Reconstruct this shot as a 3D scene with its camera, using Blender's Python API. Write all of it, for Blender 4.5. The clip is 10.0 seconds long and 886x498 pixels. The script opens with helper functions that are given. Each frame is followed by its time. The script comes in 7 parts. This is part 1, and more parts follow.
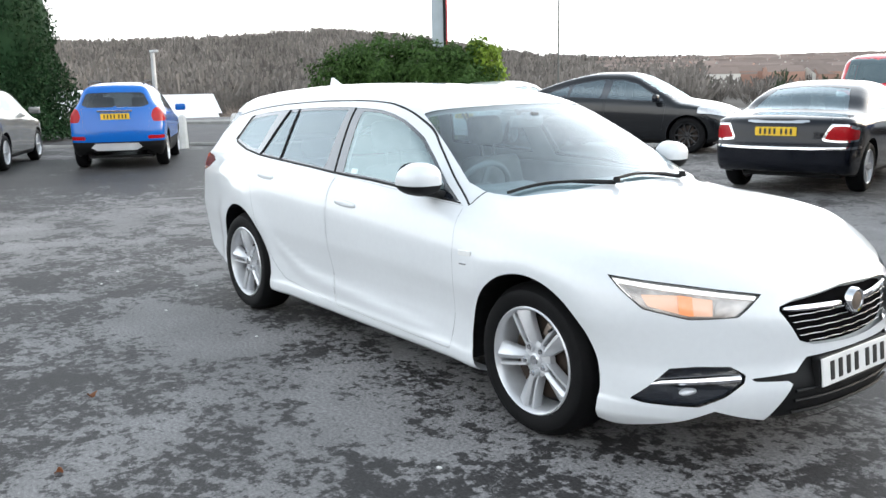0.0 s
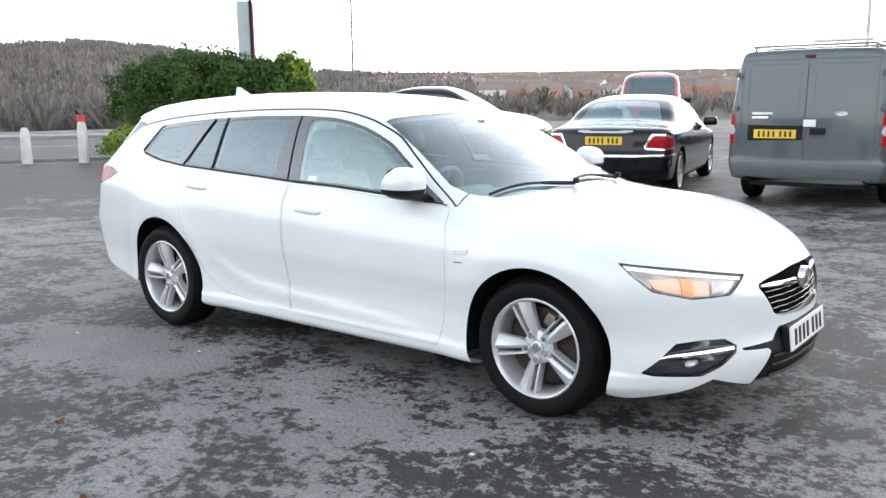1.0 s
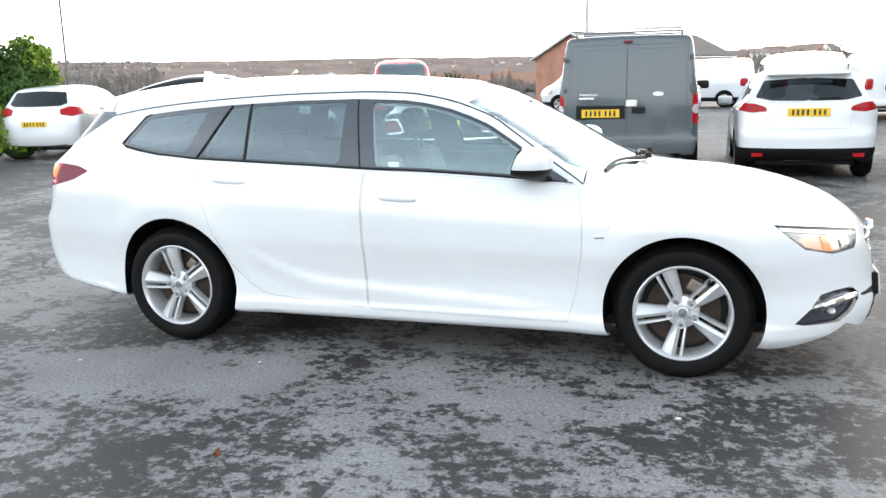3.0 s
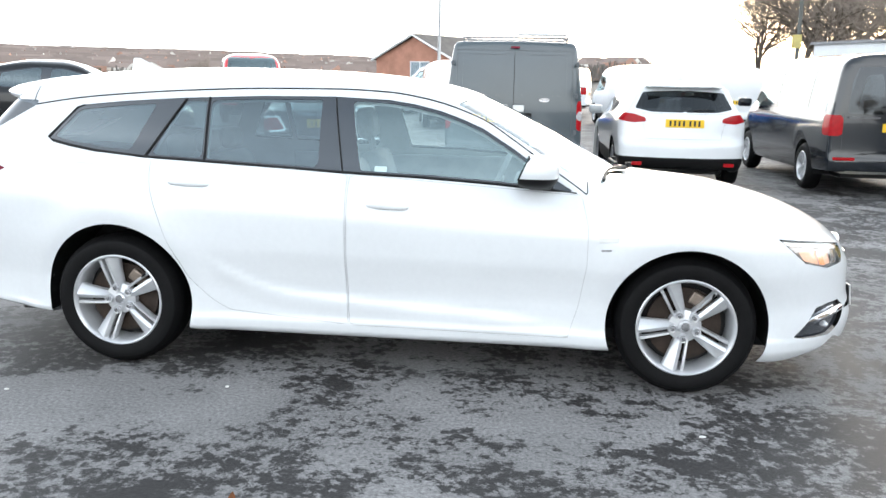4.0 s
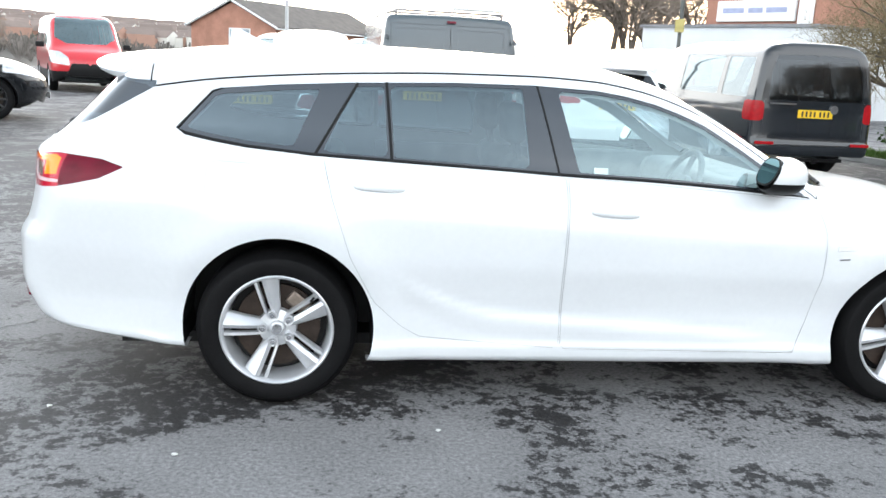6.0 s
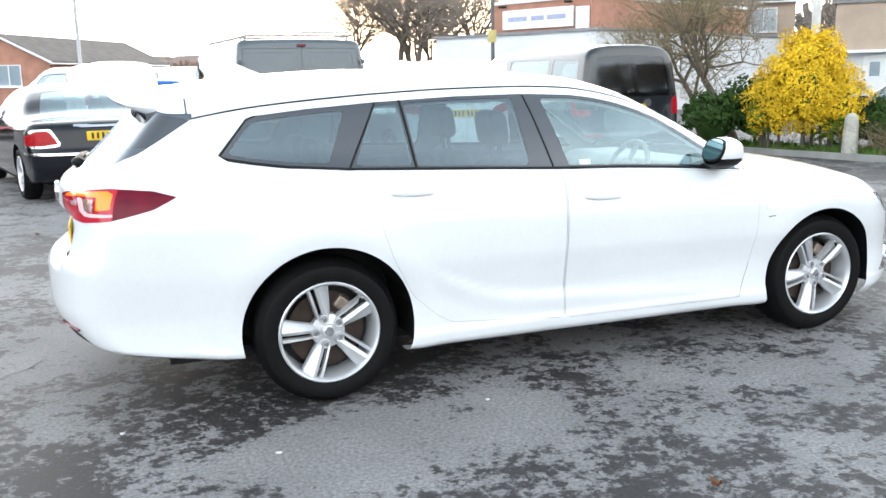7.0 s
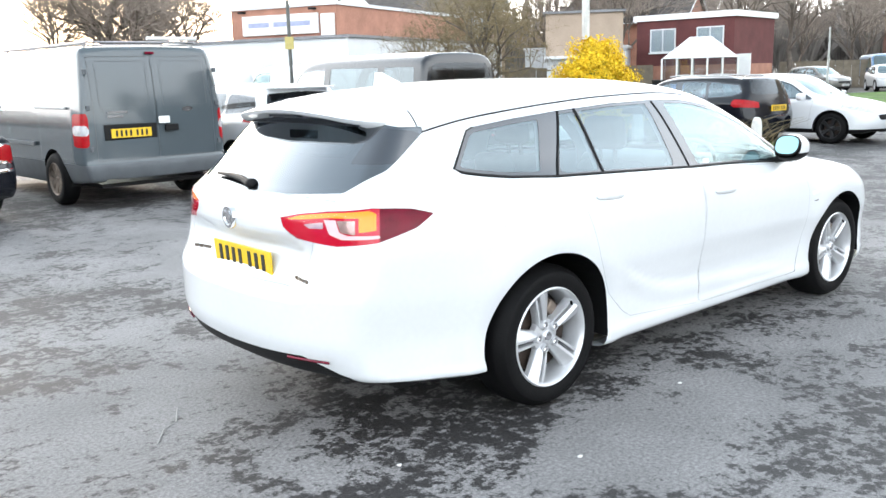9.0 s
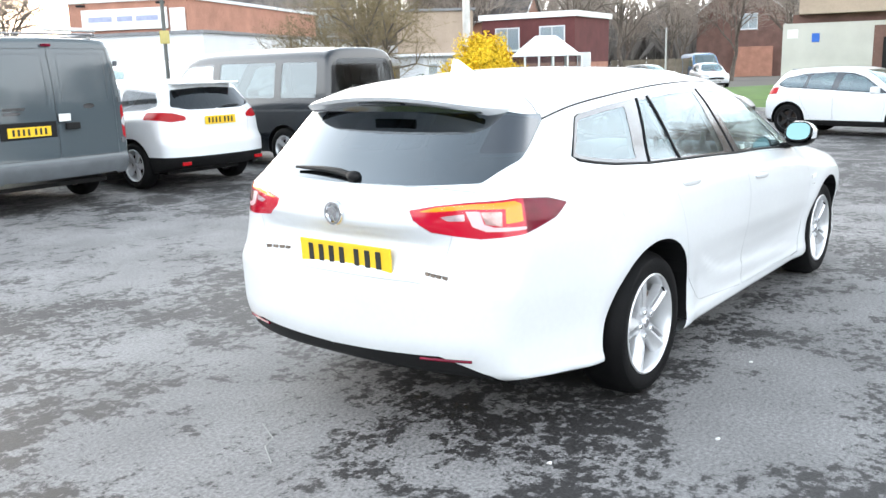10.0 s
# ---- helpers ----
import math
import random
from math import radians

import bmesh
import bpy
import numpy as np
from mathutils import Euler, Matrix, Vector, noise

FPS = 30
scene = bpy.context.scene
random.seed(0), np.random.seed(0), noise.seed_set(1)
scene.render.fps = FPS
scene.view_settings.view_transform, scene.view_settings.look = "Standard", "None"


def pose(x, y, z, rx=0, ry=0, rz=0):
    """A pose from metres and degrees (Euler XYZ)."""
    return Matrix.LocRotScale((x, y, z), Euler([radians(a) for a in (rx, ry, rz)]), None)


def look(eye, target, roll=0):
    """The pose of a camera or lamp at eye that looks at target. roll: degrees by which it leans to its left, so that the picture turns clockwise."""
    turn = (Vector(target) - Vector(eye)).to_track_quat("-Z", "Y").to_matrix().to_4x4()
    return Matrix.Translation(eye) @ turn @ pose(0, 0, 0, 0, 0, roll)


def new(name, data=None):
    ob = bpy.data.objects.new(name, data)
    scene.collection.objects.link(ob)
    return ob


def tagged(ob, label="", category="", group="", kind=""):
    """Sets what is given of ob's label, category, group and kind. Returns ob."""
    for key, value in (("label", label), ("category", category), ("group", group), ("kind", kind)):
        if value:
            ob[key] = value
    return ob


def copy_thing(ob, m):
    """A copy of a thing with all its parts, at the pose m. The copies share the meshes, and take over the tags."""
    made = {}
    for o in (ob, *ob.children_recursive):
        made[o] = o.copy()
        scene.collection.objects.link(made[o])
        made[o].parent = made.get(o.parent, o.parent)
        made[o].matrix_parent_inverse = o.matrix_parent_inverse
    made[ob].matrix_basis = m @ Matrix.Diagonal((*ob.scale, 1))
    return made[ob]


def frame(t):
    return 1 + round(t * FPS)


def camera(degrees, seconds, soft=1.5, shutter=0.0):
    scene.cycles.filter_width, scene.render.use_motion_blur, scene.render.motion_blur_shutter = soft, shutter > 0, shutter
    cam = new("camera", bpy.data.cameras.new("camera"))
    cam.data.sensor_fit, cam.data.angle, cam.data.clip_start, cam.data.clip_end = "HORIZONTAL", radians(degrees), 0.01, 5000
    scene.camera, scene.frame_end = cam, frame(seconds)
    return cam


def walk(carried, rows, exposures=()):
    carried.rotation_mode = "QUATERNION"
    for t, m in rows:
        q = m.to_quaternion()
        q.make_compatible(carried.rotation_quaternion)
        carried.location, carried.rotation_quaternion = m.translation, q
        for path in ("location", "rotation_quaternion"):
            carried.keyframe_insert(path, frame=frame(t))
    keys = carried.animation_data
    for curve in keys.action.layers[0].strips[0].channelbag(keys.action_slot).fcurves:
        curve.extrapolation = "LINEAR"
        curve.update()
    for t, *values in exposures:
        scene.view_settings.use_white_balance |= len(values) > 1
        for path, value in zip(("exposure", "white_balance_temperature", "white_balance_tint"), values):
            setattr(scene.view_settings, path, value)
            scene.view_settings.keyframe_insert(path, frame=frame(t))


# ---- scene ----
cam = camera(54.2, 10.0)
PATH = [
    (0, (4.005, -3.312, 1.501), (2.439, -2.126, 1.125), -1.1),
    (0.5, (3.778, -3.781, 1.495), (2.397, -2.384, 1.119), -0.1),
    (1, (3.444, -4.145, 1.483), (2.229, -2.596, 1.132), -0.8),
    (1.5, (3.018, -4.545, 1.507), (1.962, -2.881, 1.167), -0.7),
    (2, (2.559, -4.788, 1.472), (1.644, -3.042, 1.135), -0.5),
    (2.5, (2.073, -5.021, 1.462), (1.323, -3.198, 1.126), -1.1),
    (2.7, (1.873, -5.062, 1.47), (1.177, -3.227, 1.087), -1.3),
    (3.8, (0.855, -5.03, 1.479), (0.551, -3.09, 1.101), -0.2),
    (4, (0.707, -4.951, 1.481), (0.487, -3.002, 1.091), 1.1),
    (4.5, (0.345, -4.631, 1.496), (0.258, -2.671, 1.107), 1.9),
    (5, (-0.134, -4.366, 1.493), (-0.029, -2.408, 1.095), 1.7),
    (5.5, (-0.66, -4.253, 1.47), (-0.476, -2.307, 1.047), 2.6),
    (5.7, (-0.871, -4.286, 1.487), (-0.687, -2.344, 1.044), 2.8),
    (6.8, (-2.039, -4.592, 1.482), (-1.419, -2.734, 1.077), 0.2),
    (7, (-2.277, -4.606, 1.472), (-1.578, -2.773, 1.078), -0.9),
    (7.5, (-2.817, -4.516, 1.482), (-1.889, -2.787, 1.094), 1.5),
    (8, (-3.332, -4.233, 1.528), (-2.293, -2.563, 1.166), -1.2),
    (8.5, (-3.877, -3.927, 1.537), (-2.689, -2.362, 1.163), -1.6),
    (9, (-4.299, -3.477, 1.537), (-3.015, -1.994, 1.142), -1.5),
    (9.5, (-4.728, -2.996, 1.539), (-3.317, -1.635, 1.144), 0.2),
    (10, (-5.028, -2.512, 1.512), (-3.485, -1.307, 1.105), -1.5),
]
walk(cam, [(t, look(eye, target, roll)) for t, eye, target, roll in PATH], ((0, 0.93), (2.5, 1.16), (4.5, 1.28), (8, 1.42), (10, 1.52)))
# ---- light ----
world = bpy.data.worlds.new("overcast_sky")
scene.world = world
world.use_nodes = True
wn, wl = world.node_tree.nodes, world.node_tree.links
sky = wn.new("ShaderNodeTexSky")
sky.sky_type = "NISHITA"
sky.sun_disc = False
SUN_ELEVATION, SUN_AZIMUTH = radians(7), radians(73)
sky.sun_elevation, sky.sun_rotation = SUN_ELEVATION, radians(90) - SUN_AZIMUTH
sky.air_density, sky.dust_density = 1.0, 3.0
wl.new(sky.outputs[0], wn["Background"].inputs["Color"])
wn["Background"].inputs["Strength"].default_value = 0.05
# the closed cloud cover that scatters the light evenly
cloud, both, veil, spread, tone = wn.new("ShaderNodeBackground"), wn.new("ShaderNodeAddShader"), wn.new("ShaderNodeTexNoise"), wn.new("ShaderNodeTexCoord"), wn.new("ShaderNodeValToRGB")
veil.inputs["Scale"].default_value, veil.inputs["Detail"].default_value = 1.6, 3
tone.color_ramp.elements[0].position, tone.color_ramp.elements[0].color = 0.3, (0.80, 0.86, 0.92, 1)
tone.color_ramp.elements[1].position, tone.color_ramp.elements[1].color = 0.7, (1.0, 1.0, 1.0, 1)
wl.new(spread.outputs["Generated"], veil.inputs["Vector"])
wl.new(veil.outputs["Fac"], tone.inputs["Fac"])
wl.new(tone.outputs[0], cloud.inputs["Color"])
# late light: a bright band round the horizon under darker blue-grey cloud overhead
split, lift, tinge = wn.new("ShaderNodeSeparateXYZ"), wn.new("ShaderNodeValToRGB"), wn.new("ShaderNodeMixRGB")
wl.new(spread.outputs["Generated"], split.inputs[0])
wl.new(split.outputs["Z"], lift.inputs["Fac"])
bands = lift.color_ramp.elements
bands[0].position, bands[0].color = 0.0, (1.0, 0.99, 0.97, 1)
bands[1].position, bands[1].color = 1.0, (0.23, 0.255, 0.275, 1)
for at, col in ((0.45, (0.92, 0.94, 0.96, 1)), (0.72, (0.41, 0.445, 0.47, 1))):
    bands.new(at).color = col
tinge.blend_type = "MULTIPLY"
tinge.inputs[0].default_value = 1.0
wl.new(tone.outputs[0], tinge.inputs[1])
wl.new(lift.outputs[0], tinge.inputs[2])
# the cloud thins towards the low sun and lets more light through there
aim, lobe, more_light, glowing = wn.new("ShaderNodeVectorMath"), wn.new("ShaderNodeMapRange"), wn.new("ShaderNodeMixRGB"), wn.new("ShaderNodeVectorMath")
aim.operation, glowing.operation = "DOT_PRODUCT", "NORMALIZE"
wl.new(spread.outputs["Generated"], glowing.inputs[0])
wl.new(glowing.outputs[0], aim.inputs[0])
aim.inputs[1].default_value = (math.cos(SUN_AZIMUTH) * math.cos(SUN_ELEVATION), math.sin(SUN_AZIMUTH) * math.cos(SUN_ELEVATION), math.sin(SUN_ELEVATION))
lobe.interpolation_type = "SMOOTHSTEP"
lobe.inputs["From Min"].default_value, lobe.inputs["From Max"].default_value = 0.0, 1.0
lobe.inputs["To Min"].default_value, lobe.inputs["To Max"].default_value = 0.95, 1.45
wl.new(aim.outputs["Value"], lobe.inputs["Value"])
more_light.blend_type = "MULTIPLY"
more_light.inputs[0].default_value = 1.0
wl.new(tinge.outputs[0], more_light.inputs[1])
wl.new(lobe.outputs[0], more_light.inputs[2])
wl.new(more_light.outputs[0], cloud.inputs["Color"])
cloud.inputs["Strength"].default_value = 1.5
wl.new(wn["Background"].outputs[0], both.inputs[0])
wl.new(cloud.outputs[0], both.inputs[1])
wl.new(both.outputs[0], wn["World Output"].inputs["Surface"])
sun = new("sun", bpy.data.lights.new("sun", "SUN"))
sun.data.energy, sun.data.angle, sun.data.color = 0.6, radians(20), (1.0, 0.84, 0.68)
sun.matrix_world = look((0, 0, 0), (-math.cos(SUN_AZIMUTH) * math.cos(SUN_ELEVATION), -math.sin(SUN_AZIMUTH) * math.cos(SUN_ELEVATION), -math.sin(SUN_ELEVATION)))


# ---- materials ----
def nodes_of(name):
    m = bpy.data.materials.new(name)
    m.use_nodes = True
    n, l = m.node_tree.nodes, m.node_tree.links
    return m, n, l, n["Principled BSDF"]


def plain(name, color, rough=0.5, metal=0.0, coat=0.0, var=0.12, scale=6.0, bump=0.0, fine=60.0, rand=0.0, island=0.0, spec=0.5):
    """A surface with two scales of tone variation, optional relief and optional change from piece to piece."""
    m, n, l, b = nodes_of(name)
    b.inputs["Roughness"].default_value, b.inputs["Metallic"].default_value = rough, metal
    b.inputs["Coat Weight"].default_value, b.inputs["Coat Roughness"].default_value = coat, 0.04
    b.inputs["Specular IOR Level"].default_value = spec
    tc = n.new("ShaderNodeTexCoord")
    big, small = n.new("ShaderNodeTexNoise"), n.new("ShaderNodeTexNoise")
    big.inputs["Scale"].default_value, small.inputs["Scale"].default_value = scale, fine
    big.inputs["Detail"].default_value = 4
    l.new(tc.outputs["Object"], big.inputs["Vector"])
    l.new(tc.outputs["Object"], small.inputs["Vector"])
    add = n.new("ShaderNodeMath")
    add.operation = "MULTIPLY_ADD"
    add.inputs[1].default_value = 0.4
    l.new(small.outputs["Fac"], add.inputs[0])
    l.new(big.outputs["Fac"], add.inputs[2])
    last = add.outputs[0]
    for amount, kind in ((rand, "ShaderNodeObjectInfo"), (island, "ShaderNodeNewGeometry")):
        if amount:
            r = n.new(kind)
            more = n.new("ShaderNodeMath")
            more.operation = "MULTIPLY_ADD"
            more.inputs[1].default_value = amount
            l.new(r.outputs["Random"] if kind == "ShaderNodeObjectInfo" else r.outputs["Random Per Island"], more.inputs[0])
            l.new(last, more.inputs[2])
            last = more.outputs[0]
    ramp = n.new("ShaderNodeMapRange")
    hi = 0.95 + rand + island
    ramp.inputs["From Min"].default_value, ramp.inputs["From Max"].default_value = 0.45, hi
    ramp.inputs["To Min"].default_value, ramp.inputs["To Max"].default_value = 1 - var, 1 + var
    l.new(last, ramp.inputs["Value"])
    mul = n.new("ShaderNodeVectorMath")
    mul.operation = "SCALE"
    mul.inputs[0].default_value = color
    l.new(ramp.outputs[0], mul.inputs["Scale"])
    l.new(mul.outputs[0], b.inputs["Base Color"])
    if bump:
        bp = n.new("ShaderNodeBump")
        bp.inputs["Strength"].default_value, bp.inputs["Distance"].default_value = bump, 0.01
        l.new(small.outputs["Fac"], bp.inputs["Height"])
        l.new(bp.outputs[0], b.inputs["Normal"])
    return m


def paint(name, color, rough=0.28, metal=0.0, var=0.04, coat=0.8, spec=0.5):
    return plain(name, color, rough, metal, coat, var, 1.5, 0.0, 40, spec=spec)


def glass(name, tint, gloss=1.5, sheen=(0.95, 0.98, 1.0)):
    """Thin automotive glass: a tinted clear pane with a mirror reflection that grows at a glancing angle."""
    m = bpy.data.materials.new(name)
    m.use_nodes = True
    n, l = m.node_tree.nodes, m.node_tree.links
    n.remove(n["Principled BSDF"])
    t, g, mix, lw, pw, fr = n.new("ShaderNodeBsdfTransparent"), n.new("ShaderNodeBsdfGlossy"), n.new("ShaderNodeMixShader"), n.new("ShaderNodeLayerWeight"), n.new("ShaderNodeMath"), n.new("ShaderNodeMath")
    t.inputs["Color"].default_value = (*tint, 1)
    g.inputs["Roughness"].default_value = 0.01
    g.inputs["Color"].default_value = (*sheen, 1)
    head_on = ((gloss - 1) / (gloss + 1)) ** 2
    pw.operation, fr.operation = "POWER", "MULTIPLY_ADD"
    pw.inputs[1].default_value, fr.inputs[1].default_value, fr.inputs[2].default_value = 5.0, 1 - head_on, head_on
    lw.inputs["Blend"].default_value = 0.5
    l.new(lw.outputs["Facing"], pw.inputs[0])
    l.new(pw.outputs[0], fr.inputs[0])
    l.new(fr.outputs[0], mix.inputs[0])
    l.new(t.outputs[0], mix.inputs[1])
    l.new(g.outputs[0], mix.inputs[2])
    l.new(mix.outputs[0], n["Material Output"].inputs["Surface"])
    return m


def glow(name, color, power, base=None):
    m, n, l, b = nodes_of(name)
    b.inputs["Base Color"].default_value = (*(base or color), 1)
    b.inputs["Emission Color"].default_value = (*color, 1)
    b.inputs["Emission Strength"].default_value = power
    b.inputs["Roughness"].default_value = 0.15
    b.inputs["Coat Weight"].default_value = 0.6
    return m


WHITE = paint("white_paint", (0.68, 0.70, 0.72))
VOID = plain("grille_void", (0.004, 0.004, 0.0045), 0.95, var=0.2, spec=0.02)
SEAM = plain("panel_seam", (0.46, 0.47, 0.48), 0.8)
BLACK = plain("black_plastic", (0.007, 0.007, 0.0075), 0.55, var=0.2, bump=0.05, fine=300, spec=0.25)
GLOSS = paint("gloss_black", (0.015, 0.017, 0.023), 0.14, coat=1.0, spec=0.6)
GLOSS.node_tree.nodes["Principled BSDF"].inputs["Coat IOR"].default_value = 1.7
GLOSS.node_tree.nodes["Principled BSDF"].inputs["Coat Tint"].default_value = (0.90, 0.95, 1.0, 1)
RUBBER = plain("tyre_rubber", (0.0045, 0.0045, 0.005), 0.65, var=0.3, scale=9, bump=0.15, fine=120, spec=0.14)
ALLOY = plain("silver_alloy", (0.60, 0.61, 0.63), 0.32, 0.5, 0.3, 0.06, 12)
STEEL = plain("worn_steel", (0.22, 0.18, 0.15), 0.5, 0.8, 0, 0.35, 14, 0.1, 90)
DISC = plain("rusty_disc", (0.034, 0.022, 0.016), 0.6, 0.4, 0, 0.4, 14, 0.1, 90)
CHROME = plain("chrome", (0.8, 0.8, 0.82), 0.08, 1.0, 0, 0.03)
CABIN = plain("dark_trim", (0.185, 0.195, 0.20), 0.75, var=0.25, scale=8, bump=0.1, fine=200)
SEAT = plain("seat_cloth", (0.155, 0.16, 0.165), 0.9, var=0.3, scale=10, bump=0.2, fine=260)
LINER = plain("headliner", (0.40, 0.42, 0.43), 0.9, var=0.1)
GLASS = glass("clear_glass", (0.90, 1.0, 0.99), 3.0, (0.80, 0.97, 1.0))
SCREEN = glass("windscreen_glass", (0.72, 0.86, 0.90), 2.4, (0.92, 0.97, 1.0))
TINT = glass("tinted_glass", (0.36, 0.46, 0.48), 2.6, (0.80, 0.93, 1.0))
DARK = glass("privacy_glass", (0.06, 0.065, 0.07), 1.7, (0.88, 0.94, 1.0))
REARGLASS = glass("rear_privacy_glass", (0.06, 0.065, 0.07), 2.5, (0.86, 0.93, 1.0))
PRIVACY = glass("smoked_glass", (0.16, 0.20, 0.21), 2.2, (0.86, 0.95, 1.0))
RED = plain("red_lens", (0.34, 0.006, 0.010), 0.22, 0, 0.05, 0.2, 20, spec=0.2)
DEEP = plain("dark_red_lens", (0.13, 0.003, 0.018), 0.15, 0, 0.1, 0.35, 14, spec=0.25)
CLEAR = plain("clear_lens", (0.55, 0.56, 0.58), 0.12, 0.3, 0.8, 0.25, 25)
YELLOW = plain("yellow_plate", (0.78, 0.50, 0.02), 0.4, var=0.08, scale=12)
PLATE = plain("white_plate", (0.75, 0.75, 0.74), 0.4, var=0.06, scale=12)
INK = plain("black_print", (0.015, 0.015, 0.015), 0.5)


# ---- mesh tools ----
def mesh_of(name, V, F, mats, N=None, smooth=True, slots=None):
    me = bpy.data.meshes.new(name)
    me.from_pydata([tuple(v) for v in V], [], [tuple(f) for f in F])
    for m in mats if isinstance(mats, (list, tuple)) else [mats]:
        me.materials.append(m)
    if slots is not None:
        me.polygons.foreach_set("material_index", slots)
    if smooth:
        me.polygons.foreach_set("use_smooth", [True] * len(me.polygons))
    me.update()
    if N is not None:
        me.normals_split_custom_set_from_vertices([tuple(n) for n in N])
    return me


def child(name, me, parent, label="", at=None):
    ob = new(name, me)
    if parent is not None:
        ob.parent = parent
    if at is not None:
        ob.matrix_basis = at
    return tagged(ob, label)


def part(name, bm, material, parent, label="", smooth=False, at=None):
    """Links a bmesh as one mesh object under a thing or under a part."""
    me = bpy.data.meshes.new(name)
    bmesh.ops.recalc_face_normals(bm, faces=bm.faces)
    bm.to_mesh(me)
    bm.free()
    me.materials.append(material)
    if smooth:
        me.polygons.foreach_set("use_smooth", [True] * len(me.polygons))
        me.set_sharp_from_angle(angle=radians(40))
    return child(name, me, parent, label, at)


def thing(name, label, category, m=None, group="", kind=""):
    ob = new(name)
    if m is not None:
        ob.matrix_basis = m
    return tagged(ob, label, category, group, kind)


def add_box(bm, x0, x1, y0, y1, z0, z1, bevel=0.0, m=None, seg=2):
    r = bmesh.ops.create_cube(bm, size=1.0)
    vs = r["verts"]
    for v in vs:
        v.co = ((x0 + x1) / 2 + v.co.x * (x1 - x0), (y0 + y1) / 2 + v.co.y * (y1 - y0), (z0 + z1) / 2 + v.co.z * (z1 - z0))
    if bevel:
        es = {e for v in vs for e in v.link_edges}
        out = bmesh.ops.bevel(bm, geom=list(es), offset=bevel, segments=seg, affect="EDGES", profile=0.5)
        vs = list({v for f in out["faces"] for v in f.verts} | {v for v in vs if v.is_valid})
    if m is not None:
        bmesh.ops.transform(bm, matrix=m, verts=vs)
    return vs


def box(x0, x1, y0, y1, z0, z1, bevel=0.0, m=None, seg=2):
    bm = bmesh.new()
    add_box(bm, x0, x1, y0, y1, z0, z1, bevel, m, seg)
    return bm


def add_tube(bm, a, b, r0, r1=None, n=10, caps=True):
    a, b = Vector(a), Vector(b)
    r1 = r0 if r1 is None else r1
    q = (b - a).to_track_quat("Z", "Y")
    rings = []
    for p, r in ((a, r0), (b, r1)):
        rings.append([bm.verts.new(p + q @ Vector((r * math.cos(k * math.tau / n), r * math.sin(k * math.tau / n), 0))) for k in range(n)])
    for k in range(n):
        bm.faces.new((rings[0][k], rings[0][(k + 1) % n], rings[1][(k + 1) % n], rings[1][k]))
    if caps:
        bm.faces.new(rings[0][::-1])
        bm.faces.new(rings[1])


def tube(a, b, r0, r1=None, n=10):
    bm = bmesh.new()
    add_tube(bm, a, b, r0, r1, n)
    return bm


def lathe(profile, n=48, closed=False):
    """Turns (radius, y) points round the Y axis."""
    bm = bmesh.new()
    rings = [[bm.verts.new((r * math.cos(k * math.tau / n), y, r * math.sin(k * math.tau / n))) for k in range(n)] for r, y in profile]
    pairs = list(zip(rings, rings[1:])) + ([(rings[-1], rings[0])] if closed else [])
    for a, b in pairs:
        for k in range(n):
            bm.faces.new((a[k], a[(k + 1) % n], b[(k + 1) % n], b[k]))
    return bm


def prism(points, axis, a, b):
    """A flat outline pushed from a to b along an axis; points are the two other coordinates in order."""
    bm = bmesh.new()
    def place(p, t):
        return {"x": (t, p[0], p[1]), "y": (p[0], t, p[1]), "z": (p[0], p[1], t)}[axis]
    lo, hi = [bm.verts.new(place(p, a)) for p in points], [bm.verts.new(place(p, b)) for p in points]
    bm.faces.new(lo)
    bm.faces.new(hi)
    k = len(points)
    for i in range(k):
        bm.faces.new((lo[i], lo[(i + 1) % k], hi[(i + 1) % k], hi[i]))
    return bm


def sweep(points, r, n=8, flat=1.0):
    """A round bar along a line of points."""
    bm = bmesh.new()
    P = [Vector(p) for p in points]
    rings = []
    for i, p in enumerate(P):
        d = (P[min(i + 1, len(P) - 1)] - P[max(i - 1, 0)]).normalized()
        q = d.to_track_quat("Z", "Y")
        rr = r[i] if isinstance(r, (list, tuple)) else r
        rings.append([bm.verts.new(p + q @ Vector((rr * math.cos(k * math.tau / n), flat * rr * math.sin(k * math.tau / n), 0))) for k in range(n)])
    for a, b in zip(rings, rings[1:]):
        for k in range(n):
            bm.faces.new((a[k], a[(k + 1) % n], b[(k + 1) % n], b[k]))
    bm.faces.new(rings[0][::-1])
    bm.faces.new(rings[-1])
    return bm


# ---- smooth vehicle shells ----
def curve(pts):
    """A smooth line through points, without overshoot."""
    xs, ys = np.array([p[0] for p in pts], float), np.array([p[1] for p in pts], float)
    h = np.diff(xs)
    d = np.diff(ys) / h
    m = np.zeros(len(xs))
    m[0], m[-1] = d[0], d[-1]
    for i in range(1, len(xs) - 1):
        if d[i - 1] * d[i] > 0:
            w1, w2 = 2 * h[i] + h[i - 1], h[i] + 2 * h[i - 1]
            m[i] = (w1 + w2) / (w1 / d[i - 1] + w2 / d[i])

    def f(x):
        x = np.clip(np.asarray(x, float), xs[0], xs[-1])
        i = np.clip(np.searchsorted(xs, x, side="right") - 1, 0, len(xs) - 2)
        t = (x - xs[i]) / h[i]
        return ys[i] * (1 + 2 * t) * (1 - t) ** 2 + m[i] * h[i] * t * (1 - t) ** 2 + ys[i + 1] * t * t * (3 - 2 * t) + m[i + 1] * h[i] * t * t * (t - 1)
    return f


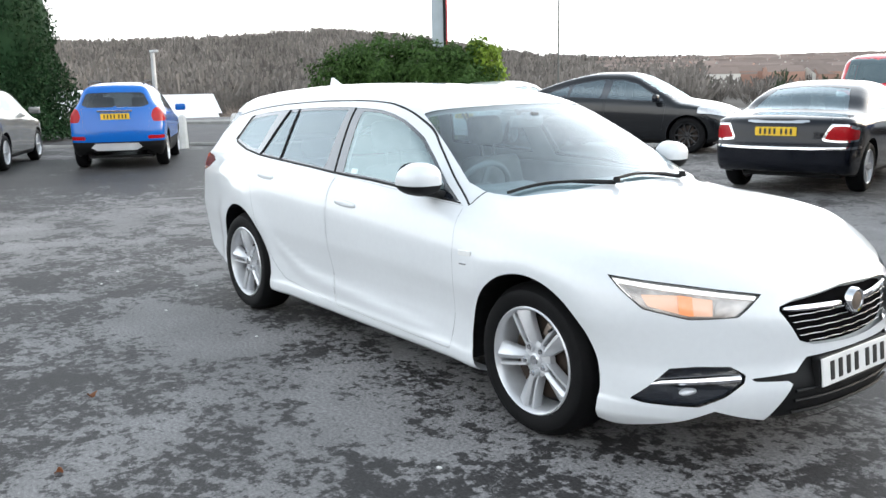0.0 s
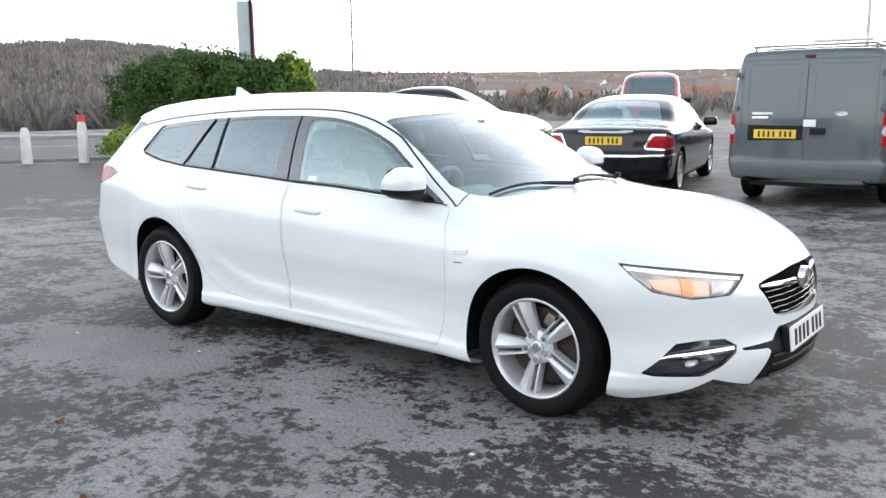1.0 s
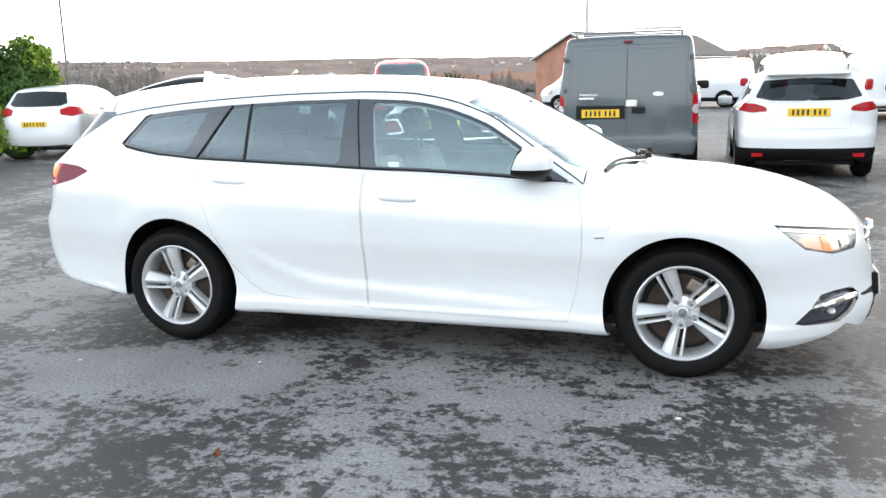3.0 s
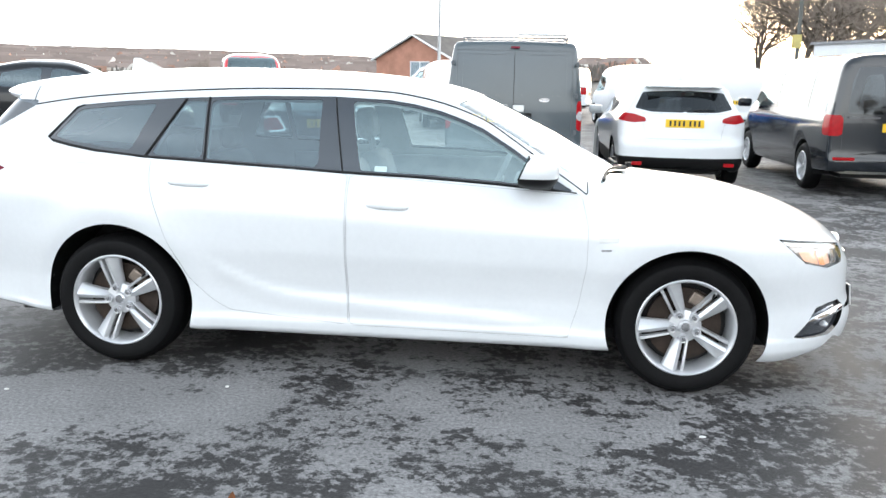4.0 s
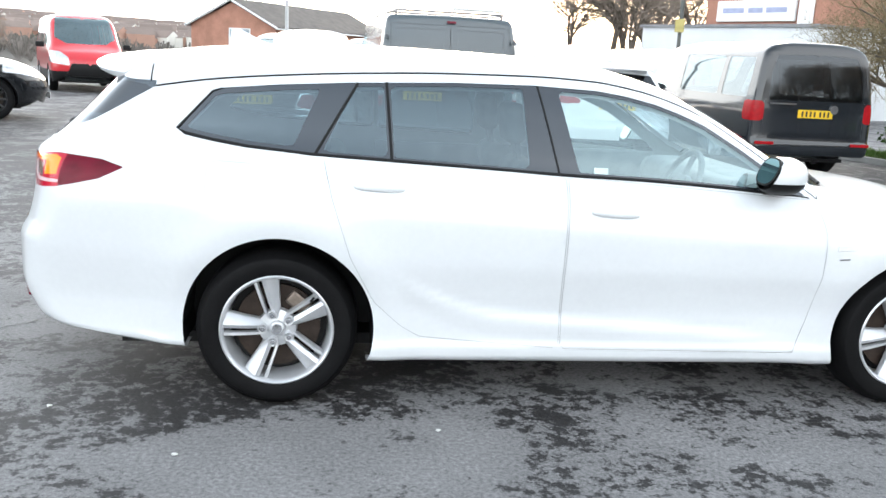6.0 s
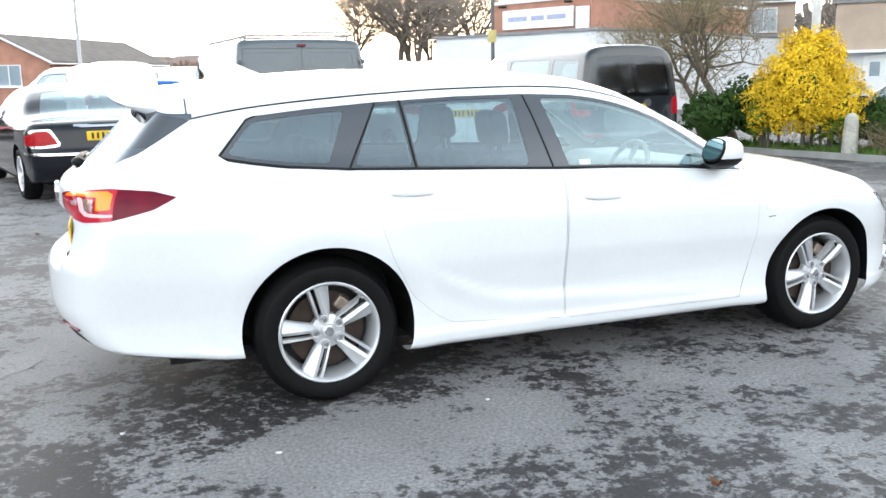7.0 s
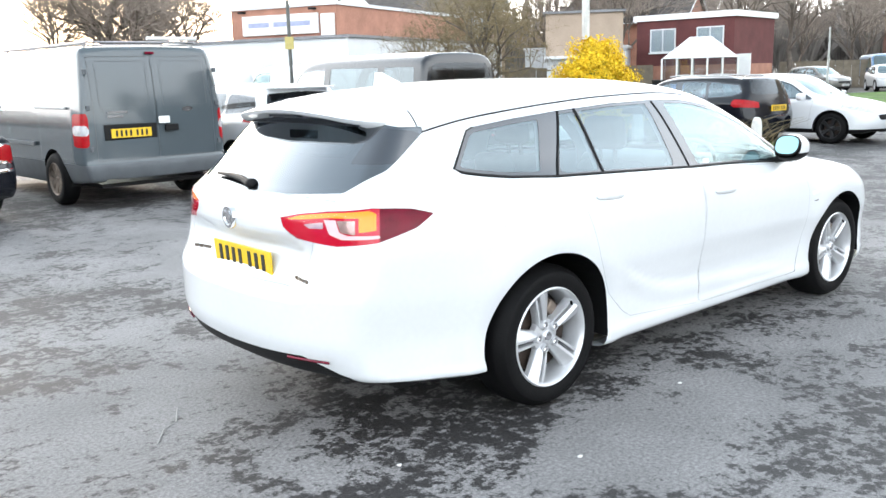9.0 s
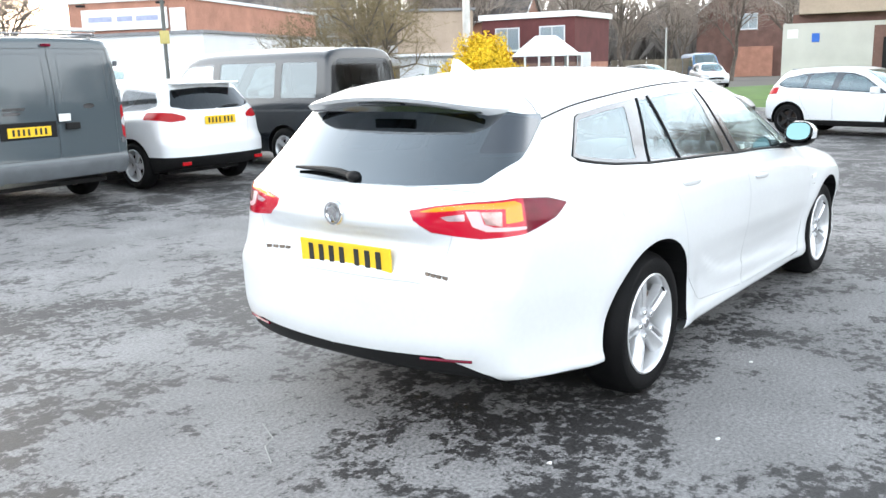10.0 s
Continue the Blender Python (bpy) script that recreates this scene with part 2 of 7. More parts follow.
def step(x, a, b):
    t = np.clip((x - a) / (b - a), 0, 1)
    return t * t * (3 - 2 * t)


def smax(a, b, r):
    h = np.maximum(r - np.abs(a - b), 0) / r
    return np.maximum(a, b) + h * h * r / 4


def inside(u, v, poly):
    """Signed distance to a closed outline, negative inside."""
    P = np.array(poly, float)
    best, sign = np.full(u.shape, 1e9), np.ones(u.shape)
    for a, b in zip(P, np.roll(P, -1, 0)):
        e = b - a
        t = np.clip(((u - a[0]) * e[0] + (v - a[1]) * e[1]) / max(e @ e, 1e-12), 0, 1)
        best = np.minimum(best, (u - a[0] - t * e[0]) ** 2 + (v - a[1] - t * e[1]) ** 2)
        c1, c2 = v >= a[1], v < b[1]
        c3 = e[0] * (v - a[1]) > e[1] * (u - a[0])
        flip = (c1 & c2 & c3) | (~c1 & ~c2 & ~c3)
        sign = np.where(flip, -sign, sign)
    return sign * np.sqrt(best)


class Shell:
    """The outer skin of a vehicle: where the side, top, nose, tail and sill surfaces meet, with rounded edges."""

    def __init__(self, P):
        self.P = P
        self.blade = curve(P["blade"]) if "blade" in P else None
        self.top, self.crown, self.width, self.plan, self.planu, self.rise, self.front, self.rear, self.sill = (curve(P[k]) for k in ("top", "crown", "width", "plan", "planu", "rise", "front", "rear", "sill"))

    def field(self, V):
        P = self.P
        x, y, z = V[:, 0], np.abs(V[:, 1]), V[:, 2]
        slope = (self.top(x + 0.02) - self.top(x - 0.02)) / 0.04
        ft = (z - self.top(x) + self.crown(x) * y ** 2) / np.sqrt(1 + slope ** 2)
        zz = z - self.rise(x) * step(z, 0.45, 0.9)
        k = step(zz, P["belt"] - 0.10, P["belt"] + 0.15)
        pl = self.plan(x) * (1 - k) + self.planu(x) * k
        dw = (self.width(zz + 0.01) - self.width(zz - 0.01)) / 0.02
        fs = (y - self.width(zz) * pl) / np.sqrt(1 + dw ** 2)
        if "flare" in P:
            for xa, za, R, amount in P["flare"]:
                d = np.hypot(x - xa, z - za)
                fs = fs - amount * np.exp(-((d - R) / 0.09) ** 2)
        if "blade" in P:
            d = self.blade(x) - z
            fs = fs - P["blade_out"] * step(d, -0.005, 0.05) * (1 - step(d, 0.05, 0.15)) * step(x, -1.02, -0.72) * (1 - step(x, 0.5, 0.92))
        ff = x - self.front(z) + P["bowf"][0] * y ** P["bowf"][1]
        fr = self.rear(z) + P["bowr"][0] * y ** P["bowr"][1] - x
        if "notch" in P:
            deep, za, zb, zc, zd, ya, yb = P["notch"]
            fr = fr + deep * step(z, za, zb) * (1 - step(z, zc, zd)) * (1 - step(y, ya, yb))
        f = smax(ft, fs, P.get("rt", 0.08))
        f = smax(f, ff, P.get("rf", 0.10))
        f = smax(f, fr, P.get("rr", 0.08))
        return smax(f, self.sill(x) - z, 0.03)

    def normals(self, V):
        e = 0.004
        g = np.stack([self.field(V + e * np.eye(3)[i]) - self.field(V - e * np.eye(3)[i]) for i in range(3)], 1)
        return g / np.maximum(np.linalg.norm(g, axis=1, keepdims=True), 1e-9)

    def build(self, res):
        (x0, x1), (y1), (z0, z1) = self.P["box"]
        nx, ny, nz = round((x1 - x0) / res), 2 * round(y1 / res), round((z1 - z0) / res)
        keys, faces = {}, []

        def v(i, j, k):
            return keys.setdefault((i, j, k), len(keys))
        for i in range(nx):
            for k in range(nz):
                faces.append((v(i, 0, k), v(i + 1, 0, k), v(i + 1, 0, k + 1), v(i, 0, k + 1)))
                faces.append((v(i, ny, k + 1), v(i + 1, ny, k + 1), v(i + 1, ny, k), v(i, ny, k)))
            for j in range(ny):
                faces.append((v(i, j, nz), v(i + 1, j, nz), v(i + 1, j + 1, nz), v(i, j + 1, nz)))
        for j in range(ny):
            for k in range(nz):
                faces.append((v(0, j, k + 1), v(0, j + 1, k + 1), v(0, j + 1, k), v(0, j, k)))
                faces.append((v(nx, j, k), v(nx, j + 1, k), v(nx, j + 1, k + 1), v(nx, j, k + 1)))
        G = np.array(list(keys), float)
        V = np.stack([x0 + G[:, 0] / nx * (x1 - x0), -y1 + G[:, 1] / ny * 2 * y1, z0 + G[:, 2] / nz * (z1 - z0)], 1)
        ca, cb, zc = self.P["core"]
        C = np.stack([np.clip(V[:, 0], ca, cb), np.zeros(len(V)), np.full(len(V), zc)], 1)
        lo, hi = np.zeros(len(V)), np.ones(len(V))
        for _ in range(26):
            mid = (lo + hi) / 2
            out = self.field(C + mid[:, None] * (V - C)) > 0
            hi, lo = np.where(out, mid, hi), np.where(out, lo, mid)
        return C + hi[:, None] * (V - C), faces


def cut(V, F, f):
    """Splits faces along f = 0. Returns the points, the faces where f < 0 and the rest."""
    val = f(V)
    val = np.where(np.abs(val) < 1e-5, 0, val)
    more, made, ins, outs = [], {}, [], []
    n0 = len(V)
    lo = [bool(a) for a in val < 0]
    hi = [bool(a) for a in val > 0]
    for face in F:
        a, b = any(lo[i] for i in face), any(hi[i] for i in face)
        if not (a and b):
            (ins if a else outs).append(face)
            continue
        p, q = [], []
        for i, j in zip(face, face[1:] + face[:1]):
            if not hi[i]:
                p.append(i)
            if not lo[i]:
                q.append(i)
            if (lo[i] and hi[j]) or (hi[i] and lo[j]):
                key = (min(i, j), max(i, j))
                if key not in made:
                    t = val[key[0]] / (val[key[0]] - val[key[1]])
                    made[key] = n0 + len(more)
                    more.append(V[key[0]] * (1 - t) + V[key[1]] * t)
                p.append(made[key])
                q.append(made[key])
        if len(p) > 2:
            ins.append(tuple(p))
        if len(q) > 2:
            outs.append(tuple(q))
    if more:
        V = np.vstack([V, np.array(more)])
    return V, ins, outs


def skin(name, shell, V, F, mat, parent, label="", offset=0.0, flip=False):
    """One part of the skin, with true surface normals; offset moves it inwards."""
    used = sorted({i for f in F for i in f})
    if not used:
        return None
    where = {j: i for i, j in enumerate(used)}
    W = V[used]
    N = shell.normals(W)
    if offset:
        W = W - N * offset
    F2 = [tuple(where[i] for i in (f[::-1] if flip else f)) for f in F]
    return child(name, mesh_of(name, W, F2, mat, -N if flip else N), parent, label)


def where_side(poly, x_from=-9, x_to=9, z_from=-9):
    return lambda V: np.maximum.reduce([inside(V[:, 0], V[:, 2], poly), x_from - V[:, 0], V[:, 0] - x_to, z_from - V[:, 2]])


def where_end(poly, end):
    """Outline in (|y|, z), on the tail (end < 0: x below it) or the nose."""
    return lambda V: np.maximum(inside(np.abs(V[:, 1]), V[:, 2], poly), (V[:, 0] - end) if end < 0 else (end - V[:, 0]))


def where_top(poly, z_from):
    """Outline in (|y|, x), above a height."""
    return lambda V: np.maximum(inside(np.abs(V[:, 1]), V[:, 0], poly), z_from - V[:, 2])


def where_corner(poly, cx):
    """Outline in (degrees round the corner, z in cm), round the upright axis at cx."""
    s = 1 if cx > 0 else -1
    return lambda V: np.maximum(inside(np.degrees(np.arctan2(np.abs(V[:, 1]), s * (V[:, 0] - cx))), V[:, 2] * 100, poly), s * (cx - V[:, 0])) * 0.01


# ---- wheels ----
def wheel_parts(wheel, R, rim, w, style="five", paint_mat=None, n=48):
    """Fills a wheel (outer face towards -y, axle along y) with tyre, rim, brake disc, nuts and spokes."""
    paint_mat = paint_mat or ALLOY
    h = w / 2
    tyre = lathe([(rim - 0.012, h - 0.02), (rim + 0.004, h - 0.006), (rim + (R - rim) * 0.45, h + 0.006), (R - 0.022, h - 0.012), (R - 0.006, h - 0.03), (R, h - 0.06), (R, -h + 0.06), (R - 0.006, -h + 0.03), (R - 0.022, -h + 0.012), (rim + (R - rim) * 0.72, -h - 0.003), (rim + (R - rim) * 0.68, -h - 0.006), (rim + (R - rim) * 0.4, -h - 0.007), (rim + 0.006, -h - 0.001), (rim - 0.004, -h + 0.006), (rim - 0.012, -h + 0.02)], n, True)
    part("tyre", tyre, RUBBER, wheel, "black rubber tyre", True)
    face = -h - 0.001
    barrel = lathe([(rim + 0.003, face), (rim - 0.003, face - 0.005), (rim - 0.009, face - 0.001), (rim - 0.017, face + 0.02), (rim - 0.03, h - 0.03), (rim - 0.002, h)], n)
    r_ob = part("rim", barrel, paint_mat, wheel, "silver alloy rim with spokes" if style != "steel" else "dark rim", True)
    bm = bmesh.new()
    if style == "twin":
        for k in range(5):
            a = math.radians(90 + 72 * k)
            c, s = math.cos(a), math.sin(a)
            rows = []
            for t in (0.0, 0.15, 0.4, 0.7, 0.9, 1.0):
                r = 0.045 + t * (rim - 0.052)
                y = face + 0.034 - 0.022 * t - 0.006 * math.sin(t * math.pi)
                wide0, wide1 = -0.005 - 0.003 * t, 0.027 + 0.039 * t
                crest = 0.5 * (wide0 + wide1) - 0.02 * t
                rows.append([(r, wide0, y + 0.03), (r, wide0, y + 0.004), (r, wide0 + 0.004, y), (r, crest, y - 0.006), (r, wide1 - 0.004, y + 0.014), (r, wide1, y + 0.021), (r, wide1, y + 0.045)])
            add_strip(bm, [[(r, -o, y) for r, o, y in row] for row in rows], c, s)
            rows = []
            for t in (0.1, 0.4, 0.7, 1.0):
                r = 0.045 + t * (rim - 0.052)
                y = face + 0.036 - 0.022 * t - 0.006 * math.sin(t * math.pi)
                b1 = -0.020 - 0.006 * t
                b0 = b1 - 0.012 - 0.006 * t
                rows.append([(r, b0, y + 0.045), (r, b0, y + 0.008), (r, b0 + 0.003, y), (r, b1 - 0.002, y + 0.001), (r, b1, y + 0.006), (r, b1, y + 0.03)])
            add_strip(bm, [[(r, -o, y) for r, o, y in row] for row in rows], c, s)
    else:
        count = {"five": 5, "ten": 10, "steel": 8}[style]
        wide = {"five": (0.028, 0.05), "ten": (0.014, 0.02), "steel": (0.03, 0.06)}[style]
        for k in range(count):
            a = math.radians(90 + 360 / count * k)
            rows = []
            for t in (0.0, 0.5, 1.0):
                r = 0.04 + t * (rim - 0.047)
                y = face + 0.03 - 0.016 * t
                b = wide[0] + (wide[1] - wide[0]) * t
                rows.append([(r, -b, y + 0.03), (r, -b * 0.8, y), (r, b * 0.8, y), (r, b, y + 0.03)])
            add_strip(bm, rows, math.cos(a), math.sin(a))
    part("spokes", bm, paint_mat, r_ob, "", True)
    hub = lathe([(0.0005, face + 0.020), (0.026, face + 0.021), (0.032, face + 0.026), (0.034, face + 0.034), (0.078, face + 0.042), (0.082, face + 0.07)], 24)
    part("hub_cap", hub, paint_mat, r_ob, "", True)
    if style == "twin":
        part("hub_emblem", lathe([(0.0005, face + 0.016), (0.02, face + 0.017), (0.024, face + 0.022)], 24), CHROME, r_ob, "", True)
        for k in range(5):
            a = math.radians(94 + 72 * k)
            nut = lathe([(0.0005, face + 0.014), (0.010, face + 0.014), (0.0125, face + 0.018), (0.0125, face + 0.05)], 6)
            part("wheel_nut", nut, CHROME, r_ob, "", False, pose(0.060 * math.cos(a), 0, 0.060 * math.sin(a)))
            cup = lathe([(0.0135, face + 0.036), (0.0145, face + 0.019), (0.019, face + 0.018), (0.022, face + 0.024), (0.024, face + 0.040)], 18)
            part("nut_recess", cup, paint_mat, r_ob, "", True, pose(0.060 * math.cos(a), 0, 0.060 * math.sin(a)))
        va = math.radians(90 - 62)
        part("valve", tube((0.205 * math.cos(va), face + 0.012, 0.205 * math.sin(va)), (0.188 * math.cos(va), face - 0.004, 0.188 * math.sin(va)), 0.006, 0.005, 8), BLACK, r_ob, "black tyre valve")
    disc = lathe([(0.075, face + 0.085), (rim * 0.76, face + 0.085), (rim * 0.76, face + 0.105), (0.075, face + 0.105)], 32)
    part("brake_disc", disc, DISC, wheel, "rusty brake disc", True)
    dark = lathe([(0.0005, face + 0.125), (rim - 0.028, face + 0.125)], 24)
    part("backing_plate", dark, BLACK, wheel)
    if style == "twin":
        cal = box(-0.05, 0.05, face + 0.06, face + 0.11, 0.10, 0.165, 0.012)
        part("brake_caliper", cal, STEEL, wheel, "", False, pose(0, 0, 0, 0, 55, 0))


def add_strip(bm, rows, c, s):
    """A spoke from cross sections of (radius, offset, y), turned by the angle whose cosine and sine are c, s."""
    grid = [[bm.verts.new((r * c - o * s, y, r * s + o * c)) for r, o, y in row] for row in rows]
    for a, b in zip(grid, grid[1:]):
        for k in range(len(a) - 1):
            bm.faces.new((a[k], a[k + 1], b[k + 1], b[k]))


WHEELS = {}


def wheels_for(car, P):
    key = (P["R"], P["rim"], P.get("style", "five"), P.get("wheel_mat", ALLOY).name)
    for xa in P["axles"]:
        for side in (-1, 1):
            m = pose(xa, side * P["track"], P["R"], 0, P.get("spin", {}).get(xa, 20), 0 if side < 0 else 180)
            if key not in WHEELS:
                w = new("wheel")
                wheel_parts(w, P["R"], P["rim"], P.get("tyre_w", 0.21), P.get("style", "five"), P.get("wheel_mat"), P.get("wheel_n", 32))
                WHEELS[key] = w
            else:
                w = copy_thing(WHEELS[key], m)
                w["label"] = ""
            w.parent = car
            w.matrix_basis = m


# ---- vehicles ----
def plate_on(parent, mat, m, w=0.52, h=0.111):
    """A number plate whose characters are plain bars, facing -y of its own."""
    p = part("number_plate", box(-w / 2, w / 2, 0, 0.008, -h / 2, h / 2, 0.003), mat, parent, "yellow number plate" if mat is YELLOW else "white number plate", False, m)
    step_x = w / 8.6
    for i in range(7):
        cx = (i - 3) * step_x + (0.012 if i > 3 else -0.012)
        part("character_bar", box(cx - step_x * 0.22, cx + step_x * 0.22, -0.003, 0.001, -h * 0.33, h * 0.33), INK, p)
    return p


def seat_mesh():
    bm = bmesh.new()
    add_box(bm, -0.25, 0.27, -0.23, 0.23, 0.0, 0.16, 0.05, None, 3)
    add_box(bm, -0.07, 0.07, -0.23, 0.23, 0.0, 0.62, 0.06, pose(-0.25, 0, 0.08, 0, -18, 0), 3)
    add_box(bm, -0.05, 0.05, -0.13, 0.13, 0.0, 0.19, 0.045, pose(-0.46, 0, 0.74, 0, -10, 0), 3)
    add_box(bm, -0.01, 0.01, -0.06, -0.045, -0.08, 0.04, 0.0, pose(-0.455, 0, 0.74, 0, -10, 0))
    add_box(bm, -0.01, 0.01, 0.045, 0.06, -0.08, 0.04, 0.0, pose(-0.455, 0, 0.74, 0, -10, 0))
    return bm


def largest(faces, V):
    """The largest joined patch on each side of the car, and the rest."""
    keep, spare = [], []
    for s in (-1, 1):
        left = [f for f in faces if (V[f[0], 1] >= 0) == (s > 0)]
        patches = []
        while left:
            patch, ids, grown = [left.pop()], None, True
            ids = set(patch[0])
            while grown:
                more = [f for f in left if ids & set(f)]
                grown = bool(more)
                left = [f for f in left if not ids & set(f)]
                for f in more:
                    ids |= set(f)
                patch += more
            patches.append(patch)
        patches.sort(key=len)
        if patches:
            keep += patches.pop()
        for p in patches:
            spare += p
    return keep, spare


def joined(faces):
    """Splits faces into joined pieces."""
    owner, pieces = {}, []
    root = list(range(len(faces)))

    def find(i):
        while root[i] != i:
            root[i] = root[root[i]]
            i = root[i]
        return i
    for i, f in enumerate(faces):
        for v in f:
            if v in owner:
                root[find(i)] = find(owner[v])
            else:
                owner[v] = i
    groups = {}
    for i, f in enumerate(faces):
        groups.setdefault(find(i), []).append(f)
    return [g for g in groups.values() if len(g) > 3]


def refine(shell, V, F, where):
    """Splits the faces whose points all lie in a zone into four, on the true surface."""
    zone = where(V)
    new_pts, made, out = [], {}, []
    n0 = len(V)

    def mid(i, j):
        key = (min(i, j), max(i, j))
        if key not in made:
            made[key] = n0 + len(new_pts)
            new_pts.append((V[i] + V[j]) / 2)
        return made[key]
    for f in F:
        if len(f) != 4 or not all(zone[i] for i in f):
            out.append(f)
            continue
        a, b, c, d = f
        ab, bc, cd, da = mid(a, b), mid(b, c), mid(c, d), mid(d, a)
        m = n0 + len(new_pts)
        new_pts.append((V[a] + V[b] + V[c] + V[d]) / 4)
        out += [(a, ab, m, da), (ab, b, bc, m), (m, bc, c, cd), (da, m, cd, d)]
    if new_pts:
        W = np.array(new_pts)
        for _ in range(2):
            W = W - shell.normals(W) * shell.field(W)[:, None] * 0.9
        V = np.vstack([V, W])
    return V, out


def tail_x(shell, y, z):
    """Where the rear of a vehicle lies at a height."""
    lo, hi = 0.0, 3.4
    for _ in range(30):
        m = (lo + hi) / 2
        if shell.field(np.array([[-m, y, z]]))[0] > 0:
            hi = m
        else:
            lo = m
    return -hi


def build_vehicle(name, label, P, m, category="car", res=0.07):
    """A parked vehicle: skin cut into body, windows, lamps and trim, with wheels, liner and plate."""
    car = thing(name, label, category, m)
    shell = Shell(P)
    V, F = shell.build(res)
    for where, times in P.get("refine", ()):
        for _ in range(times):
            V, F = refine(shell, V, F, where)
    # wheel openings
    for xa, za, R in P["arches"]:
        V, ins, F = cut(V, F, lambda W: np.maximum(np.hypot(W[:, 0] - xa, W[:, 2] - za) - R, 0.45 - np.abs(W[:, 1])))
    done = []
    for nm, where, mat, lab, off in P["regions"]:
        V, ins, F = cut(V, F, where)
        if nm == "side_window_band":
            for pane, pw, pm in P["panes"]:
                V, pin, ins = cut(V, ins, pw)
                done.append((pane, pin, pm, "", 0.004))
        if nm == "rear_pillar_trim":
            ins, spare = largest(ins, V)
            F = F + spare
        done.append((nm, ins, mat, lab, off))
    gaps = []
    for nm, where, gap_mat in P.get("panels", ()):
        V, ins, F = cut(V, F, where)
        if gap_mat is None:
            done.append((nm, ins, P["paint"], "", 0.0))
            continue
        V, core, rim = cut(V, ins, lambda W: where(W) + (0.0065 if nm == "roof_panel" else P.get("gap", 0.004)))
        gaps += rim
        for piece in joined(rim):
            skin("panel_gap", shell, V, piece, gap_mat, car, "", P.get("gap_deep", 0.006))
        done.append((nm, core, P["paint"], "", 0.0))
    skin("body", shell, V, F, P["paint"], car, P.get("body_label", ""))
    shells = F + gaps
    for nm, faces, mat, lab, off in done:
        sides = [faces]
        if nm not in ("lower_trim", "windscreen", "roof_panel") and faces:
            sides = [[f for f in faces if V[f[0], 1] < 0], [f for f in faces if V[f[0], 1] >= 0]]
            if nm in ("rear_window", "grille", "bumper_insert", "tailgate", "bonnet", "lower_grille"):
                sides = [faces]
        for fs in sides:
            if fs:
                skin(nm, shell, V, fs, mat, car, lab, off)
        if mat not in (GLASS, SCREEN, TINT, DARK, REARGLASS, PRIVACY) and nm not in ("headlamp", "tail_lamp", "fog_lamp_recess", "grille", "lower_grille", "bumper_insert"):
            shells = shells + faces
    inner = [f for f in shells if min(V[i, 2] for i in f) > P.get("liner_from", 0.42)]
    skin("cabin_lining", shell, V, inner, P.get("lining", CABIN), car, "", 0.03, True)
    bm = bmesh.new()
    x0, x1 = P["box"][0]
    zf = P.get("floor", 0.24)
    add_box(bm, P["core"][0] - 0.3, P["core"][1] + 0.45, -P["track"] + 0.16, P["track"] - 0.16, zf - 0.05, zf)
    for xa, za, R in P["arches"]:
        for sgn in (-1, 1):
            arc = [(R * math.cos(t), R * math.sin(t)) for t in np.linspace(math.radians(-12), math.radians(192), 18)]
            yo, yi = sgn * (P["track"] + P.get("arch_out", 0.06)), sgn * (P["track"] - 0.26)
            edge = []
            for p, q in arc:
                lo, hi = 0.0, 1.3
                for _ in range(22):
                    mid = (lo + hi) / 2
                    lo, hi = (lo, mid) if shell.field(np.array([[xa + p * 1.02, mid, za + q * 1.02]]))[0] > 0 else (mid, hi)
                edge.append(sgn * (hi - 0.003) if hi > 0.5 else yo)
            a = [bm.verts.new((xa + p * 1.006, e, za + q * 1.006)) for (p, q), e in zip(arc, edge)]
            b = [bm.verts.new((xa + p * 1.01, yi, za + q * 1.01)) for p, q in arc]
            for i in range(17):
                bm.faces.new((a[i], a[i + 1], b[i + 1], b[i]))
            bm.faces.new(b)
    part("underbody", bm, BLACK, car)
    wheels_for(car, P)
    for pm, pmat in P.get("plates", ()):
        if pmat is YELLOW:
            y, z = pm.translation.y, pm.translation.z
            x = min(tail_x(shell, y, z - 0.05), tail_x(shell, y, z + 0.05))
            pm = pose(x - 0.010, y, z, 0, 0, -90)
        plate_on(car, pmat, pm)
    return car, shell, V, {nm: faces for nm, faces, *_ in done}


def scaled(P, sx=1.0, sy=1.0, sz=1.0):
    """The same form stretched to another length, width and height."""
    Q = dict(P)
    for k in ("top",):
        Q[k] = [(a * sx, b * sz) for a, b in P[k]]
    for k in ("plan", "planu"):
        Q[k] = [(a * sx, b) for a, b in P[k]]
    Q["rise"] = [(a * sx, b * sz) for a, b in P["rise"]]
    Q["sill"] = [(a * sx, b) for a, b in P["sill"]]
    Q["width"] = [(a * sz, b * sy) for a, b in P["width"]]
    for k in ("front", "rear"):
        Q[k] = [(a * sz, b * sx) for a, b in P[k]]
    Q["belt"] = P["belt"] * sz
    (a, b), c, (d, e) = P["box"]
    Q["box"] = ((a * sx, b * sx), c * sy, (d, e * sz))
    a, b, c = P["core"]
    Q["core"] = (a * sx, b * sx, c * sz)
    return Q


def pts(poly, sx=1.0, sz=1.0):
    return [(a * sx, b * sz) for a, b in poly]


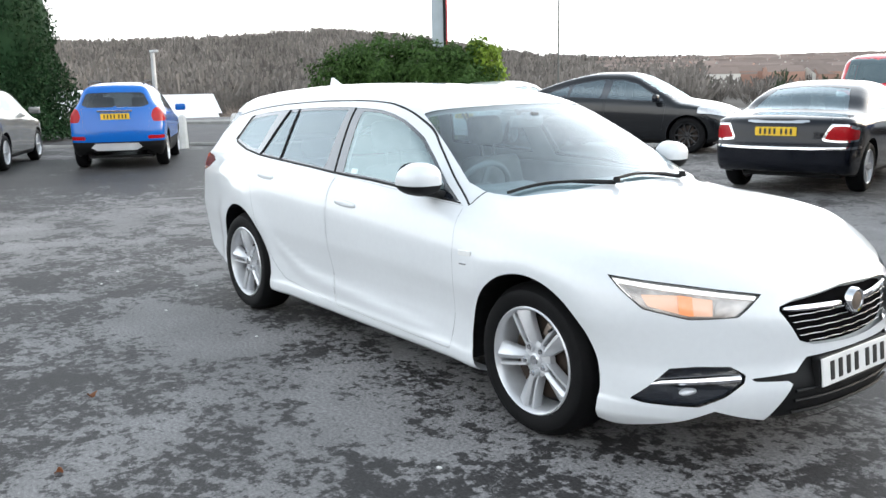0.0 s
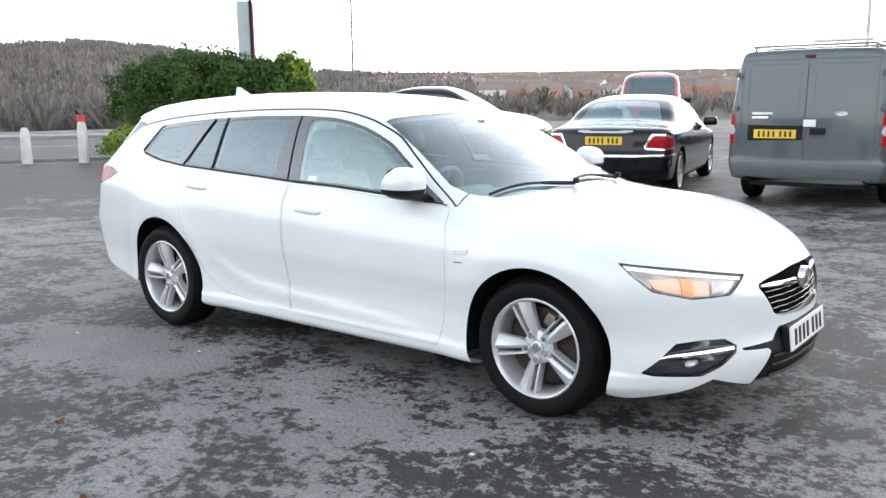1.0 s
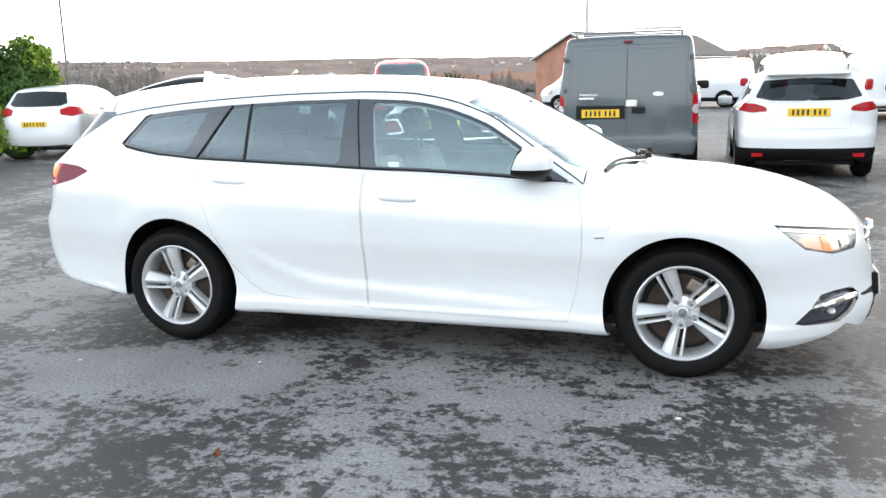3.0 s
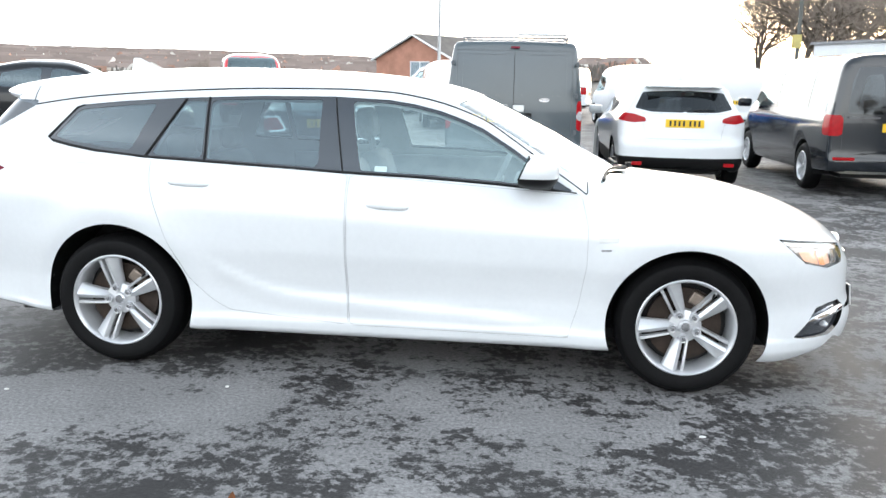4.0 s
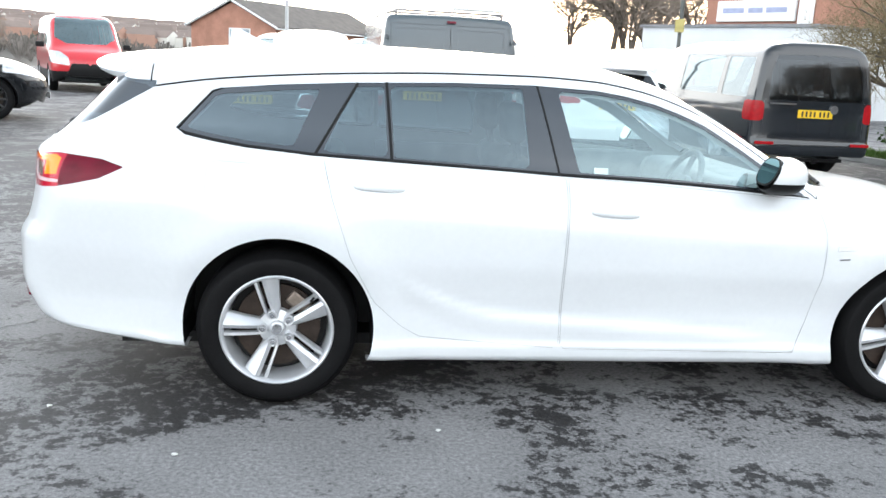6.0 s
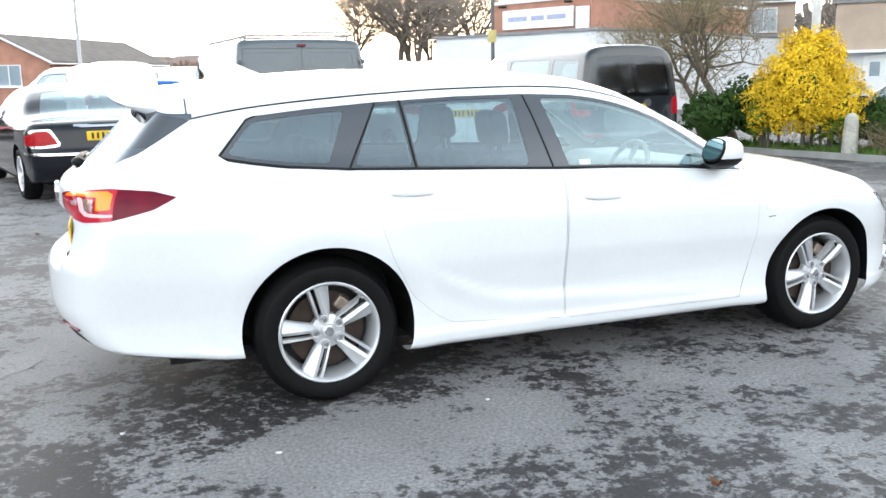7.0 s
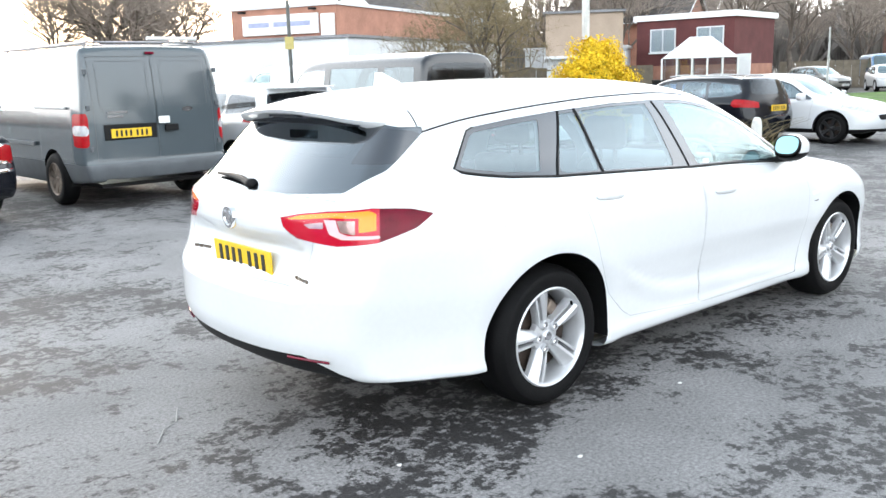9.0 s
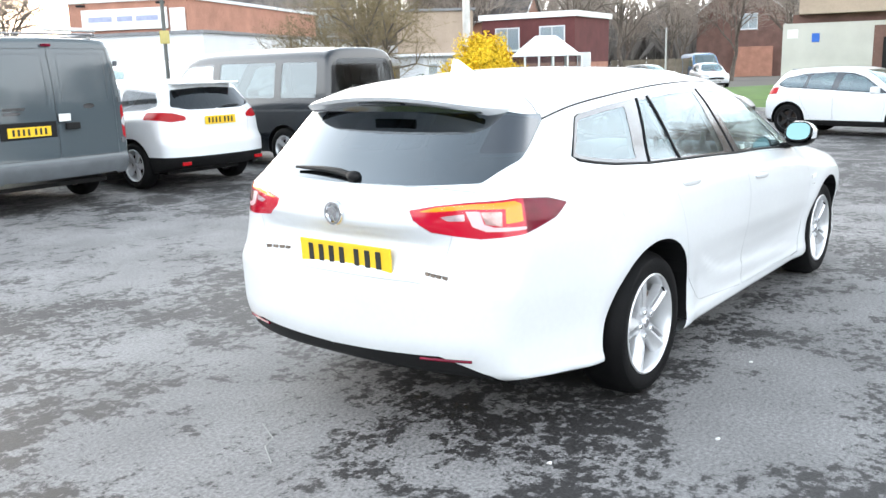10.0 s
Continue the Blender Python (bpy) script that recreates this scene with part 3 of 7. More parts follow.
def hatch(sx=1.0, sy=1.0, sz=1.0, paint_mat=WHITE, R=0.32, glassy=TINT, kind="hatch", **more):
    """Hatchback, estate or small off-roader form; lengths are about a 4.35 m car."""
    tail = {"hatch": [(0.2, -1.85), (0.3, -2.0), (0.5, -2.06), (0.7, -2.05), (0.9, -1.98), (1.0, -1.93), (1.35, -1.62), (1.5, -1.5)],
            "suv": [(0.25, -1.9), (0.4, -2.04), (0.6, -2.08), (0.85, -2.03), (1.0, -1.98), (1.38, -1.78), (1.5, -1.7)],
            "coupe": [(0.25, -2.0), (0.4, -2.15), (0.6, -2.2), (0.85, -2.16), (1.0, -2.05), (1.2, -1.75), (1.5, -1.2)]}[kind]
    roof = {"hatch": [(-2.1, 1.30), (-1.6, 1.40), (-1.0, 1.465), (-0.3, 1.485)], "suv": [(-2.1, 1.38), (-1.6, 1.435), (-1.0, 1.475), (-0.3, 1.485)],
            "coupe": [(-2.3, 0.97), (-2.1, 1.03), (-1.6, 1.20), (-1.0, 1.38), (-0.4, 1.475)]}[kind]
    P = dict(
        top=roof + [(0.0, 1.47), (0.3, 1.41), (0.6, 1.28), (0.9, 1.10), (1.1, 0.985), (1.3, 0.95), (1.6, 0.90), (1.9, 0.80), (2.1, 0.68), (2.25, 0.55)],
        crown=[(-2.2, 0.08), (-1, 0.08), (0.2, 0.09), (0.6, 0.2), (1.1, 0.14), (2.2, 0.12)],
        width=[(0.15, 0.80), (0.25, 0.86), (0.4, 0.89), (0.7, 0.905), (0.85, 0.90), (0.93, 0.87), (1.0, 0.83), (1.2, 0.74), (1.36, 0.63), (1.5, 0.42)],
        plan=[(-2.2, 0.88), (-1.8, 0.96), (-1.2, 1.0), (1.2, 1.0), (1.8, 0.95), (2.2, 0.84)], planu=[(-2.2, 0.84), (-1.6, 0.91), (-0.8, 0.98), (0.2, 1.0), (1.2, 0.98), (2.2, 0.9)],
        rise=[(-2.2, 0.10), (-1.5, 0.07), (-0.3, 0.02), (0.5, -0.02), (1.2, -0.06), (2.2, -0.1)],
        front=[(0.15, 1.95), (0.25, 2.08), (0.45, 2.15), (0.6, 2.14), (0.75, 2.06), (0.9, 1.9)], bowf=(0.55, 2.4), rear=tail, bowr=(0.35, 2.8),
        sill=[(-2.2, 0.32), (-1.5, 0.22), (1.4, 0.20), (2.2, 0.22)], belt=0.95, box=((-2.4, 2.4), 1.05, (0.06, 1.62)), core=(-1.35, 1.3, 0.62))
    P = scaled(P, sx, sy, sz)
    a = 1.28 * sx
    base = {"hatch": [(-1.62, 1.10), (-1.4, 1.04), (-0.3, 0.985), (0.6, 0.935), (0.92, 0.915)], "suv": [(-1.70, 1.12), (-1.5, 1.06), (-0.3, 0.985), (0.6, 0.935), (0.92, 0.915)], "coupe": [(-1.5, 1.07), (-1.3, 1.03), (-0.3, 0.985), (0.6, 0.935), (0.92, 0.915)]}[kind]
    topl = {"hatch": [(0.62, 1.09), (0.35, 1.26), (0.05, 1.345), (-0.4, 1.365), (-1.0, 1.335), (-1.45, 1.25)], "suv": [(0.62, 1.09), (0.35, 1.26), (0.05, 1.345), (-0.4, 1.37), (-1.0, 1.355), (-1.6, 1.30)], "coupe": [(0.62, 1.09), (0.35, 1.26), (0.05, 1.335), (-0.4, 1.345), (-0.9, 1.26), (-1.3, 1.14)]}[kind]
    dlo = pts(base + topl, sx, sz)
    band = where_side(dlo)
    cutx = [(-9, -0.98), (-0.93, -0.33), (-0.2, 0.66)] if kind != "coupe" else [(-9, -1.0), (-0.95, -0.33), (-0.2, 0.66)]
    P["panes"] = [("window_pane", (lambda lo, hi: lambda V: np.maximum(band(V) + 0.02, np.maximum(lo * sx - V[:, 0] + 0.25 * (V[:, 2] - sz), V[:, 0] - hi * sx - 0.15 * (V[:, 2] - sz))))(lo, hi), glassy) for lo, hi in cutx]
    ws = pts([(0, 1.13), (0.35, 1.09), (0.58, 0.98), (0.68, 0.80), (0.53, 0.22), (0.3, 0.28), (0, 0.30)], sy, sx)
    rw = {"hatch": [(0, 1.06), (0.5, 1.07), (0.62, 1.12), (0.54, 1.34), (0, 1.37)], "suv": [(0, 1.09), (0.5, 1.09), (0.64, 1.13), (0.55, 1.36), (0, 1.39)], "coupe": [(0, 1.02), (0.45, 1.03), (0.58, 1.06), (0.5, 1.36), (0, 1.40)]}[kind]
    lamp = more.get("tail", [(0.52, 0.90), (0.50, 1.0), (0.66, 1.06), (0.95, 1.03), (0.95, 0.92), (0.75, 0.86)])
    P["paint"], P["R"], P["rim"], P["track"] = paint_mat, R, R * 0.67, 0.775 * sy
    P["axles"], P["arches"] = (a, -a), ((a, R, R + 0.045), (-a, R, R + 0.045))
    xr = tail[2][1] * sx
    P["regions"] = [("windscreen", where_top(ws, 0.88 * sz), GLASS, "", 0.002), ("rear_window", where_end(pts(rw, sy, sz), -1.0 * sx), DARK if glassy is not GLASS else TINT, "", 0.002),
                    ("side_window_band", band, GLOSS, "", 0.002), ("tail_lamp", where_end(pts(lamp, sy, sz), -1.55 * sx), RED, "red tail lamp", 0.0),
                    ("headlamp", where_end(pts([(0.42, 0.66), (0.44, 0.74), (0.70, 0.83), (0.9, 0.84), (0.9, 0.72), (0.6, 0.64)], sy, sz), 1.45 * sx), CLEAR, "clear headlamp", 0.0),
                    ("grille", where_end(pts([(0, 0.50), (0.44, 0.50), (0.50, 0.60), (0, 0.63)], sy, sz), 1.8 * sx), BLACK, "black grille", 0.012),
                    ("lower_trim", lambda V: V[:, 2] - more.get("trim", 0.29), BLACK, "black lower trim", 0.0)]
    P["panels"] = [("rear_door", where_side(pts([(-0.25, 0.27), (-0.25, 0.99), (-1.05, 1.03), (-0.98, 0.75), (-0.8, 0.45), (-0.7, 0.27)], sx, sz), z_from=0.2), paint_mat),
                   ("front_door", where_side(pts([(-0.24, 0.27), (-0.24, 0.985), (0.9, 0.91), (0.86, 0.6), (0.8, 0.27)], sx, sz), z_from=0.2), paint_mat)]
    zp = more.get("plate_z", 0.82) * sz
    P["plates"] = [(pose(xr + 0.045 + more.get("plate_in", 0.0), 0, zp, 0, 0, -90), YELLOW), (pose(2.160 * sx, 0, 0.40, 0, 0, 90), PLATE)]
    P.update({k: v for k, v in more.items() if k in ("style", "wheel_mat", "lining", "floor")})
    return P


def mirrors_for(car, x, y, z, mat):
    for s in (-1, 1):
        bm = box(-0.06, 0.06, -0.11, 0.11, -0.07, 0.07, 0.035, None, 3)
        part("door_mirror", bm, mat, car, "", True, pose(x, s * y, z))


def van(sx=1.0, sy=1.0, sz=1.0, paint_mat=WHITE, R=0.33, windows=True, **more):
    """Panel van form, about 4.9 m long and 2.0 m high."""
    P = dict(
        top=[(-2.6, 1.90), (-2.3, 1.945), (-1.5, 1.97), (0.2, 1.97), (0.7, 1.94), (1.0, 1.84), (1.3, 1.62), (1.6, 1.36), (1.78, 1.20), (1.95, 1.10), (2.2, 0.98), (2.4, 0.82), (2.5, 0.68)],
        crown=[(-2.6, 0.05), (1.0, 0.05), (1.4, 0.16), (1.8, 0.16), (2.5, 0.12)],
        width=[(0.2, 0.88), (0.35, 0.93), (0.6, 0.955), (0.95, 0.955), (1.15, 0.93), (1.5, 0.875), (1.75, 0.82), (1.9, 0.72), (1.97, 0.6)],
        plan=[(-2.6, 0.975), (-2.0, 1.0), (1.6, 1.0), (2.1, 0.95), (2.5, 0.86)], planu=[(-2.6, 0.97), (-2.0, 1.0), (0.8, 1.0), (1.6, 0.96), (2.5, 0.9)],
        rise=[(-2.6, 0.0), (2.5, 0.0)], front=[(0.2, 2.25), (0.4, 2.4), (0.6, 2.43), (0.8, 2.4), (1.0, 2.25)], bowf=(0.5, 2.3),
        rear=[(0.2, -2.3), (0.35, -2.42), (0.5, -2.45), (0.6, -2.42), (1.1, -2.41), (1.6, -2.36), (1.97, -2.28)], bowr=(0.06, 3),
        sill=[(-2.6, 0.36), (-1.0, 0.26), (2.2, 0.24)], belt=1.1, box=((-2.75, 2.75), 1.15, (0.08, 2.15)), core=(-1.9, 1.7, 0.8), rr=0.06, rt=0.14)
    P = scaled(P, sx, sy, sz)
    a0, a1 = more.get("axles", (1.5, -1.5))
    P["paint"], P["R"], P["rim"], P["track"] = paint_mat, R, R * 0.62, 0.84 * sy
    P["axles"], P["arches"] = (a0, a1), ((a0, R, R + 0.05), (a1, R, R + 0.05))
    side = where_side(pts([(0.28, 1.16), (1.35, 1.09), (1.5, 1.12), (1.05, 1.66), (0.85, 1.72), (0.28, 1.74)], sx, sz))
    P["panes"] = [("window_pane", lambda V: side(V) + 0.025, GLASS)]
    ws = pts([(0, 1.80), (0.5, 1.74), (0.78, 1.52), (0.68, 0.92), (0.4, 0.98), (0, 1.0)], sy, sx)
    P["regions"] = [("windscreen", where_top(ws, 1.05 * sz), GLASS, "", 0.002), ("side_window_band", side, GLOSS, "", 0.002)]
    if windows:
        back = pts([(-2.15, 1.16), (0.18, 1.16), (0.18, 1.74), (-2.1, 1.72)], sx, sz)
        for lo, hi in ((-2.12, -1.35), (-1.2, 0.12)):
            P["regions"].append(("load_window", (lambda lo, hi: lambda V: np.maximum(inside(V[:, 0], V[:, 2], back), np.maximum(lo * sx - V[:, 0], V[:, 0] - hi * sx)))(lo, hi), PRIVACY, "dark privacy window", 0.004))
        P["regions"].append(("rear_window", where_end(pts([(0, 1.14), (0.74, 1.14), (0.70, 1.55), (0.62, 1.76), (0, 1.78)], sy, sz), -2.0 * sx), DARK, "dark rear window", 0.004))
    P["regions"] += [("tail_lamp", where_end(pts(more.get("tail", [(0.80, 0.86), (0.79, 1.16), (1.0, 1.16), (1.0, 0.86)]), sy, sz), -2.1 * sx), RED, "upright red tail lamp", 0.0),
                     ("headlamp", where_end(pts([(0.5, 0.66), (0.52, 0.86), (0.7, 1.0), (0.95, 1.02), (0.95, 0.72)], sy, sz), 1.75 * sx), CLEAR, "clear headlamp", 0.0),
                     ("grille", where_end(pts([(0, 0.40), (0.6, 0.40), (0.45, 0.72), (0, 0.72)], sy, sz), 2.0 * sx), BLACK, "black grille", 0.012),
                     ("lower_trim", lambda V: V[:, 2] - more.get("trim", 0.42), more.get("trim_mat", BLACK), "plastic bumper and lower trim", 0.0)]
    P["panels"] = [("front_door", where_side(pts([(0.22, 0.45), (0.22, 1.14), (1.34, 1.07), (1.4, 0.8), (1.1, 0.6), (1.05, 0.45)], sx, sz), z_from=0.3), paint_mat)]
    P["plates"] = [(pose(-2.45 * sx + more.get("plate_in", 0.02), more.get("plate_y", 0.0), more.get("plate_z", 0.90), 0, 0, -90), YELLOW)]
    P["liner_from"], P["floor"] = 0.5, 0.3
    P.update({k: v for k, v in more.items() if k in ("style", "wheel_mat", "lining", "floor")})
    return P


# ---- the white estate car ----
DLO = [(-1.835, 1.138), (-1.80, 1.122), (-1.70, 1.103), (-1.55, 1.082), (-1.28, 1.062), (-0.96, 1.050), (-0.25, 1.018), (0.15, 1.005), (0.5, 0.985), (0.75, 0.965), (0.875, 0.952),
       (0.74, 1.030), (0.66, 1.085), (0.57, 1.145), (0.42, 1.235), (0.31, 1.280), (0.2, 1.316), (0.07, 1.345), (-0.06, 1.363), (-0.34, 1.374), (-0.7, 1.370), (-1.12, 1.352), (-1.43, 1.330), (-1.66, 1.306), (-1.70, 1.292)]
dlo_band = where_side(DLO)


def between(lo, hi):
    """A pane between two slanting pillar edges given as (x at the belt, x at the roof)."""
    def f(V):
        t = (V[:, 2] - 1.03) / 0.34
        a, b = lo[0] + t * (lo[1] - lo[0]), hi[0] + t * (hi[1] - hi[0])
        return np.maximum(dlo_band(V) + 0.014, np.maximum(a - V[:, 0], V[:, 0] - b))
    return f


drip = curve([(-2.2, 1.245), (-1.96, 1.293), (-1.69, 1.337), (-1.43, 1.363), (-1.12, 1.385), (-0.7, 1.403), (-0.34, 1.407), (-0.06, 1.396), (0.07, 1.378), (0.2, 1.350), (0.31, 1.315), (0.42, 1.270), (0.57, 1.178), (0.66, 1.118), (0.74, 1.063), (0.90, 0.958), (0.97, 0.905)])


def above_drip(V):
    """The roof skin above the seam that runs from the windscreen foot to the tail."""
    x = V[:, 0]
    return np.maximum.reduce([(drip(x) - V[:, 2]) * 0.85, -1.955 - x, x - 0.93])


ESTATE = dict(
    top=[(-2.75, 1.25), (-2.45, 1.34), (-2.1, 1.425), (-1.65, 1.484), (-1.03, 1.512), (-0.48, 1.503), (0.0, 1.470), (0.27, 1.415), (0.52, 1.315), (0.74, 1.205), (1.0, 1.065), (1.14, 1.005), (1.26, 0.982), (1.6, 0.945), (1.9, 0.882), (2.15, 0.788), (2.3, 0.695), (2.45, 0.57)],
    crown=[(-2.7, 0.09), (-1, 0.09), (0.0, 0.09), (0.5, 0.18), (0.9, 0.20), (1.2, 0.12), (1.6, 0.10), (2.3, 0.14)],
    width=[(0.12, 0.80), (0.19, 0.868), (0.235, 0.899), (0.275, 0.902), (0.30, 0.895), (0.34, 0.893), (0.42, 0.894), (0.52, 0.909), (0.64, 0.932), (0.78, 0.938), (0.88, 0.924), (0.95, 0.897), (1.0, 0.862), (1.10, 0.812), (1.2, 0.758), (1.32, 0.683), (1.42, 0.59), (1.52, 0.40)],
    plan=[(-2.7, 0.76), (-2.2, 0.865), (-2.0, 0.905), (-1.7, 0.958), (-1.2, 1.0), (1.3, 1.0), (1.7, 0.985), (2.0, 0.94), (2.4, 0.84)],
    planu=[(-2.7, 0.78), (-2.2, 0.845), (-1.7, 0.89), (-1.2, 0.95), (-0.5, 0.985), (0.2, 1.0), (1.2, 0.98), (2.4, 0.9)],
    rise=[(-2.7, 0.045), (-1.9, 0.045), (-1.3, 0.036), (-0.25, 0.0), (0.6, -0.048), (1.2, -0.085), (2.4, -0.16)],
    front=[(0.12, 2.16), (0.17, 2.30), (0.24, 2.36), (0.33, 2.375), (0.45, 2.345), (0.6, 2.34), (0.7, 2.31), (0.85, 2.18)], bowf=(0.60, 2.5),
    rear=[(0.15, -2.2), (0.25, -2.42), (0.35, -2.55), (0.5, -2.60), (0.66, -2.60), (0.75, -2.56), (0.85, -2.535), (1.0, -2.515), (1.06, -2.45), (1.10, -2.40), (1.22, -2.275), (1.38, -2.12), (1.5, -2.0)], bowr=(0.36, 2.6),
    sill=[(-2.7, 0.36), (-2.3, 0.295), (-1.85, 0.245), (-1.75, 0.24), (-1.0, 0.195), (1.1, 0.19), (1.8, 0.16), (2.4, 0.14)], belt=0.96, box=((-2.8, 2.6), 1.08, (0.04, 1.64)), core=(-1.8, 1.5, 0.62),
    notch=(0.085, 0.645, 0.70, 0.83, 0.925, 0.34, 0.60), flare=((1.4145, 0.335, 0.44, 0.012), (-1.4145, 0.335, 0.45, 0.014)), rt=0.09, rf=0.12, rr=0.07)
ESTATE.update(paint=WHITE, R=0.335, rim=0.233, track=0.782, tyre_w=0.225, axles=(1.4145, -1.4145), arches=((1.4145, 0.337, 0.380), (-1.408, 0.340, 0.394)), style="twin", wheel_n=64, lining=LINER,  blade=[(-1.2, 0.72), (-0.95, 0.62), (-0.7, 0.50), (-0.45, 0.44), (-0.1, 0.415), (0.4, 0.385), (0.9, 0.345), (1.2, 0.32)], blade_out=0.009, gap=0.0026, gap_deep=0.0022,
              refine=((lambda V: (V[:, 0] > 1.7) & (V[:, 2] < 0.84) & (V[:, 2] > 0.14), 2), (lambda V: (V[:, 0] < -1.75) & (V[:, 2] > 0.84) & (V[:, 2] < 1.06), 2)),
              spin={1.4145: -26, -1.4145: -15})
ESTATE["panes"] = [("quarter_window", lambda V: np.maximum(between((-9, -9), (-1.39, -1.235))(V), dlo_band(V) + 0.022), TINT), ("vent_window", between((-1.265, -1.10), (-0.972, -0.995)), TINT),
                   ("rear_door_window", between((-0.945, -0.968), (-0.378, -0.398)), TINT), ("front_door_window", between((-0.168, -0.245), (0.735, 0.735)), GLASS)]
ESTATE["regions"] = [
    ("windscreen", where_top([(0, 1.150), (0.40, 1.125), (0.62, 1.05), (0.72, 0.93), (0.745, 0.83), (0.69, 0.62), (0.60, 0.28), (0.5, 0.315), (0.25, 0.36), (0, 0.375)], 0.9), SCREEN, "curved windscreen", 0.002),
    ("rear_pillar_trim", lambda V: np.maximum.reduce([where_side([(-1.937, 1.300), (-2.09, 1.205), (-2.2, 1.142), (-2.30, 1.080), (-2.7, 1.07), (-2.7, 1.40), (-2.2, 1.345)], x_to=-1.90)(V), 0.525 - np.abs(V[:, 1]), 1.185 - V[:, 2]]), GLOSS, "gloss black pillar panel", 0.002),
    ("rear_window", lambda V: np.maximum(where_end([(0, 1.062), (0.35, 1.064), (0.60, 1.078), (0.72, 1.20), (0.72, 1.30), (0.545, 1.34), (0.50, 1.42), (0, 1.44)], -1.93)(V), where_side([(-1.90, 1.32), (-2.09, 1.205), (-2.2, 1.142), (-2.30, 1.078), (-2.42, 1.0), (-2.9, 1.0), (-2.9, 1.7), (-1.90, 1.7)])(V)), REARGLASS, "sloping dark rear window", 0.002),
    ("side_window_band", dlo_band, GLOSS, "gloss black window surround", 0.002),
    ("tail_lamp", where_corner([(22.5, 97.8), (29, 100), (36.5, 101.5), (46.7, 102.6), (56, 101), (62, 98.3), (57, 93.5), (52.8, 91.5), (48, 89.3), (38.7, 87.8), (27.7, 89.5), (23.5, 94)], -1.6), DEEP, "lit red and amber tail lamp", 0.003),
    ("headlamp", where_corner([(36.6, 69.8), (59, 74.2), (76.5, 77.2), (72.5, 72.0), (67, 65.5), (56, 61.9), (44, 62.5)], 1.6), CLEAR, "clear headlamp with lit amber bulb", 0.035),
    ("grille", where_end([(0, 0.478), (0.1, 0.482), (0.27, 0.494), (0.335, 0.516), (0.41, 0.635), (0.40, 0.652), (0.32, 0.668), (0, 0.685)], 2.0), VOID, "black grille with chrome bars", 0.03),
    ("lower_grille", where_end([(0, 0.20), (0.49, 0.20), (0.43, 0.29), (0.385, 0.358), (0.40, 0.372), (0.52, 0.380), (0.54, 0.392), (0.36, 0.400), (0.30, 0.45), (0, 0.45)], 1.9), BLACK, "black lower air intake", 0.02),
    ("chin_spoiler", where_end([(0, 0.0), (1.2, 0.0), (1.2, 0.166), (0.56, 0.168), (0.46, 0.196), (0.30, 0.206), (0, 0.206)], 1.7), BLACK, "black chin spoiler", 0.0),
    ("fog_lamp_recess", where_corner([(42, 37.7), (41.5, 40.6), (45.4, 43.9), (54, 44.2), (60.3, 43.2), (65, 36), (69.5, 30.2), (66, 29.2), (53, 28.8), (47, 32.5)], 1.6), GLOSS, "black fog lamp recess", 0.02),
    ("bumper_insert", where_end([(0, 0.12), (0, 0.405), (0.52, 0.42), (0.60, 0.385), (0.69, 0.335), (0.76, 0.12)], -2.0), BLACK, "black lower bumper", 0.004),
]
ESTATE["panels"] = [
    ("rear_door", where_side([(-0.215, 0.27), (-0.225, 0.6), (-0.225, 1.016), (-1.24, 1.058), (-1.20, 0.9), (-1.12, 0.66), (-1.02, 0.47), (-0.90, 0.36), (-0.82, 0.315)], z_from=0.2), SEAM),
    ("front_door", where_side([(-0.21, 0.268), (-0.22, 0.6), (-0.218, 1.014), (0.90, 0.945), (0.935, 0.80), (0.935, 0.62), (0.905, 0.42), (0.86, 0.26)], z_from=0.2), SEAM),
    ("roof_panel", above_drip, BLACK),
    ("fuel_flap", where_side([(-1.50, 0.875), (-1.50, 1.005), (-1.52, 1.02), (-1.68, 1.025), (-1.70, 1.01), (-1.705, 0.88), (-1.69, 0.87), (-1.51, 0.867)]), WHITE),
    ("tailgate", where_end([(-1, 0.69), (0.44, 0.69), (0.50, 0.74), (0.60, 1.05), (0.4, 1.062), (-1, 1.06)], -2.0), SEAM),
    ("bonnet", where_top([(-1, 1.16), (0.45, 1.17), (0.66, 1.30), (0.755, 1.7), (0.74, 1.85), (0.69, 1.98), (0.60, 2.10), (0.50, 2.19), (0.40, 2.245), (0.25, 2.28), (-1, 2.29)], 0.62), None),
]
estate_car, es, eV, eF = build_vehicle("estate_car", "white estate car with silver alloy wheels and lit lamps", ESTATE, pose(0, 0, 0), "car", 0.03)


def skin_y(x, z):
    lo, hi = 0.0, 1.3
    for _ in range(30):
        mid = (lo + hi) / 2
        if es.field(np.array([[x, -mid, z]]))[0] > 0:
            hi = mid
        else:
            lo = mid
    return -hi


def skin_x(y, z, front=True):
    lo, hi = 0.0, 3.2
    s = 1 if front else -1
    for _ in range(30):
        mid = (lo + hi) / 2
        if es.field(np.array([[s * mid, y, z]]))[0] > 0:
            hi = mid
        else:
            lo = mid
    return s * hi


def skin_z(x, y):
    lo, hi = 0.6, 1.8
    for _ in range(30):
        mid = (lo + hi) / 2
        if es.field(np.array([[x, y, mid]]))[0] > 0:
            hi = mid
        else:
            lo = mid
    return hi


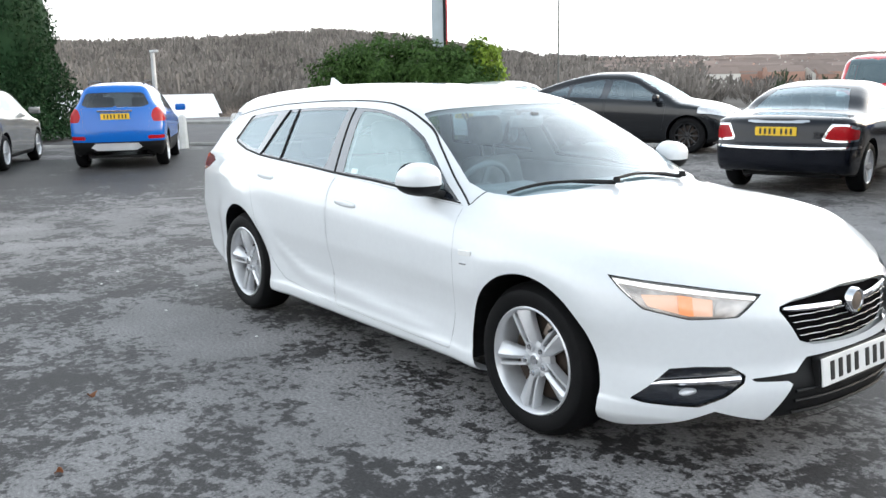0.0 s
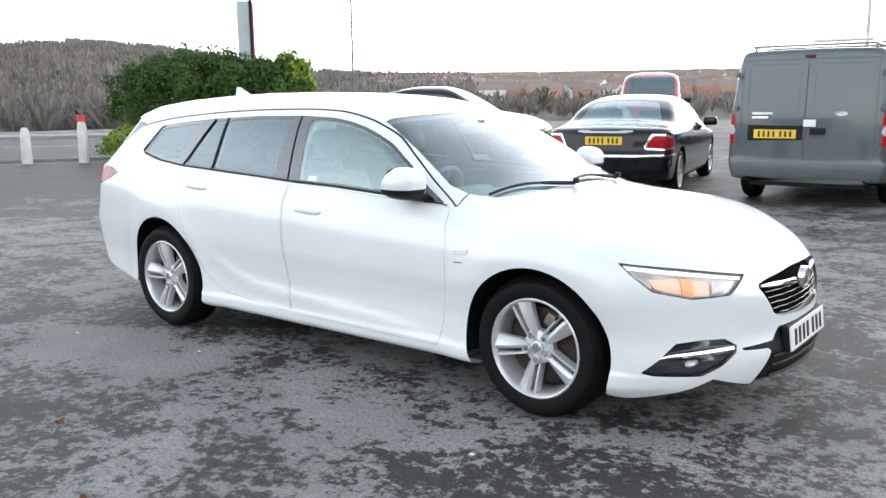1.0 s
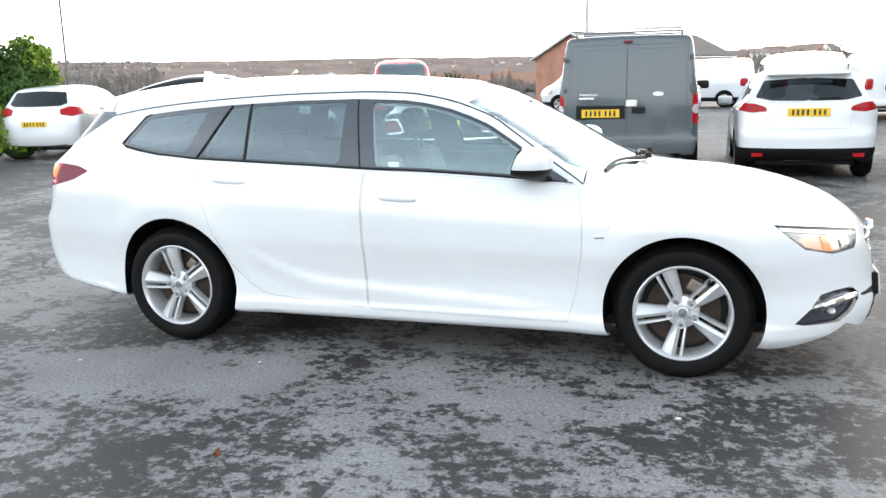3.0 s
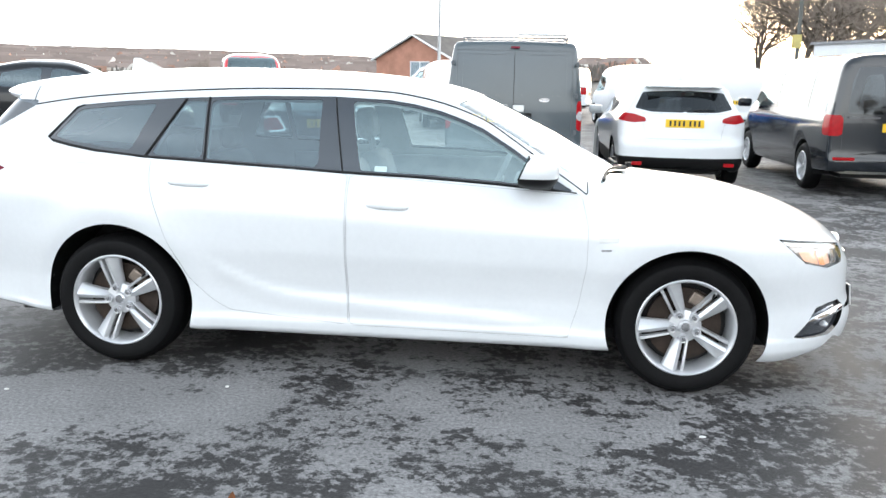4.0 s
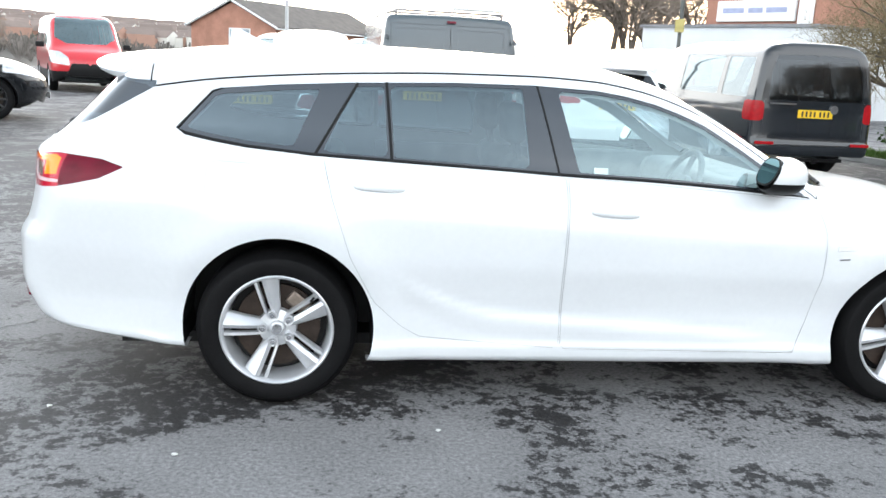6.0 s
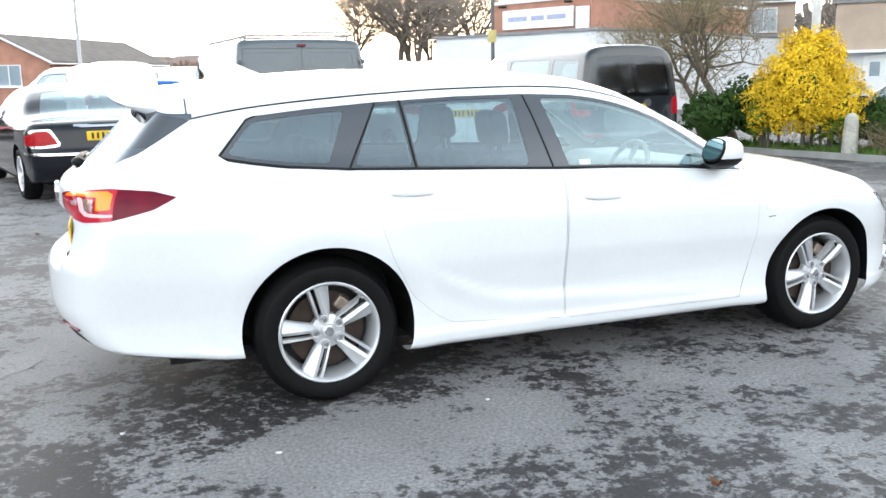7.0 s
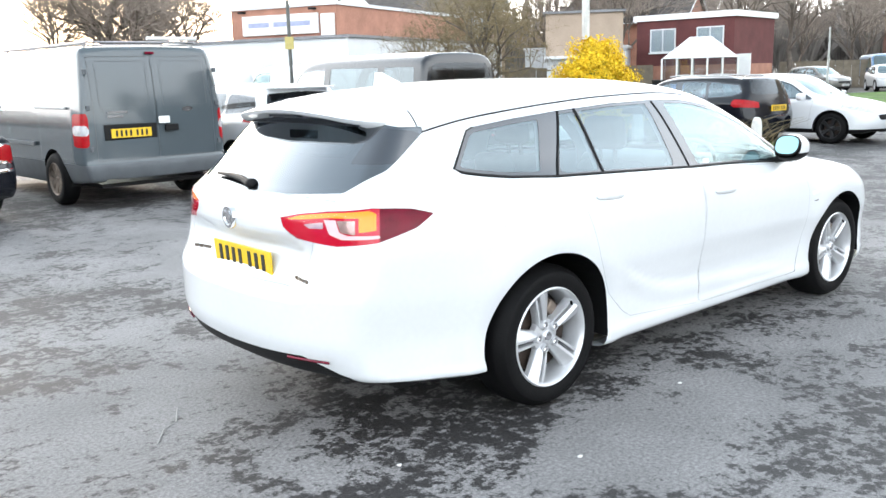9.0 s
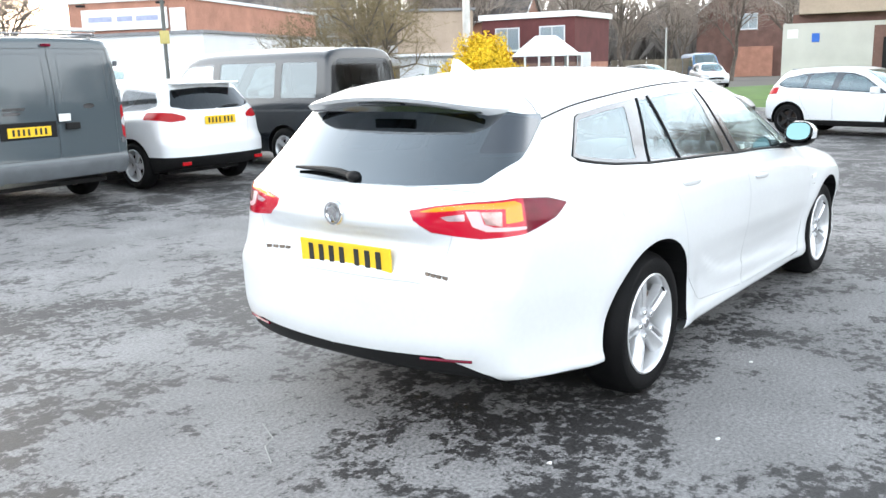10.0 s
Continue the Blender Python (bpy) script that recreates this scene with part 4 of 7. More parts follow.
def blob(c, a, e=(2.0, 2.0), nu=28, nv=16):
    """A rounded, slightly boxy solid as points and faces."""
    V, F = [], []
    def pw(v, p):
        return math.copysign(abs(v) ** p, v)
    for j in range(nv + 1):
        t = -math.pi / 2 + math.pi * j / nv
        for i in range(nu):
            u = math.tau * i / nu
            V.append((c[0] + a[0] * pw(math.cos(t), 2 / e[0]) * pw(math.cos(u), 2 / e[1]), c[1] + a[1] * pw(math.cos(t), 2 / e[0]) * pw(math.sin(u), 2 / e[1]), c[2] + a[2] * pw(math.sin(t), 2 / e[0])))
    for j in range(nv):
        for i in range(nu):
            F.append((j * nu + i, j * nu + (i + 1) % nu, (j + 1) * nu + (i + 1) % nu, (j + 1) * nu + i))
    return np.array(V), F


def solid(name, V, F, mat, parent, label="", smooth=True, at=None):
    used = sorted({i for f in F for i in f})
    k = {j: i for i, j in enumerate(used)}
    me = mesh_of(name, V[used], [tuple(k[i] for i in f) for f in F], mat, None, smooth)
    me.validate()
    return child(name, me, parent, label, at)


def sides(faces, V):
    return [f for f in faces if V[f[0], 1] < 0], [f for f in faces if V[f[0], 1] >= 0]


# headlamps: clear cover over a bright strip, an amber-lit reflector and a dark end
DRL = glow("daytime_lamp", (1.0, 0.97, 0.92), 0.55, (0.8, 0.8, 0.8))
LIT_AMBER = glow("lit_amber", (1.0, 0.30, 0.10), 0.40, (0.45, 0.22, 0.12))
PEACH = glow("warm_lamp_bowl", (1.0, 0.50, 0.28), 0.34, (0.42, 0.33, 0.28))
BEZEL = plain("lamp_reflector", (0.50, 0.45, 0.41), 0.22, 0.6, 0.5, 0.45, 18, 0.3, 30)
COVER = glass("lamp_cover", (0.95, 0.96, 0.97), 1.3)
for fs in sides(eF["headlamp"], eV):
    lamp = skin("headlamp_cover", es, eV, fs, COVER, estate_car, "clear headlamp cover", 0.0)
    V0, fs, gasket = cut(eV, fs, lambda W: inside(np.degrees(np.arctan2(np.abs(W[:, 1]), W[:, 0] - 1.6)), W[:, 2] * 100, [(36.6, 69.8), (59, 74.2), (76.5, 77.2), (72.5, 72.0), (67, 65.5), (56, 61.9), (44, 62.5)]) + 0.32)
    skin("lamp_gasket", es, V0, gasket, BLACK, lamp, "black lamp edge", -0.001)
    V1, a, rest = cut(V0, fs, where_corner([(43.5, 62.0), (56, 61.5), (67, 65.5), (71, 71.2), (74, 75.0), (59, 72.2), (37.5, 68.2), (40, 64)], 1.6))
    skin("light_strip", es, V1, rest, DRL, lamp, "white light strip", 0.015)
    V2, b, rest = cut(V1, a, where_corner([(50, 63.2), (56, 63.2), (66, 66.8), (68, 71.2), (60, 71.4), (50, 69.5)], 1.6))
    V2, stripe, bowl = cut(V2, b, where_corner([(54.5, 60), (58.0, 60), (59.5, 76), (56.0, 76)], 1.6))
    skin("amber_reflector", es, V2, stripe, LIT_AMBER, lamp, "glowing amber reflector", 0.018)
    skin("lamp_bowl", es, V2, bowl, PEACH, lamp, "warm lit lamp bowl", 0.024)
    V3, c3, rest = cut(V2, rest, where_corner([(43, 65), (49.4, 64), (49.4, 68), (45, 69)], 1.6))
    skin("lamp_bezel", es, V3, rest, BEZEL, lamp, "", 0.022)
    skin("lamp_projector", es, V3, c3, BEZEL, lamp, "", 0.016)

# tail lamps
TAIL_COVER = glass("red_lamp_cover", (0.97, 0.84, 0.86), 1.12)
TAIL_RED = glow("lit_red", (1.0, 0.012, 0.05), 0.13, (0.26, 0.004, 0.022))
TAIL_AMBER = glow("lit_orange", (1.0, 0.25, 0.01), 0.6, (0.5, 0.14, 0.01))
for fs in sides(eF["tail_lamp"], eV):
    lamp = skin("tail_lamp_cover", es, eV, fs, TAIL_COVER, estate_car, "red tail lamp cover", -0.002)
    zones = [("turn_lamp", [(24, 97.2), (29, 99.4), (36.5, 100.9), (46.2, 101.8), (47.8, 100.5), (47.8, 94.2), (44.0, 93.6), (44.0, 99.2), (36.5, 99.0), (29, 97.7)], TAIL_AMBER, 0.008),
             ("reverse_lamp", [(29.8, 95.8), (35.4, 97.2), (35.4, 94.5), (31.7, 94.3)], CLEAR, 0.006),
             ("chrome_clip", [(35.6, 98.2), (38.6, 98.2), (39.5, 93.4), (41.5, 92.3), (48.5, 92.2), (48.5, 91.0), (40, 90.6), (37, 92.5)], PLATE, 0.004),
             ("reflector_lens", [(38.8, 98.0), (43.2, 98.2), (43.2, 92.6), (39.8, 93.4)], BEZEL, 0.006),
             ("brake_lamp", [(20, 104), (48.5, 104), (48.5, 84), (20, 84)], TAIL_RED, 0.010)]
    V1, rest = eV, fs
    for nm, poly, mat, off in zones:
        V1, hit, rest = cut(V1, rest, where_corner(poly, -1.6))
        skin(nm, es, V1, hit, mat, lamp, "", off * 0.2)

SATIN = plain("satin_chrome", (0.34, 0.34, 0.35), 0.25, 0.9, 0, 0.1, 12)
# grille bars, wing bar, emblem and front plate
for k, z in enumerate((0.500, 0.526, 0.552, 0.578, 0.604)):
    half = float(np.interp(z, (0.49, 0.516, 0.635), (0.25, 0.325, 0.395))) - 0.012
    ys = np.linspace(-half, half, 25)
    bar = sweep([(skin_x(y, z) - 0.016 + 0.003 * math.sin(y * 60 + k), y, z + 0.02 * abs(y)) for y in ys], 0.0027, 8)
    part("grille_bar", bar, SATIN, estate_car, "chrome grille bar", True)
for s in (-1, 1):
    wing = sweep([(skin_x(s * y, 0.618 + 0.055 * y) - 0.006, s * y, 0.618 + 0.055 * y) for y in np.linspace(0.08, 0.385, 10)], [0.012] * 8 + [0.010, 0.006], 8)
    part("grille_wing", wing, CHROME, estate_car, "", True)
emblem = part("front_emblem", lathe([(0.0005, -0.012), (0.037, -0.010), (0.039, -0.015), (0.047, -0.017), (0.052, -0.008), (0.052, 0.012)], 32), CHROME, estate_car, "round chrome emblem", True, pose(skin_x(0, 0.62) + 0.008, 0, 0.625, 0, -12, 90) )
part("emblem_disc", lathe([(0.0005, -0.016), (0.025, -0.017), (0.036, -0.0125)], 24), STEEL, emblem, "", True)
plate_on(estate_car, PLATE, pose(skin_x(0, 0.40) + 0.006, 0, 0.385, -6, 0, 90))
part("plate_holder", box(-0.26, 0.26, 0.009, 0.05, -0.06, 0.06, 0.01), BLACK, estate_car, "", False, pose(skin_x(0, 0.40) + 0.006, 0, 0.385, -6, 0, 90))
for z in (0.235, 0.285, 0.325):
    slat = sweep([(skin_x(y, z) - 0.012, y, z) for y in np.linspace(-0.36, 0.36, 13)], 0.007, 6)
    part("intake_slat", slat, BLACK, estate_car, "", True)
for s in (-1, 1):
    pts_f = []
    for a, z in ((43, 0.395), (48, 0.393), (55, 0.387), (62, 0.378), (64.5, 0.368)):
        lo, hi = 0.3, 1.6
        for _ in range(30):
            mid = (lo + hi) / 2
            if es.field(np.array([[1.6 + mid * math.cos(radians(a)), -mid * math.sin(radians(a)), z]]))[0] > 0:
                hi = mid
            else:
                lo = mid
        pts_f.append((1.6 + (hi - 0.004) * math.cos(radians(a)), s * (hi - 0.004) * math.sin(radians(a)), z))
    part("fog_lamp_trim", sweep(pts_f, [0.014, 0.017, 0.016, 0.011, 0.004], 8), CHROME, estate_car, "chrome fog lamp blade", True)
    p = pts_f[2]
    fogV, fogF = blob((p[0] - 0.012, p[1] * 0.985, 0.345), (0.022, 0.06, 0.013), (2.4, 2.4), 18, 10)
    solid("fog_lamp", fogV, fogF, CLEAR, estate_car, "clear fog lamp")

# door mirrors: white cap, black foot, mirror glass
MIRROR = plain("mirror_glass", (0.24, 0.40, 0.41), 0.02, 1.0, 0, 0.0)
for s in (-1, 1):
    mV, mF = blob((0, 0, 0), (0.105, 0.092, 0.080), (2.6, 2.8), 32, 20)
    sw = 1.0 - 0.25 * (mV[:, 1] * s > 0) * (mV[:, 1] * s / 0.145)
    mV[:, 2] = mV[:, 2] * sw + 0.006
    mV[:, 0] += -0.02 * (mV[:, 1] * s) / 0.145
    mV, back, mF = cut(mV, mF, lambda W: W[:, 0] + 0.066 - 0.42 * W[:, 2])
    mV, low, cap = cut(mV, mF, lambda W: W[:, 2] + 0.018)
    at = pose(0.680, s * 0.935, 1.050, 0, 0, 0)
    m_ob = solid("door_mirror", mV, cap, WHITE, estate_car, "white mirror cap", True, at)
    solid("mirror_foot", mV, low, BLACK, m_ob, "black mirror base")
    part("mirror_pane", prism([(0.070 * math.copysign(abs(math.cos(t)) ** 0.75, math.cos(t)), 0.056 * math.copysign(abs(math.sin(t)) ** 0.75, math.sin(t))) for t in np.linspace(0, math.tau, 24, False)], "x", -0.068, -0.060), MIRROR, m_ob, "mirror glass", False, pose(0, 0, 0, 0, 23, 0))
    part("mirror_rim", prism([(0.079 * math.copysign(abs(math.cos(t)) ** 0.75, math.cos(t)), 0.064 * math.copysign(abs(math.sin(t)) ** 0.75, math.sin(t))) for t in np.linspace(0, math.tau, 24, False)], "x", -0.0665, -0.050), BLACK, m_ob, "black mirror rim", False, pose(0, 0, 0, 0, 23, 0))
    foot = box(-0.07, 0.045, -0.09, 0.09, -0.02, 0.02, 0.015)
    part("mirror_arm", foot, BLACK, m_ob, "", True, pose(0.03, -s * 0.055, -0.06, s * 12, 0, 0))

# door handles, side badge, roof fin
for s in (-1, 1):
    for x0, x1, z in ((-1.115, -0.905, 0.948), (-0.125, 0.085, 0.872)):
        y = skin_y((x0 + x1) / 2, z)
        hV, hF = blob((0, 0, 0), ((x1 - x0) / 2, 0.016, 0.017), (2.6, 2.6), 24, 12)
        solid("door_handle", hV, hF, WHITE, estate_car, "white door handle", True, pose((x0 + x1) / 2, -s * (y - 0.003), z, 0, 2.2, 0))
        cV, cF = blob((0, 0, 0), ((x1 - x0) * 0.30, 0.010, 0.020), (2.2, 2.2), 20, 8)
        solid("handle_recess", cV, cF, WHITE, estate_car, "", True, pose((x0 + x1) / 2 + 0.01, -s * (y + 0.007), z - 0.012, 0, 2.2, 0))
    y = skin_y(1.03, 0.75)
    part("side_repeater", box(-0.045, 0.045, -0.003, 0.003, -0.012, 0.012, 0.0025), PLATE, estate_car, "clear side lamp", False, pose(1.03, -s * (y - 0.002), 0.752, 0, -3, 0))
    part("side_badge", box(-0.024, 0.024, -0.003, 0.002, -0.003, 0.003), CHROME, estate_car, "", False, pose(1.02, -s * (skin_y(1.02, 0.70) - 0.001), 0.702, 0, -3, 0))
fin = bmesh.new()
rings = []
for h in np.linspace(-0.03, 0.072, 9):
    k = max(h, 0) / 0.072
    x0, x1, w = 0.115 - 0.165 * k ** 0.85, -0.105 + 0.012 * k, 0.036 * (1 - k) ** 1.3 + 0.006
    rings.append([fin.verts.new(((x0 + x1) / 2 + (x0 - x1) / 2 * math.cos(a), w * math.sin(a) * (1 - 0.5 * max(math.cos(a), 0) ** 2), h)) for a in np.linspace(0, 2 * math.pi, 21)[:-1]])
for a, b in zip(rings, rings[1:]):
    for i in range(20):
        fin.faces.new((a[i], a[(i + 1) % 20], b[(i + 1) % 20], b[i]))
fin.faces.new(rings[-1])
part("roof_fin", fin, WHITE, estate_car, "white shark-fin aerial", True, pose(-1.605, 0, 1.484))

# black strips: along the foot of the windows and up the pillars
for s in (-1, 1):
    def on_skin(x, z):
        return (x, -s * skin_y(x, z), z)
    foot_line = [on_skin(x, z) for x, z in DLO[:11]]
    part("window_trim", sweep([on_skin(x, z) for x, z in DLO[-2:]] + foot_line, [0.003, 0.004, 0.006] + [0.0075] * 9 + [0.004], 6), BLACK, estate_car, "black window foot strip", True)
    for xa, xb, za, zb in ((-1.272, -1.103, 1.065, 1.350), (-0.958, -0.982, 1.050, 1.358)):
        part("pillar_strip", sweep([on_skin(xa + (xb - xa) * t, za + (zb - za) * t) for t in np.linspace(0, 1, 8)], 0.006, 6), BLACK, estate_car, "black pillar strip", True)
# the upright seam between the door pillars
for s in (-1, 1):
    seam = [(-0.255 - 0.075 * t, s * skin_y(-0.255 - 0.075 * t, 1.025 + 0.345 * t) * -1, 1.025 + 0.345 * t) for t in np.linspace(0, 1, 9)]
    part("pillar_seam", sweep(seam, 0.004, 6), BLACK, estate_car, "black pillar seam", True)

# wipers and scuttle
for y0, x0, y1, x1 in ((-0.10, 1.165, -0.66, 1.01), (0.45, 1.13, -0.02, 1.12)):
    line = [(x0 + (x1 - x0) * t - 0.03 * math.sin(t * 3.1), y0 + (y1 - y0) * t, skin_z(x0 + (x1 - x0) * t - 0.03 * math.sin(t * 3.1), y0 + (y1 - y0) * t) + 0.014) for t in np.linspace(0, 1, 9)]
    arm = part("wiper", sweep(line, [0.012] * 3 + [0.008] * 6, 6), BLACK, estate_car, "black wiper", True)
    part("wiper_pivot", lathe([(0.0005, -0.03), (0.016, -0.028), (0.02, 0.0)], 12), BLACK, arm, "", True, pose(line[0][0] + 0.01, line[0][1], line[0][2], -90, 0, 0))
for s in (1,):
    q = [(1.02, 0.70), (1.10, 0.62), (1.16, 0.60), (1.12, 0.70), (1.04, 0.76)]
    bm = bmesh.new()
    vs = [bm.verts.new((x, s * y, skin_z(x, s * y) + 0.003)) for x, y in q]
    bm.faces.new(vs)
    bmesh.ops.solidify(bm, geom=bm.faces[:], thickness=0.01)
    part("scuttle_grille", bm, BLACK, estate_car)

# roof spoiler with brake lamp, rear wiper, emblem, plate, badges, reflectors
sp = bmesh.new()
ys = np.linspace(-0.555, 0.555, 33)
rows = []
for y in ys:
    k = abs(y) / 0.555
    back = -2.265 + 0.09 * k ** 2.5 + 0.10 * k ** 12
    front = -1.93 + 0.05 * k
    z0 = skin_z(front, y)
    ze = 1.408 - 0.055 * k ** 2
    under = max(skin_x(y, ze - 0.055, False), back + 0.05)
    rows.append([(front, y, z0 - 0.012), (front - 0.05, y, skin_z(front - 0.05, y) + 0.002), ((front + back) / 2, y, max((z0 + ze) / 2 + 0.006, skin_z((front + back) / 2, y) + 0.004)), (back + 0.02, y, ze + 0.004), (back, y, ze - 0.006), (back + 0.012, y, ze - 0.022), (under + 0.03, y, ze - 0.05)])
grid = [[sp.verts.new(p) for p in r] for r in rows]
for a, b in zip(grid, grid[1:]):
    for i in range(len(a) - 1):
        sp.faces.new((a[i], a[i + 1], b[i + 1], b[i]))
for g2 in (grid[0], grid[-1]):
    sp.faces.new(g2)
spoiler = part("roof_spoiler", sp, WHITE, estate_car, "white roof spoiler", True)
part("high_brake_lamp", box(-0.02, 0.02, -0.12, 0.12, -0.006, 0.006, 0.003), GLOSS, spoiler, "smoked brake lamp", False, pose(-2.215, 0, 1.372))
# added gloss black bar: stands in for the shade beneath the spoiler lip
part("spoiler_shade_bar", box(-0.03, 0.02, -0.48, 0.48, -0.02, 0.012, 0.004), GLOSS, spoiler, "", False, pose(-2.13, 0, 1.352))
arm = part("rear_wiper", sweep([(skin_x(y, z, False) - 0.022, y, z) for y, z in ((-0.02, 1.088), (0.06, 1.100), (0.18, 1.106), (0.36, 1.104))], [0.016, 0.016, 0.012, 0.006], 8), BLACK, estate_car, "black rear wiper", True)
hubV, hubF = blob((skin_x(-0.02, 1.088, False) - 0.012, -0.02, 1.086), (0.03, 0.03, 0.022), (2.2, 2.2), 16, 10)
solid("wiper_pivot", hubV, hubF, BLACK, arm)
remb = part("rear_emblem", lathe([(0.034, -0.006), (0.038, -0.014), (0.048, -0.014), (0.052, -0.004), (0.052, 0.006)], 28), CHROME, estate_car, "round chrome emblem", True, pose(skin_x(0, 0.945, False) - 0.003, 0, 0.945, 0, 0, -90))
part("emblem_figure", prism([(-0.03, 0.02), (0.0, 0.028), (0.024, 0.01), (0.012, -0.03), (-0.008, -0.008), (-0.022, -0.022)], "y", -0.012, 0.002), CHROME, remb)
plate_on(estate_car, YELLOW, pose(skin_x(0, 0.757, False) - 0.014, 0.0, 0.757, 3, 0, -90))
for y0, y1, z in ((0.36, 0.50, 0.748), (-0.55, -0.42, 0.728)):
    ym = (y0 + y1) / 2
    for k in range(4):
        yk = y0 + (y1 - y0) * (k + 0.5) / 4
        part("badge_bar", box(-0.013, 0.013, -0.003, 0.004, -0.007, 0.007), STEEL, estate_car, "", False, pose(skin_x(yk, z, False) - 0.002, yk, z, 0, 0, -90 + (28 * ym if abs(ym) > 0 else 0)))
for s in (-1, 1):
    refl = sweep([(skin_x(s * y, 0.405, False) - 0.003, s * y, 0.405) for y in np.linspace(0.44, 0.64, 9)], 0.0065, 6)
    part("rear_reflector", refl, DEEP, estate_car, "thin red reflector", True)

# cabin
dash = bmesh.new()
add_box(dash, 0.62, 1.08, -0.68, 0.68, 0.62, 0.965, 0.07, None, 3)
add_box(dash, 0.56, 0.70, -0.62, -0.14, 0.86, 0.985, 0.04, None, 3)
add_box(dash, 0.0, 0.75, -0.11, 0.11, 0.35, 0.66, 0.05, None, 3)
part("dashboard", dash, CABIN, estate_car, "dark moulded dashboard", True)
ring = bmesh.new()
n_r, n_t, R_w, r_w = 40, 10, 0.185, 0.015
rg = [[ring.verts.new(((R_w + r_w * math.cos(t)) * math.cos(u), (R_w + r_w * math.cos(t)) * math.sin(u), r_w * math.sin(t))) for t in np.linspace(0, math.tau, n_t, False)] for u in np.linspace(0, math.tau, n_r, False)]
for i in range(n_r):
    for j in range(n_t):
        ring.faces.new((rg[i][j], rg[(i + 1) % n_r][j], rg[(i + 1) % n_r][(j + 1) % n_t], rg[i][(j + 1) % n_t]))
add_box(ring, -0.07, 0.07, -0.06, 0.06, -0.03, 0.015, 0.02, None, 2)
add_box(ring, -0.18, 0.18, -0.018, 0.018, -0.008, 0.008, 0.004)
add_box(ring, -0.18, 0.0, -0.016, 0.016, -0.008, 0.008, 0.004)
part("steering_wheel", ring, CABIN, estate_car, "dark steering wheel", True, pose(0.46, -0.37, 0.915, 0, -66, 0))
for x in (0.10,):
    for y in (-0.37, 0.37):
        part("front_seat", seat_mesh(), SEAT, estate_car, "dark cloth front seat", True, pose(x, y, 0.36))
bench = bmesh.new()
add_box(bench, -0.25, 0.27, -0.50, 0.50, 0.0, 0.18, 0.06, None, 3)
add_box(bench, -0.07, 0.07, -0.50, 0.50, 0.0, 0.58, 0.06, pose(-0.25, 0, 0.1, 0, -20, 0), 3)
for y in (-0.38, 0, 0.38):
    add_box(bench, -0.045, 0.045, -0.12, 0.12, 0.0, 0.13, 0.04, pose(-0.47, y, 0.66, 0, -12, 0), 3)
part("rear_bench", bench, SEAT, estate_car, "dark cloth rear bench", True, pose(-0.78, 0, 0.36))
part("load_cover", box(-1.95, -1.30, -0.60, 0.60, 0.90, 0.915, 0.005), CABIN, estate_car)
part("rear_view_mirror", box(-0.015, 0.015, -0.12, 0.12, -0.035, 0.035, 0.015, None, 3), CABIN, estate_car, "", True, pose(0.42, 0, 1.285, 0, 15, 0))
part("mirror_stem", box(0.40, 0.50, -0.03, 0.03, 1.29, 1.335, 0.01), CABIN, estate_car)
part("dashboard_sticker", box(-0.03, 0.03, -0.002, 0.002, -0.015, 0.015), PLATE, estate_car, "", False, pose(-0.07, skin_y(-0.07, 1.035) + 0.012, 1.035, -15, 0, 0))
for i_s in (-1, 1):
    part("door_card", box(-0.97, 0.75, -0.02, 0.02, 0.40, 0.97, 0.015), CABIN, estate_car, "", False, pose(0, i_s * 0.80, 0))


